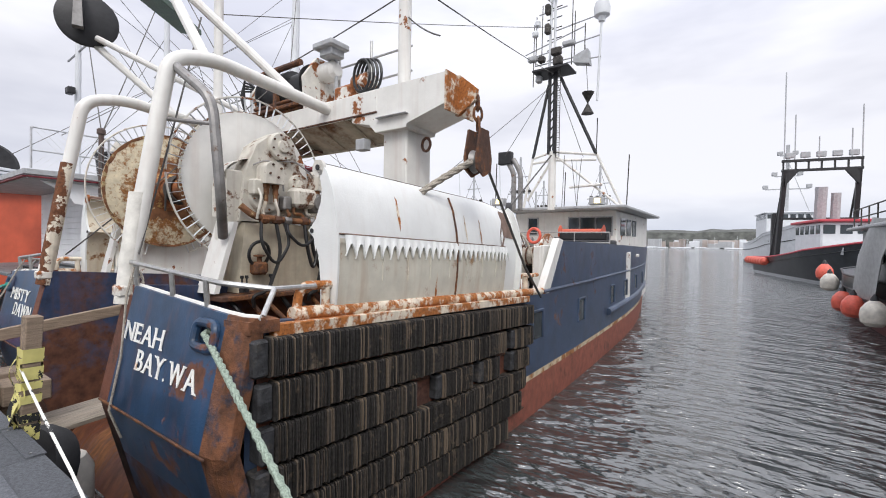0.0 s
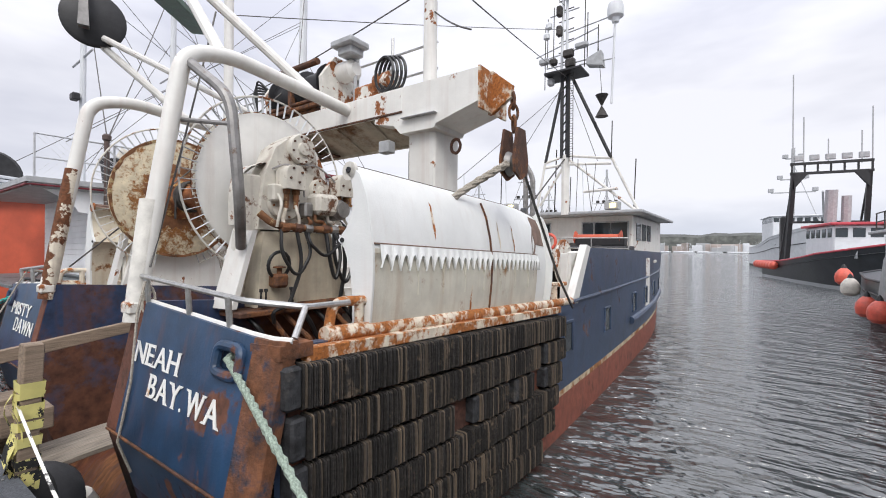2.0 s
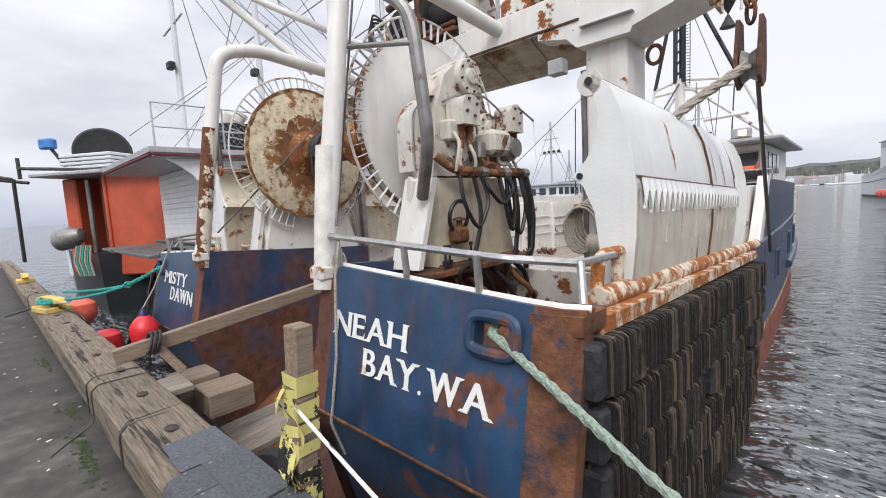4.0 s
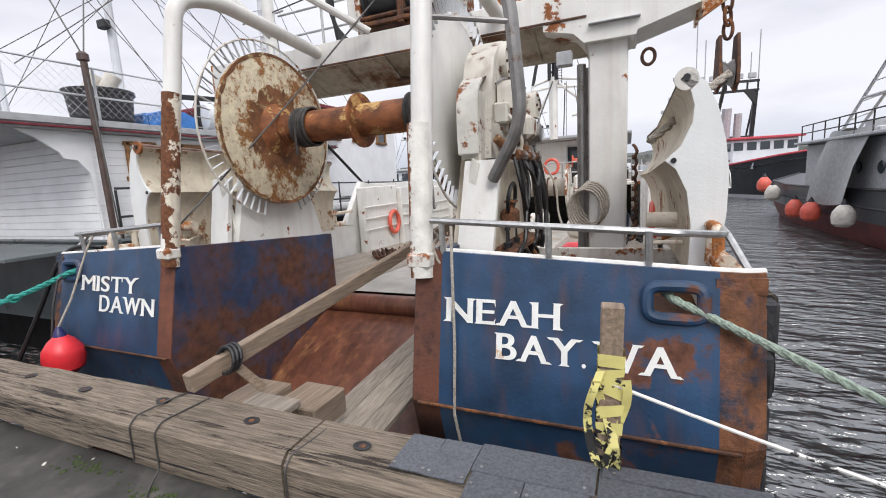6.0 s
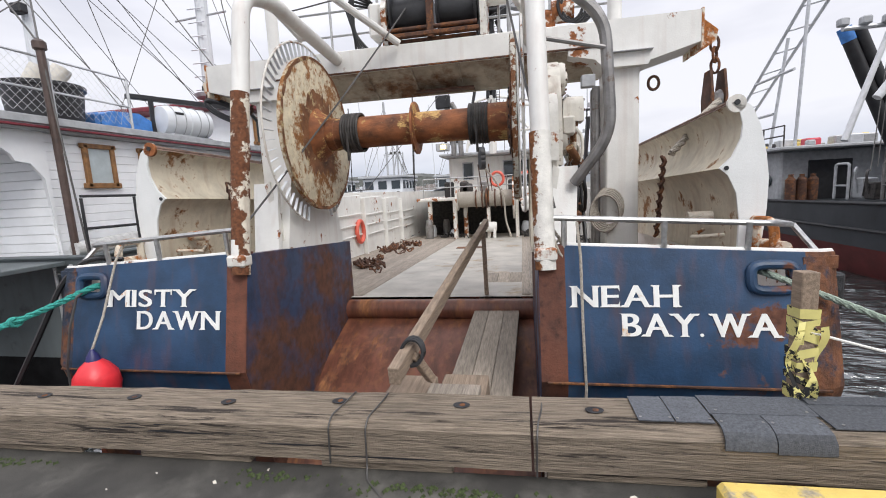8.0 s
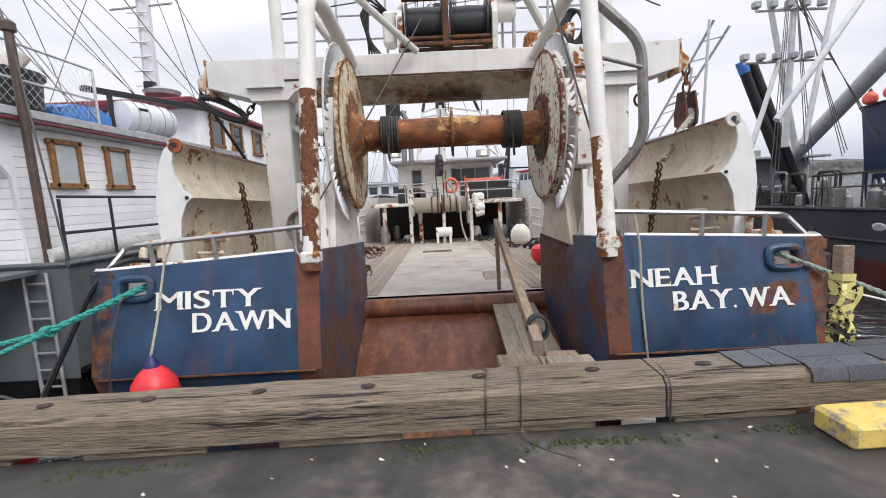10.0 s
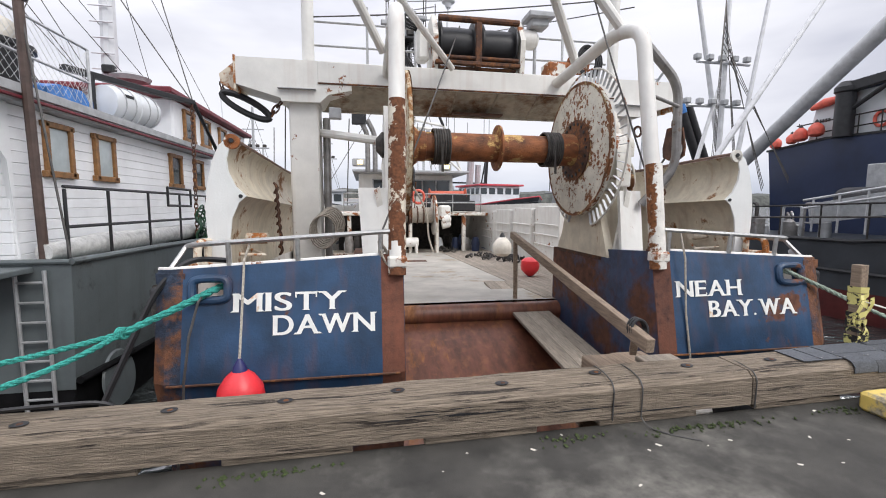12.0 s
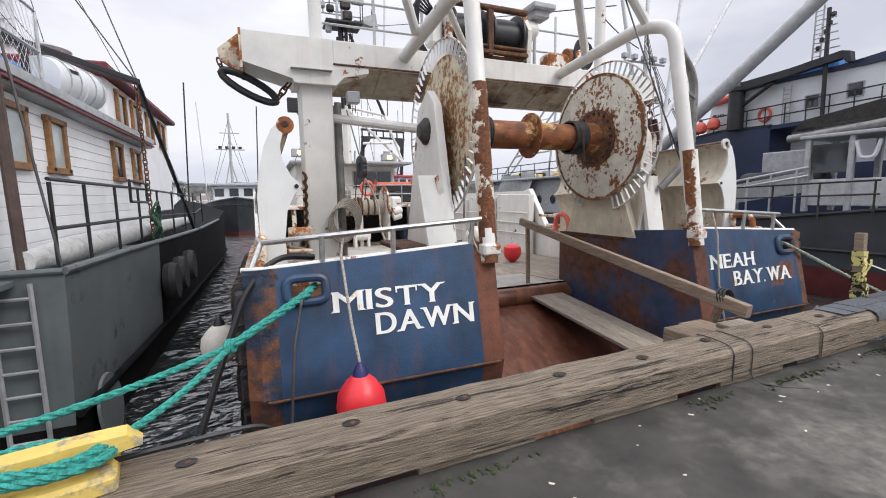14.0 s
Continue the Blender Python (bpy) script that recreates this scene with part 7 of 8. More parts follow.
g.prism([(-0.55, 0), (-0.3, 0.10), (0.3, 0.14), (0.6, 0.02), (0.6, -0.22), (-0.55, -0.22)], 1.0, Matrix.Translation((-7.5, 4.0, 3.44)) @ YZ)
tagged(g.done("covered_bin", BLUETARP), "blue covered bin on the cabin roof", "bin")
g = Mesh()
g.box((-6.2, 5.55, 3.97), (0.14, 2.7, 0.10), 0.01, Matrix.Translation((-6.2, 5.55, 0)) @ pose(0, 0, 0, 0, 0, -26) @ Matrix.Translation((6.2, -5.55, 0)))
g.pipe([(-6.55, 4.7, 3.15), (-6.55, 4.7, 3.95)], 0.05, 8)
g.pipe([(-5.60, 6.75, 3.97), (-5.42, 11.2, 0.8)], 0.045, 8)
tagged(g.done("outrigger", BLACK), "black outrigger arm on the wooden boat", "outrigger")
chain((-5.62, 6.7, 3.92), (-5.47, 6.2, 0.98), 30, label="long rusty chain hanging from the outrigger arm")
g = Mesh()
for k in range(9):
    c = Vector((-5.42, 6.3, 1.5 - 0.07 * k))
    g.pipe([c + Vector((0.05 * math.sin(a + k), 0.16 * math.cos(a), 0.14 * math.sin(a))) for a in (i * math.pi / 6 for i in range(13))], 0.02, 5)
tagged(g.done("rope_hank", GREEN), "green rope hung on the side rail", "rope")
# masts and rigging
for nm, x, y, z1, r, mt, lb in (("ladder_mast", -8.5, 9.2, 13, 0.22, FARWHITE, "tall white mast with rungs"), ("mast", -9.8, 5.0, 12, 0.12, FARWHITE, "white tubular mast with a crosstree"), ("mast", -10.6, 2.8, 10.5, 0.10, FARWHITE, "slim white mast with lamp")):
    e = thing(nm, lb, "mast", "masts of the wooden boat")
    g = Mesh()
    g.pipe([(x, y, 3.1), (x + 0.15, y, z1)], [r, r * 0.6], 10)
    g.done("pole", mt, e)
    for k in range(12 if nm == "ladder_mast" else 0):
        b = Mesh()
        b.pipe([(x - 0.28, y - 0.22, 4.0 + 0.4 * k), (x + 0.28, y - 0.22, 4.0 + 0.4 * k)], 0.02, 5)
        b.done("rung", FARWHITE, e)
    b = Mesh()
    b.box((x + 0.1, y - 0.2, 6.2 if r < 0.2 else 5.2), (0.3, 0.2, 0.22), 0.03)
    b.done("lamp", BLACK, e)
    b = Mesh()
    b.pipe([(x - 0.9, y, 7.4), (x + 0.9, y, 7.5)], 0.03, 6)
    b.done("crosstree", FARGREY, e)
g = Mesh()
g.lathe([(0.05, 0), (0.05, 0.7), (0.4, 0.75), (0.45, 0.85), (0.2, 0.95)], pose(-7.35, 7.78, 3.85), 20)
tagged(g.done("radar_scanner", FARGREY), "grey radar scanner on a short stalk", "radar")
random.seed(44)
for k in range(16):
    x = random.choice((-8.4, -9.7, -10.5))
    y = {-8.4: 9.2, -9.7: 5.0, -10.5: 2.8}[x]
    q = (random.uniform(-11, -5.9), random.uniform(1, 14), random.uniform(3.1, 4.2))
    rope([(x, y, random.uniform(8, 12)), q], 0.010, WIRE, "thin stay wire of the wooden boat", "rigging wire", lay=False, name="stay_wire")
for p, q in (((-5.6, 6.7, 4.0), (-8.3, 9.2, 12)), ((-5.62, 6.7, 4.0), (-9.6, 5.0, 11)), ((-5.84, 2.0, 4.1), (-9.7, 5.0, 10.5)), ((-5.84, 2.0, 4.2), (-5.45, 1.9, 1.0)), ((-10.3, 2.8, 9.5), (-5.84, 2.0, 4.2))):
    rope(sag(p, q, 0.05, 6), 0.014, WIRE, "stay wire from the outrigger to the mast", "rigging wire", lay=False, name="stay_wire")

# orange buoys and a red boat beyond
buoy("mooring_buoy", (-3.9, -0.72, -0.30), 0.22, 0.48, REDBUOY, "red buoy hanging between dock and hull", flip=True)
buoy("mooring_buoy", (-6.3, -0.70, -0.12), 0.25, 0.55, ORANGEBUOY, "orange buoy by the dock edge", flip=True)
buoy("mooring_buoy", (-4.01, 1.46, 0.10), 0.20, 0.42, WHITEBUOY, "cream buoy hung between the two hulls", cap=BLACK)
rb = thing("red_cabin_boat", "orange-red steel boat with tyre and skiff gear on its roof", "fishing boat")
RED = pose(-13.2, 0.95, 0.0, 0, 0, 34)


def red_part(name, boxes, material, label=""):
    g = Mesh()
    for c, sz, b in boxes:
        g.box(c, sz, b)
    ob = g.done(name, material, rb, label)
    ob.matrix_basis = RED
    return ob


red_part("cabin", [((1.25, 1.7, 1.5), (2.5, 3.2, 3.35), 0.05)], ORANGERED, "orange-red steel house")
red_part("house_wing", [((-1.95, 1.9, 1.5), (0.55, 2.6, 3.3), 0.05)], ORANGERED, "orange-red steel house wing")
# back of the recess, coloured dark for the shade between the walls
red_part("cabin_back", [((-0.9, 2.6, 1.5), (1.9, 1.2, 3.3), 0.03)], DARK, "back of the recess between the red walls, its shade coloured in")
red_part("door_post", [((-0.55, 0.6, 1.6), (0.16, 0.16, 3.0), 0.03)], DARKRUST)
red_part("door_post", [((-1.05, 0.5, 1.6), (0.14, 0.14, 3.0), 0.03)], STEEL)
red_part("corner_rib", [((0.05, 0.08, 1.5), (0.12, 0.10, 3.3), 0.03)], ORANGERED)
red_part("cabin_roof", [((0.1, 1.6, 3.24), (4.9, 3.9, 0.12), 0.03)], FARGREY)
for k in range(5):
    red_part("tray", [((-0.9, 1.1, 3.37 + 0.13 * k), (2.0, 1.5, 0.10), 0.02)], FARWHITE, "pale plastic fish tray")
g = Mesh()
g.lathe([(0.50, -0.16), (0.78, -0.18), (0.86, 0), (0.78, 0.18), (0.50, 0.16)], pose(-14.5, 1.35, 4.02, 0, 90, -11), 28)
ty = g.done("tyre", TYRE, rb, "big black tyre standing on the trays")
lmp = red_part("lamp_head", [((-2.3, 0.4, 4.35), (0.55, 0.25, 0.35), 0.05)], BLUETARP, "blue lamp head")
for p, q in (((-1.6, 0.5, 3.3), (-2.2, 0.4, 4.2)), ((-3.3, -0.1, 0.4), (-3.25, -0.1, 3.2)), ((-3.3, -0.1, 3.2), (-6.6, -0.8, 3.9)), ((-3.3, 0.4, 3.1), (-6.4, -0.8, 3.6)), ((0.2, 0.0, 3.3), (-3.1, 0.0, 3.55)), ((-3.1, 0.0, 3.2), (-3.1, 0.0, 3.9))):
    g = Mesh()
    g.pipe([p, q], 0.055, 8)
    d_ = g.done("davit_pipe", DARK, rb)
    d_.matrix_basis = RED
g = Mesh()
g.lathe([(0.1, -0.5), (0.32, -0.36), (0.36, 0.1), (0.2, 0.45), (0.05, 0.5)], pose(-1.2, -0.25, 1.15, 0, 75, 10), 16)
win_ = g.done("line_hauler", STEEL, rb, "grey line hauler by the doorway")
win_.matrix_basis = RED
for k in range(7):
    g = Mesh()
    g.pipe([(-0.9 + 0.09 * k, -0.3, 0.9), (-0.95 + 0.10 * k, -0.4, 0.4), (-0.8 + 0.09 * k, -0.4, -0.1)], 0.03, 6)
    h_ = g.done("hanging_line", TEAL if k % 2 else ROPE, rb)
    h_.matrix_basis = RED
g = Mesh()
g.loft([[(-20, 0.6, 0.5), (-13.0, 0.6, 0.6)], [(-20, 0.75, -1.8), (-13.2, 0.75, -1.8)]])
g.add([(-20, 0.6, 0.5), (-13.0, 0.6, 0.6), (-12.6, 9, 0.6), (-20, 9, 0.6)], [(0, 1, 2, 3)])
g.add([(-13.0, 0.6, 0.6), (-12.6, 9, 0.6), (-12.8, 9, -1.8), (-13.2, 0.75, -1.8)], [(0, 1, 2, 3)])
g.done("hull", DARKHULL, rb)
g = Mesh()
g.box((-16.5, 0.57, 0.0), (1.5, 0.04, 0.14), 0.01)
g.done("name_bar", FARWHITE, rb)
fb = thing("skiff", "white skiff with a blue sheer moored beyond the red boat", "skiff")
g = Mesh()
g.box((-26, 2.6, -0.3), (6, 2.4, 2.6), 0.3)
g.box((-26, 2.8, 1.5), (2.4, 2.0, 1.2), 0.2)
g.done("body", FARWHITE, fb)
g = Mesh()
g.box((-26, 2.6, 0.2), (6.1, 2.45, 0.25), 0.08)
g.done("sheer_band", BLUETARP, fb)
g = Mesh()
g.box((-60, 30, 2.0), (24, 16, 7), 0.2)
tagged(g.done("harbour_shed", FARGREY), "low pale grey harbour shed", "shed")

# ---- dark boat on the starboard side ----
db = thing("dark_steel_boat", "black steel boat with red bottom and pale deckhouse", "fishing boat")
g, g2, g3 = Mesh(), Mesh(), Mesh()
hull = [(2.0, 11.2, 1.10), (5, 10.9, 0.75), (9, 10.7, 0.70), (13.5, 10.6, 0.62), (15.5, 10.6, 0.6), (20, 10.5, 0.5), (25, 10.45, 0.5), (29, 10.9, 0.6), (32, 13, 0.9)]
g.loft([[(18, y, zt), (x, y, zt), (x - 0.02, y, -0.55)] for y, x, zt in hull])
g2.loft([[(x - 0.01, y, -0.55), (x + 0.25, y, -1.2), (x + 0.8, y, -2.2)] for y, x, zt in hull])
g.add([(11.2, 2.0, 1.1), (18, 2.0, 1.2), (18, 2.0, -0.55), (11.18, 2.0, -0.55)], [(0, 1, 2, 3)])
g2.add([(11.18, 2.0, -0.55), (18, 2.0, -0.55), (18, 2.2, -2.2), (12, 2.2, -2.2)], [(0, 1, 2, 3)])
g.done("hull", DARKHULL, db)
g2.done("hull_bottom", DARKRED, db)
g3.pipe([(x - 0.03, y, zt + 0.02) for y, x, zt in hull], 0.05, 8)
g3.pipe([(x - 0.03, y, -0.05) for y, x, zt in hull], 0.05, 8)
g3.done("rub_rail", BLACK, db)
for y, z in ((6.5, 0.32), (11.8, 0.25), (13.0, 0.25)):
    g = Mesh()
    g.lathe([(0.14, 0), (0.18, 0.05), (0.14, 0.07)], pose(float(np.interp(y, [2, 5, 9, 29], [11.2, 10.9, 10.7, 10.9])) + 0.02, y, z, 0, -90, 0) @ Matrix.Diagonal((0.6, 1, 1, 1)), 20)
    g.done("hawse_pipe", ALU, db)
g = Mesh()
g.box((13.4, 19.2, 1.45), (5.2, 9.0, 2.0), 0.08)
g.done("deckhouse", FARGREY, db, "pale grey deckhouse")
for y in (15.4, 16.6, 18.2, 20.0):
    g = Mesh()
    g.lathe([(0.19, 0), (0.23, 0.03), (0.19, 0.06)], pose(10.80, y, 1.35, 0, -90, 0), 20)
    pw = g.done("porthole", GLASS, db, "round porthole")
# black slab on the solid wall, painting the shade inside an open doorway
g = Mesh()
g.box((12.4, 14.66, 1.3), (1.4, 0.06, 1.5), 0.1)
g.done("doorway", BLACK, db)
for k in range(3):
    g = Mesh()
    g.lathe([(0.16, 0), (0.16, 0.75), (0.08, 0.85), (0.08, 0.95)], pose(10.95 + 0.36 * k, 14.3, 0.62), 14)
    tagged(g.done("gas_bottle", DARKRUST), "dull brown gas bottle beside the deckhouse", "gas bottle", "gas bottles")
g = Mesh()
g.box((13.2, 18.8, 2.5), (5.8, 10.0, 0.12), 0.03)
g.done("upper_deck", FARGREY, db)
g = Mesh()
for z in (2.95, 3.3):
    g.pipe([(10.5, 14.0, z), (10.5, 23.5, z)], 0.025, 6)
for k in range(8):
    g.pipe([(10.5, 14.0 + 1.35 * k, 2.5), (10.5, 14.0 + 1.35 * k, 3.3)], 0.025, 6)
g.done("upper_rail", DARK, db)
random.seed(51)
for k in range(26):
    x, y = random.uniform(11, 15), random.uniform(14.5, 22)
    s = random.uniform(0.2, 0.55)
    g = Mesh()
    g.box((x, y, 2.56 + s / 2), (s * 1.3, s, s), 0.05, None)
    mt = random.choice((FARGREY, DARK, GALV, REDROOF, ALU, BLACK, YELLOW))
    tagged(g.done("deck_box", mt), "box of gear stowed on the upper deck", "box", "upper deck gear")
# aluminium lattice gantry
g = Mesh()
pairs = [((11.2, 21.5, 2.6), (11.8, 15.0, 8.4)), ((11.9, 22.0, 2.6), (12.6, 15.2, 8.2)), ((11.2, 21.5, 2.6), (11.9, 22.0, 2.6)), ((11.35, 19.9, 4.0), (11.35, 16.5, 4.0)), ((11.5, 18.3, 5.5), (11.5, 15.5, 5.5)), ((11.35, 16.6, 2.6), (11.6, 16.2, 6.8)), ((11.5, 15.2, 2.6), (11.6, 15.0, 8.4))]
for p, q in pairs:
    g.pipe([p, q], 0.06, 8)
for k in range(9):
    a, b = Vector((11.2, 21.5, 2.6)).lerp(Vector((11.8, 15.0, 8.4)), k / 9), Vector((11.9, 22.0, 2.6)).lerp(Vector((12.6, 15.2, 8.2)), (k + 0.5) / 9)
    g.pipe([a, b], 0.035, 6)
g.done("lattice_gantry", ALU, db, "aluminium lattice gantry")
g = Mesh()
rows = []
for k in range(9):
    t = k / 8
    y = 20.0 - 3.4 * t
    rows.append([(10.46 - 0.10 * math.sin(6 * t), y, 2.75 + 0.05 * math.sin(9 * t)), (10.30 - 0.14 * math.sin(6 * t + 1), y + 0.5, 1.4), (10.25 - 0.12 * math.sin(5 * t + 2), y + 1.1, -0.05 - 0.1 * math.sin(4 * t))])
g.loft(rows)
tagged(g.done("tarp_sheet", GREYTARP), "grey tarpaulin hung over the dark boat's side", "tarpaulin")
for (x, y, z, r, m_, lb) in ((10.1, 17.2, -0.35, 0.36, WHITEBUOY, "cream buoy against the dark hull"), (10.05, 20.2, -0.45, 0.36, ORANGEBUOY, "orange buoy against the dark hull"), (10.0, 22.0, -0.45, 0.36, ORANGEBUOY, "orange buoy against the dark hull"), (10.0, 25.5, 0.1, 0.36, WHITEBUOY, "cream buoy against the dark hull"), (10.0, 27.2, 0.5, 0.36, ORANGEBUOY, "orange buoy against the dark hull"), (10.6, 8.2, -0.2, 0.25, WHITEBUOY, "grey-white buoy against the dark hull")):
    buoy("mooring_buoy", (x, y, z), r, r * 2.4, m_, lb, cap=BLACK)
# work gear on its after deck
g = Mesh()
for z in (1.5, 1.85):
    g.pipe([(10.9, 2.2, z), (10.75, 8.5, z - 0.2)], 0.025, 6)
for k in range(6):
    y = 2.3 + 1.2 * k
    g.pipe([(10.9, y, 0.8), (10.9, y, 1.85 - 0.03 * k)], 0.025, 6)
g.done("after_rail", DARK, db)
e = thing("deck_cab", "grey aluminium open cab on the dark boat's deck", "cab")
for y in (2.0, 3.0, 4.02):
    for x in (11.25, 12.6):
        g = Mesh()
        g.box((x, y, 2.05), (0.14, 0.14, 2.1), 0.02)
        g.done("post", FARGREY, e)
g = Mesh()
g.box((11.95, 2.9, 3.12), (1.7, 2.6, 0.10), 0.03)
g.done("roof", FARGREY, e)
g = Mesh()
g.box((11.28, 2.9, 1.55), (0.08, 2.3, 0.75), 0.03)
g.done("side_panel", ALU, e)
g = Mesh()
g.box((11.26, 3.5, 2.5), (0.04, 0.85, 0.8), 0.03)
g.done("screen", GLASS, e)
g = Mesh()
g.pipe(bent([(11.2, 2.4, 2.9), (11.2, 2.5, 2.45), (11.2, 2.8, 2.45), (11.2, 2.9, 2.9)], 0.12), 0.05, 8)
g.done("hook", FARWHITE, e)
e = thing("access_ramp", "grey railed ramp along the dark boat's side", "ramp")
for z, dz in ((1.62, 0.0), (1.86, 0.0)):
    g = Mesh()
    g.pipe([(11.1, 6.6, z), (11.1, 3.9, z + 0.42)], 0.035, 8)
    g.done("ramp_rail", ALU, e)
g = Mesh()
g.bar((11.35, 6.6, 1.45), (11.35, 3.9, 1.9), 0.05, 0.6)
g.done("tread", FARGREY, e)
for y in (6.3, 5.6, 4.9, 4.2):
    g = Mesh()
    g.pipe([(11.1, y, 0.95), (11.1, y, 1.9 + (6.6 - y) * 0.155)], 0.03, 6)
    g.done("ramp_post", ALU, e)
e = thing("deck_crane", "dark folded deck crane above the cab", "crane")
g = Mesh()
g.prism([(4.6, 3.42), (4.35, 3.68), (2.6, 3.95), (1.0, 4.15), (1.0, 3.85), (2.6, 3.55)], 0.5, Matrix.Translation((11.5, 0, 0)) @ YZ)
g.done("boom", DARK, e)
g = Mesh()
g.pipe([(11.4, 4.65, 3.16), (11.4, 2.7, 3.3), (11.4, 0.8, 3.5)], 0.12, 12)
g.done("ram", STEEL, e)
g = Mesh()
g.box((11.75, 1.4, 2.5), (0.5, 0.5, 3.4), 0.05)
g.done("pedestal", FARGREY, e)
g = Mesh()
g.lathe([(0.30, -1.2), (0.34, -1.1), (0.34, 1.1), (0.30, 1.2)], pose(12.2, 5.2, 1.9, 90, 0, 0), 20)
tagged(g.done("storage_tank", BLACK), "black cylindrical tank on the dark boat's deck", "tank")
g = Mesh()
g.box((12.8, 5.0, 2.55), (0.1, 2.4, 0.75), 0.03)
tagged(g.done("grey_locker", FARGREY), "pale grey locker panel on the dark boat", "locker")
random.seed(61)
for k in range(26):
    y, s_ = random.uniform(6.2, 13), random.uniform(0.18, 0.42)
    x = random.uniform(11.1, 12.6)
    g = Mesh()
    if k % 3 == 0:
        g.lathe([(s_ * 0.5, 0), (s_ * 0.55, s_ * 0.2), (s_ * 0.5, s_ * 1.6), (s_ * 0.2, s_ * 1.9)], pose(x, y, 0.72), 14)
    elif k % 3 == 1:
        g.box((x, y, 0.72 + s_ * 0.8), (s_, s_ * 1.2, s_ * 1.6), 0.04)
        g.pipe(bent([(x - s_ * 0.5, y, 0.9), (x - s_ * 0.8, y, 1.2 + s_), (x, y + s_, 1.3 + s_), (x, y + s_ * 1.4, 0.8)], 0.1), 0.03, 6)
    else:
        g.pipe(bent([(x, y, 0.72), (x, y, 1.5 + s_), (x, y + 0.6, 1.5 + s_), (x, y + 0.6, 0.72)], 0.12), 0.04, 8)
        g.pipe([(x, y, 1.15), (x, y + 0.6, 1.15)], 0.03, 6)
    tagged(g.done("deck_machinery", random.choice((FARGREY, DARK, STEEL, ALU, GALV))), "grey deck machinery on the dark boat", "machinery", "deck machinery")

# navy vessel behind it
nv = thing("navy_supply_vessel", "large navy-hulled vessel with white superstructure", "ship")
NX = 15.5


def plate(name, poly, depth, material, label="", x=NX):
    g = Mesh()
    g.prism(poly, depth, Matrix.Translation((x, 0, 0)) @ YZ)
    return g.done(name, material, nv, label)


plate("hull", [(-7, -2), (11.4, -2), (11.9, 2.8), (12.05, 4.0), (9.65, 4.22), (7.65, 4.18), (7.65, 2.55), (-7, 2.55)], 9.0, NAVY, "deep navy hull and bulwark")
plate("bulwark_cap", [(12.1, 4.0), (9.65, 4.22), (7.62, 4.18), (7.62, 4.25), (9.65, 4.30), (12.12, 4.08)], 0.12, BLACK, x=NX - 0.05)
plate("inner_wall", [(7.7, 2.5), (7.7, 4.3), (-6, 4.3), (-6, 2.5)], 0.2, FARWHITE, "white inner bulkhead", x=NX + 1.4)
plate("superstructure", [(10.6, 4.1), (10.35, 5.50), (8.9, 5.82), (4.9, 5.86), (-5, 6.3), (-5, 4.1)], 6.5, FARWHITE, "white superstructure", x=NX + 0.25)
plate("roof_band", [(8.9, 5.83), (8.9, 5.90), (7.2, 5.97), (5.6, 5.98), (4.2, 6.12), (-5, 6.6), (-5, 6.2), (4.9, 5.80)], 6.7, NAVY, "navy band along the roof", x=NX + 0.15)
plate("bridge", [(4.4, 6.05), (4.2, 7.4), (-5, 7.9), (-5, 6.5)], 5.5, FARWHITE, "white bridge", x=NX + 0.8)
plate("overhang", [(7.7, 4.05), (7.7, 4.20), (-5, 4.30), (-5, 4.12)], 1.6, NAVY, x=NX)
for y, z in ((6.40, 4.90), (5.12, 5.05), (3.7, 5.1), (2.3, 5.15), (0.9, 5.2)):
    g = Mesh()
    g.box((NX + 0.26, y, z), (0.06, 0.40, 0.44), 0.05)
    w_ = g.done("window", GLASS, nv, "dark square window")
    g = Mesh()
    for dy, dz, sy, sz in ((0, 0.24, 0.50, 0.04), (0, -0.24, 0.50, 0.04), (-0.23, 0, 0.04, 0.48), (0.23, 0, 0.04, 0.48)):
        g.box((NX + 0.23, y + dy, z + dz), (0.05, sy, sz), 0.01)
    g.done("window_frame", FARGREY, w_)
for y in (3.4, 2.3, 1.2, 0.1, -1.0):
    g = Mesh()
    g.box((NX + 0.80, y, 7.1 + (3.4 - y) * 0.045), (0.06, 0.85, 0.5), 0.04)
    g.done("window", GLASS, nv, "dark bridge window")
for z in (0.35, 0.75):
    g = Mesh()
    g.pipe([(NX + 0.05, 10.9, 4.15 + z), (NX + 0.05, 7.5, 4.22 + z)], 0.025, 6)
    g.pipe([(NX + 0.05, 7.5, 4.22 + z), (NX + 0.05, 2.0, 4.32 + z)], 0.025, 6)
    g.done("deck_rail", DARK, nv)
for k in range(13):
    g = Mesh()
    g.pipe([(NX + 0.05, 10.8 - 0.72 * k, 4.15), (NX + 0.05, 10.8 - 0.72 * k, 4.98)], 0.022, 6)
    g.done("rail_post", DARK, nv)
g = Mesh()
g.lathe([(0.30, 0), (0.30, 1.55), (0.36, 1.6), (0.36, 1.75), (0.2, 1.95)], pose(NX - 0.1, 9.02, 4.2), 18)
cr = g.done("crane_post", BLACK, nv, "black crane pedestal")
g = Mesh()
g.prism([(9.1, 5.75), (9.0, 6.1), (7.0, 6.2), (5.4, 6.38), (5.15, 6.30), (5.1, 5.95), (5.25, 5.95), (5.35, 6.12), (7.2, 5.92)], 0.28, Matrix.Translation((NX - 0.24, 0, 0)) @ YZ)
g.done("crane_arm", BLACK, cr, "black knuckle arm")
g = Mesh()
g.pipe([(NX - 0.1, 8.9, 5.1), (NX - 0.1, 7.6, 5.85)], 0.08, 8)
g.done("crane_ram", BLACK, cr)
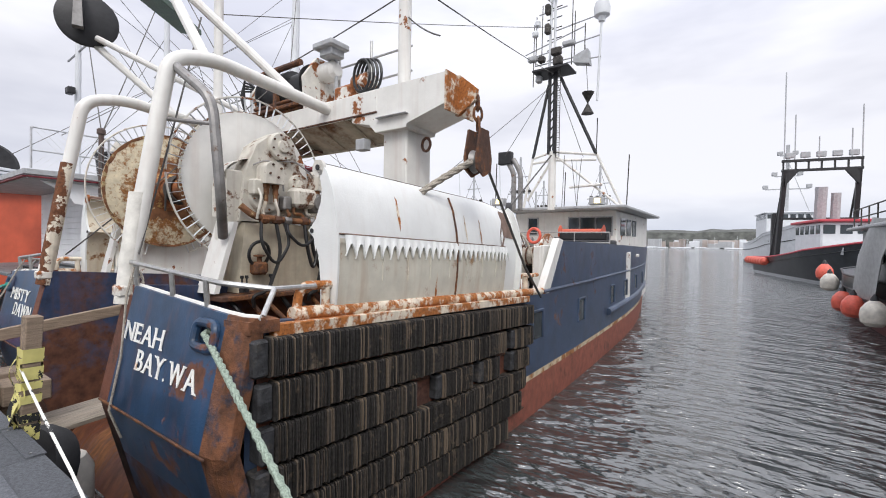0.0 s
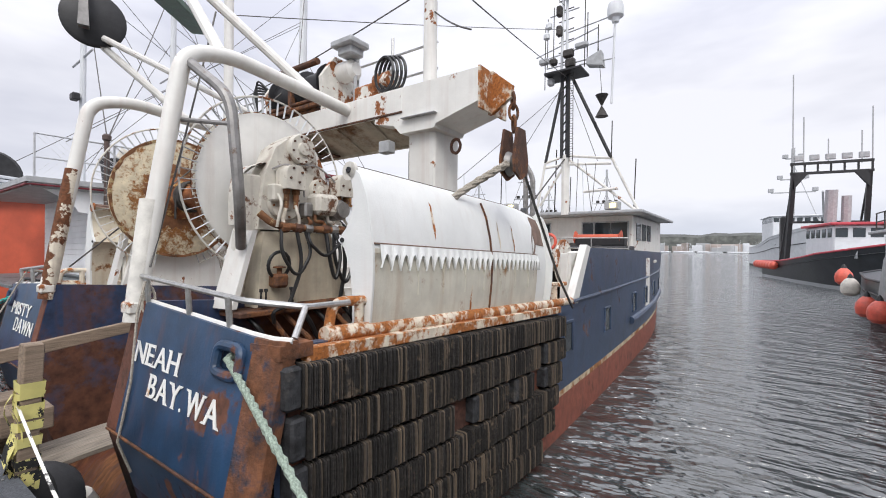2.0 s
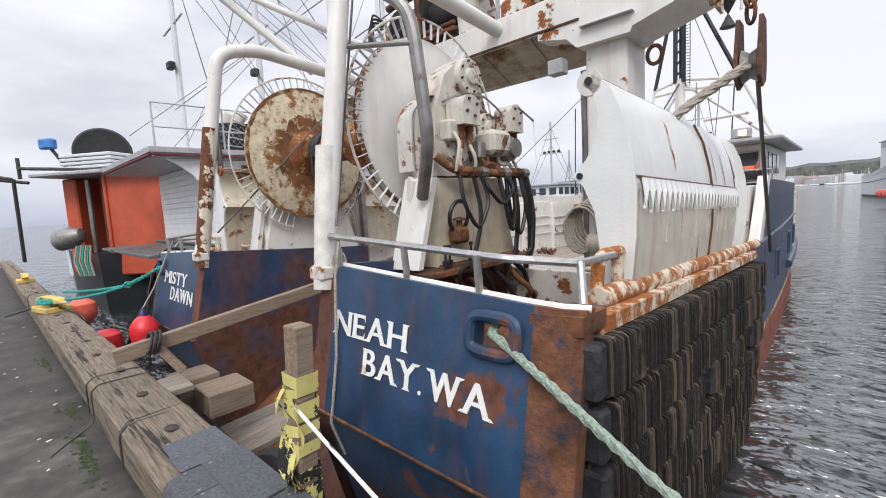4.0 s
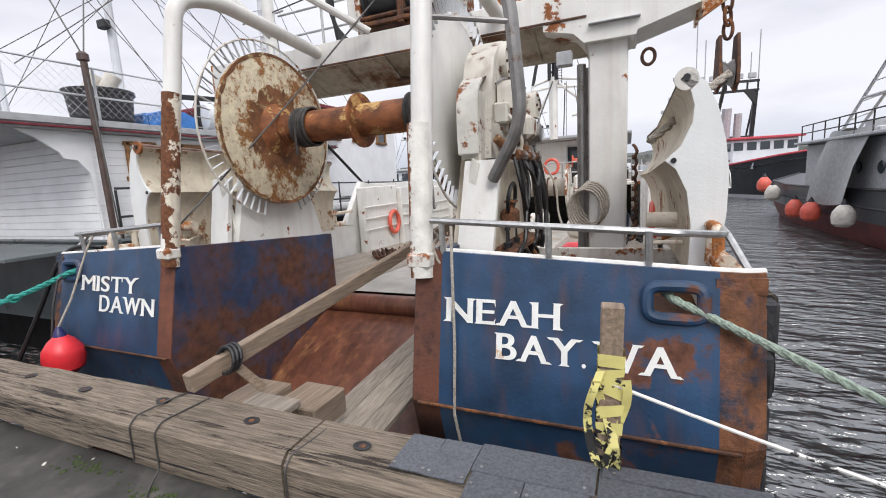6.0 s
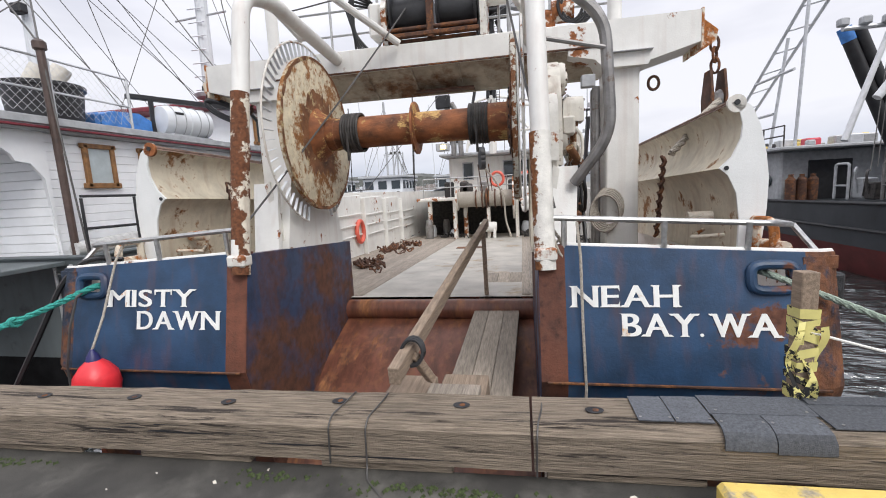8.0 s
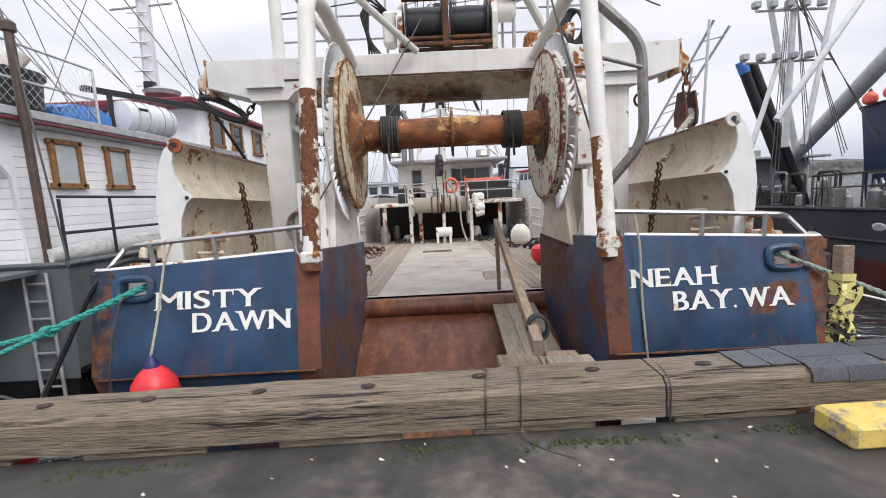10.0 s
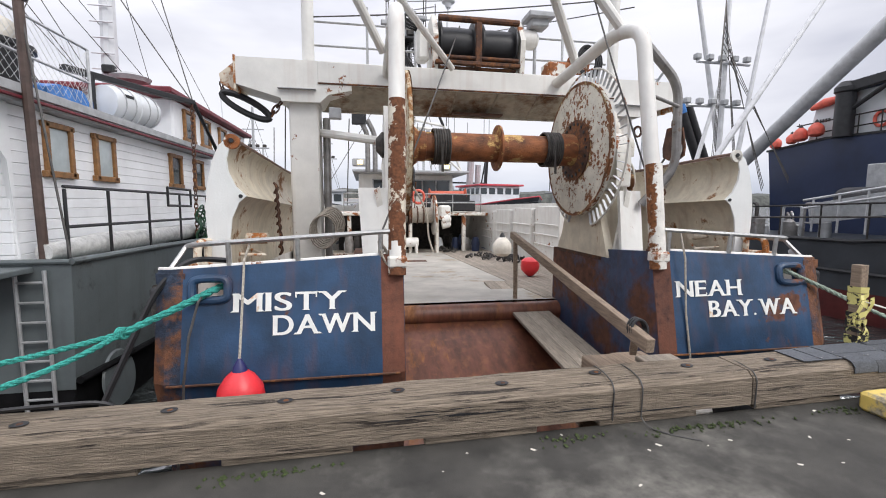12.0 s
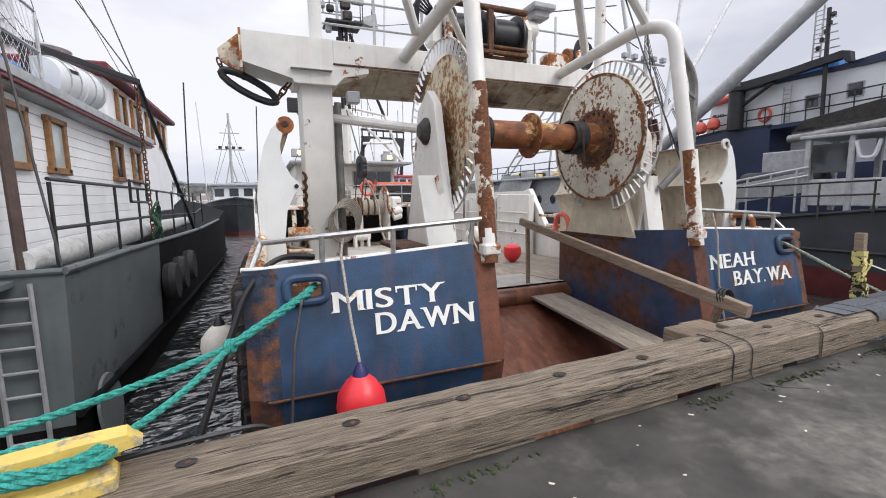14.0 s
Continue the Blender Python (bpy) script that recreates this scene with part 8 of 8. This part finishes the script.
for y in (7.05, 7.32):
    g = Mesh()
    g.pipe([(NX + 0.1, y, 4.15), (NX + 0.1, y, 5.62)], 0.025, 6)
    g.done("ladder_rail", FARGREY, nv)
for k in range(8):
    g = Mesh()
    g.pipe([(NX + 0.1, 7.05, 4.3 + 0.17 * k), (NX + 0.1, 7.32, 4.3 + 0.17 * k)], 0.018, 6)
    g.done("ladder_rung", FARGREY, nv)
g = Mesh()
g.box((NX + 0.9, 6.5, 6.12), (1.2, 1.5, 0.42), 0.1)
g.done("tarped_gear", BLUETARP, nv, "gear under a blue tarp")
for y, z, r in ((10.55, 4.42, 0.26), (9.95, 4.52, 0.26), (11.6, 4.22, 0.22), (10.9, 4.30, 0.2)):
    buoy("mooring_buoy", (NX - 0.15, y, z + 0.1), r, r * 2.1, ORANGEBUOY, "orange-red buoy on the navy ship's rail", cap=BLACK)
g = Mesh()
g.pipe([(NX + 0.1, 10.4, 5.50), (NX + 0.1, 9.9, 5.62), (NX + 0.1, 9.4, 5.66)], [0.10, 0.17, 0.12], 12)
tagged(g.done("rescue_raft", ORANGEBUOY), "orange-red inflatable lashed on the white superstructure", "raft")
g = Mesh()
g.pipe([(NX + 0.2, 8.03 + 0.22 * math.cos(a), 4.70 + 0.25 * math.sin(a)) for a in (i * math.pi / 12 for i in range(25))], 0.055, 8, caps=False)
tagged(g.done("life_ring", ORANGEBUOY), "orange life ring on the white superstructure", "life ring")
for k in range(5):
    g = Mesh()
    g.box((NX + 0.24, 10.25 - 0.11 * k, 4.98), (0.03, 0.06, 0.13), 0.005)
    g.done("marking_bar", BLACK, nv)
for y, x, z0, z1, mt in ((5.9, NX - 0.05, 4.3, 8.0, BLACK), (3.9, NX + 1.5, 7.0, 10.5, FARGREY)):
    g = Mesh()
    g.pipe([(x, y, z0), (x, y + 0.05, z1)], 0.07, 8)
    ms = g.done("signal_mast", mt, nv, "slim signal mast")
    for k in range(5):
        g = Mesh()
        g.pipe([(x, y - 0.35 + 0.04 * k, z1 - 1.4 + 0.26 * k), (x, y + 0.4 - 0.05 * k, z1 - 1.38 + 0.26 * k)], 0.025, 6)
        g.done("yard", FARGREY, ms)
        g = Mesh()
        g.box((x, y + 0.3 - 0.1 * k, z1 - 1.30 + 0.26 * k), (0.14, 0.12, 0.16), 0.03)
        g.done("lamp", DARK, ms)
lm = plate("lattice_foot", [(6.6, 6.2), (6.6, 6.3), (6.2, 6.3), (6.2, 6.2)], 0.4, FARGREY, x=NX + 0.3)
for y in (6.3, 6.55):
    g = Mesh()
    g.pipe([(NX + 0.3, y, 6.2), (NX + 0.3, y - 0.02, 8.3)], 0.03, 6)
    g.done("lattice_leg", FARGREY, lm)
for k in range(12):
    g = Mesh()
    g.pipe([(NX + 0.3, 6.3, 6.35 + 0.16 * k), (NX + 0.3, 6.55, 6.35 + 0.16 * k)], 0.018, 6)
    g.done("lattice_rung", FARGREY, lm)
# big booms and A-frame mast between the boats
TB = Vector((1.3, -1.0, 0))
BOOMGREY = mat("boom_grey_paint", (0.64, 0.65, 0.66), 0.5, var=0.12, scale=4, streak=0.1)
e = thing("trolling_booms", "long white outrigger booms raised from a nearby boat", "booms")
for p, q, r in (((13.16, 15.5, 1.9), (8.74, 0.92, 9.0), 0.27), ((7.7, 8.7, 3.2), (12.3, 8.8, 9.6), 0.09), ((9.4, 10.5, 2.6), (9.9, 11.0, 9.5), 0.10), ((10.3, 11.2, 2.6), (8.7, 11.2, 9.5), 0.10), ((8.2, 10.4, 2.4), (9.6, 10.8, 6.2), 0.08), ((9.4, 9.8, 2.6), (10.8, 10.2, 9.3), 0.08)):
    g = Mesh()
    g.pipe([Vector(p) + TB, Vector(q) + TB], [r, r * 0.7], 14)
    g.done("boom", BOOMGREY, e)
for z, w in ((5.2, 1.5), (6.7, 1.2)):
    g = Mesh()
    g.pipe([Vector((9.6 - w, 10.6, z)) + TB, Vector((9.6 + w, 10.9, z + 0.1)) + TB], 0.06, 8)
    g.done("crosstree", ALU, e)
    for k in range(5):
        b = Mesh()
        b.box((10.9 - w + 0.5 * k, 9.6, z + 0.16), (0.22, 0.2, 0.2), 0.03)
        b.done("lamp", FARGREY, e)
for k in range(12):
    b = Mesh()
    b.pipe([(10.8, 9.7, 9.4 - 0.2 * k), (9.6 + 0.35 * k, 8.6 + 0.3 * (k % 3), 1.6 + 0.1 * k)], 0.012, 5)
    b.done("stay", WIRE, e)
for x, m_ in ((10.95, BLACK), (10.6, BLUETARP)):
    g = Mesh()
    foot, head = Vector((x + 2.2, 11.5, 0.66)), Vector((x, 11.5, 5.7))
    g.pipe([foot, head], 0.17, 12)
    lp = thing("leaning_pipe", "black pipe leaning up from the dark boat's deck", "pipe", "leaning pipes")
    g.done("tube", BLACK, lp)
    if m_ is BLUETARP:
        g = Mesh()
        g.pipe([head.lerp(foot, 0.07), head + (head - foot) * 0.005], 0.18, 12)
        g.done("cap", BLUETARP, lp, "blue cap")

# ---- boats across the fairway ----


def far_boat(name, label, x0, y0, heading, length, beam, hull_m, bottom_m, house_m, roof_m, sheer, house, trim=None, stripe=None):
    e = thing(name, label, "fishing boat")
    def sec(t):
        w = beam / 2 * min(1, 2.2 * (1 - t) ** 0.6 if t > 0.45 else 0.9 + 0.22 * t)
        return w, sheer[0] + (sheer[1] - sheer[0]) * t ** 2.2
    ts = [0, 0.15, 0.3, 0.45, 0.6, 0.72, 0.84, 0.93, 1.0]
    top, bot = [], []
    for t in ts:
        w, z = sec(t)
        y = t * length
        top.append([(-w, y + 0.06 * length * (t ** 4), z), (-w * (1 - 0.35 * t), y, 0.35), (w * (1 - 0.35 * t), y, 0.35), (w, y + 0.06 * length * (t ** 4), z)])
        bot.append([(-w * (1 - 0.35 * t), y, 0.35), (-w * (0.9 - 0.5 * t), y * 0.985, -1.0), (w * (0.9 - 0.5 * t), y * 0.985, -1.0), (w * (1 - 0.35 * t), y, 0.35)])
    Mesh().loft([[r[0], r[1]] for r in top]).loft([[r[2], r[3]] for r in top]).add(top[0], [(0, 1, 2, 3)]).done("hull", hull_m, e)
    Mesh().loft([[r[0], r[1]] for r in bot]).loft([[r[2], r[3]] for r in bot]).add(bot[0], [(0, 1, 2, 3)]).done("hull_bottom", bottom_m, e)
    g = Mesh()
    g.loft([[(r[0][0], r[0][1], r[0][2] - 0.5), (r[3][0], r[3][1], r[3][2] - 0.5)] for r in top])
    g.done("deck", FARGREY, e)
    g = Mesh()
    for k in (0, 3):
        g.pipe([r[k] for r in top], 0.09, 6)
    g.done("gunwale", trim or hull_m, e)
    if stripe:
        g = Mesh()
        for k, s_ in ((0, -1), (3, 1)):
            g.pipe([tuple(np.array(r[k]) * 0.62 + np.array(r[1 if k == 0 else 2]) * 0.38 + np.array((s_ * 0.03, 0, 0))) for r in top], 0.07, 6)
        g.done("hull_stripe", stripe, e)
    hy0, hy1, hw, hz0, hz1 = house
    g = Mesh()
    g.box((0, (hy0 + hy1) / 2, (hz0 + hz1) / 2), (hw, hy1 - hy0, hz1 - hz0), 0.12)
    g.done("wheelhouse", house_m, e)
    g = Mesh()
    g.box((0, (hy0 + hy1) / 2, hz1 + 0.1), (hw + 0.6, hy1 - hy0 + 0.9, 0.22), 0.08)
    g.done("house_roof", roof_m, e)
    zc = hz1 - 0.65
    for s_ in (-1, 1):
        n = max(2, int((hy1 - hy0) / 1.25))
        for k in range(n):
            g = Mesh()
            g.box((s_ * (hw / 2 + 0.01), hy0 + (k + 0.5) * (hy1 - hy0) / n, zc), (0.06, 0.8, 0.75), 0.04)
            g.done("window", GLASS, e)
    for yy in (hy0 - 0.01, hy1 + 0.01):
        n = max(3, int(hw / 1.1))
        for k in range(n):
            g = Mesh()
            g.box((-hw / 2 + (k + 0.5) * hw / n, yy, zc), (0.8, 0.06, 0.75), 0.04)
            g.done("window", GLASS, e)
    e.matrix_basis = pose(x0, y0, WATER_Z, 0, 0, heading)
    return e


# black-hulled boat with a red roof, bow towards the viewer
gs = far_boat("black_crab_boat", "black-hulled boat with white wheelhouse and red roof", 11.0, 66.0, 191.0, 26, 8.0, DARKHULL, FARWHITE, FARWHITE, REDROOF, (2.0, 4.0), (12.5, 19.0, 5.6, 1.8, 5.4), trim=REDROOF)
def gantry_bar(name, p, q, w):
    m = Mesh()
    m.bar(p, q, w)
    return m.done(name, BLACK, gs)


for s_ in (-1, 1):
    gantry_bar("gantry_leg", (s_ * 3.2, 8.0, 1.8), (s_ * 3.0, 9.5, 11.2), 0.4)
    gantry_bar("gantry_brace", (s_ * 3.2, 5.5, 1.8), (s_ * 3.0, 9.5, 11.2), 0.16)
    g = Mesh()
    g.prism([(0, 0), (s_ * -1.2, 0), (0, -1.6)], 0.3, pose(s_ * 3.0, 9.65, 11.2, 90, 0, 0))
    g.done("gusset", BLACK, gs)
for z in (11.2, 12.2):
    gantry_bar("gantry_beam", (-3.3, 9.5, z), (3.3, 9.5, z), 0.26)
for k in range(7):
    gantry_bar("gantry_upright", (-3.2 + 1.06 * k, 9.5, 11.2), (-3.2 + 1.06 * k, 9.5, 12.2), 0.15)
gantry_bar("gantry_beam", (-3.1, 8.9, 6.2), (3.1, 8.9, 6.2), 0.22)
gantry_bar("crane_post", (2.6, 4.5, 1.8), (2.6, 4.5, 7.0), 0.6)
gantry_bar("crane_arm", (2.6, 4.5, 7.0), (1.6, 2.5, 4.5), 0.4)
for k in range(5):
    g = Mesh()
    g.box((-2.6 + 1.3 * k, 9.4, 12.8), (0.8, 0.3, 0.6), 0.06)
    g.done("flood_lamp", FARGREY, gs)
for x, z in ((-3.2, 17.5), (3.1, 21.5), (2.2, 17), (-2.4, 15.2), (0.2, 14.6)):
    g = Mesh()
    g.pipe([(x, 9.5, 12), (x, 9.5, z)], 0.06, 5)
    g.done("aerial", FARGREY, gs)
for x, dy, z, r in ((0.5, 0.4, 9.2, 0.5), (-0.7, 0.2, 8.6, 0.4)):
    g = Mesh()
    g.pipe([(x, 11, 5.6), (x, 11 + dy, z)], r, 8)
    g.done("exhaust_pipe", FARGREY, gs)
for s_ in (-1, 1):
    for k, w_ in enumerate((0.55, 0.4, 0.4, 0.4, 0.0, 0.45)):
        if w_:
            g = Mesh()
            g.box((s_ * (3.45 - 0.32 * k * 0.5), 18.6 + 0.85 * k, 2.55 + 0.08 * k), (0.05, w_, 0.6), 0.01)
            g.done("name_bar", FARWHITE, gs)
for k in range(7):
    g = Mesh()
    g.lathe([(0.05, -0.55), (0.42, -0.3), (0.46, 0), (0.42, 0.3), (0.05, 0.55)], pose(4.15, 0.3 + 1.15 * k, 1.6, 90, 0, 0), 12)
    g.done("fender", ORANGEBUOY, gs)
pg = far_boat("white_longliner", "white steel fishing boat with dark hull stripes", 10.5, 122.0, 188.0, 34, 10.0, FARWHITE, DARKHULL, FARWHITE, FARWHITE, (4.0, 7.5), (12, 22, 8.0, 3.0, 9.6), stripe=BLACK)
g = Mesh()
g.bar((0, 17, 9.6), (0, 17, 23), 0.5)
for z, w in ((14.5, 3.4), (17, 2.0), (21, 1.2)):
    g.bar((-w, 17, z), (w, 17, z), 0.22)
    for k in (-1, 1):
        g.box((k * w, 16.8, z + 0.5), (0.9, 0.5, 0.8), 0.1)
g.bar((-3, 24, 6), (-1, 31, 13), 0.3)
g.bar((0, 17, 20), (-3, 24, 6.5), 0.1)
g.done("mast", FARGREY, pg)
for s_ in (-1, 1):
    g = Mesh()
    g.box((s_ * 4.3, 24.0, 4.6), (0.08, 4.2, 0.8), 0.02)
    g.done("name_bar", BLACK, pg)

# ---- far shore ----
random.seed(77)
e = thing("far_shore", "distant low wooded shore and marina across the harbour", "shore", kind="structure")
g = Mesh()
top = []
for k in range(121):
    x = -1500 + 25 * k
    z = 36 + 9 * noise.noise(Vector((x * 0.004, 0.3, 0))) + 5 * noise.noise(Vector((x * 0.03, 2, 0))) + random.uniform(-1.2, 1.2)
    top.append([(x, 905, WATER_Z - 1), (x, 925, max(4, z * 0.8)), (x, 990, max(6, z))])
g.loft(top)
g.done("wooded_hill", SHORE, e, smooth=0)
for k in range(70):
    x = random.uniform(-420, 120)
    w, h = random.uniform(6, 26), random.uniform(5, 15)
    g = Mesh()
    g.box((x, 895 + random.uniform(-6, 6), WATER_Z + 1.5 + h / 2), (w, 9, h), 0.3)
    g.done("building", random.choice((SHOREBUILD, FARGREY, SHOREBUILD, FARWHITE)), e)
for k in range(120):
    x, y = random.uniform(-330, 60), random.uniform(600, 880)
    g = Mesh()
    g.box((x, y, WATER_Z + 0.9), (random.uniform(5, 10), 3.0, 1.8), 0.6)
    g.pipe([(x, y, 0), (x, y, random.uniform(9, 16))], 0.13, 4)
    tagged(g.done("moored_yacht", FARWHITE), "distant white yacht with a bare mast", "yacht", "marina yachts")
e.location = (0, 0, 0)

# boats moored beyond the trawler on the port side
FAR = ((-6.5, 52, 184, "grey_work_boat", "dark grey work boat with low wheelhouse", DARKHULL), (-15, 60, 176, "white_fishing_boat", "white fishing boat with grey roof beyond the piers", FARWHITE),
       (-11.5, 44, 181, "trolling_boat", "white trolling boat with raised poles", FARWHITE), (-20, 50, 178, "trolling_boat", "white trolling boat with raised poles", FARWHITE))
for x0, y0, hd, nm, lb, hm in FAR:
    e = far_boat(nm, lb, x0, y0, hd, 16, 5.4, hm, DARKRED, FARWHITE, FARGREY, (2.0, 3.2), (4, 9, 3.8, 1.4, 4.4))
    for p, q, r in (((0, 7, 4.4), (0, 7, 11.5), 0.11), ((-1.3, 7, 8), (1.3, 7, 8), 0.06), ((-0.9, 7, 9.6), (0.9, 7, 9.6), 0.05), ((0, 3, 1.8), (0, 3, 8.6), 0.09), ((-1.2, 3, 1.8), (0, 3, 7.4), 0.07), ((1.2, 3, 1.8), (0, 3, 7.4), 0.07)):
        g = Mesh()
        g.pipe([p, q], r, 7)
        g.done("mast", FARGREY, e)
    for s_ in (-1, 1):
        g = Mesh()
        g.pipe([(s_ * 2.3, 6, 2.0), (s_ * 2.7, 6.3, 12.5)], 0.06, 6)
        g.done("trolling_pole", FARWHITE if s_ > 0 else DARK, e)
        for z in (11.0, 9.0):
            g = Mesh()
            g.pipe([(0, 7, z), (s_ * 2.2, 7 + 2.5 * s_, 2.4)], 0.02, 5)
            g.done("stay", WIRE, e)
    for k in range(4):
        g = Mesh()
        g.box((-0.9 + 0.6 * k, 6.9, 8.2), (0.32, 0.25, 0.26), 0.05)
        g.done("flood_lamp", DARK, e)
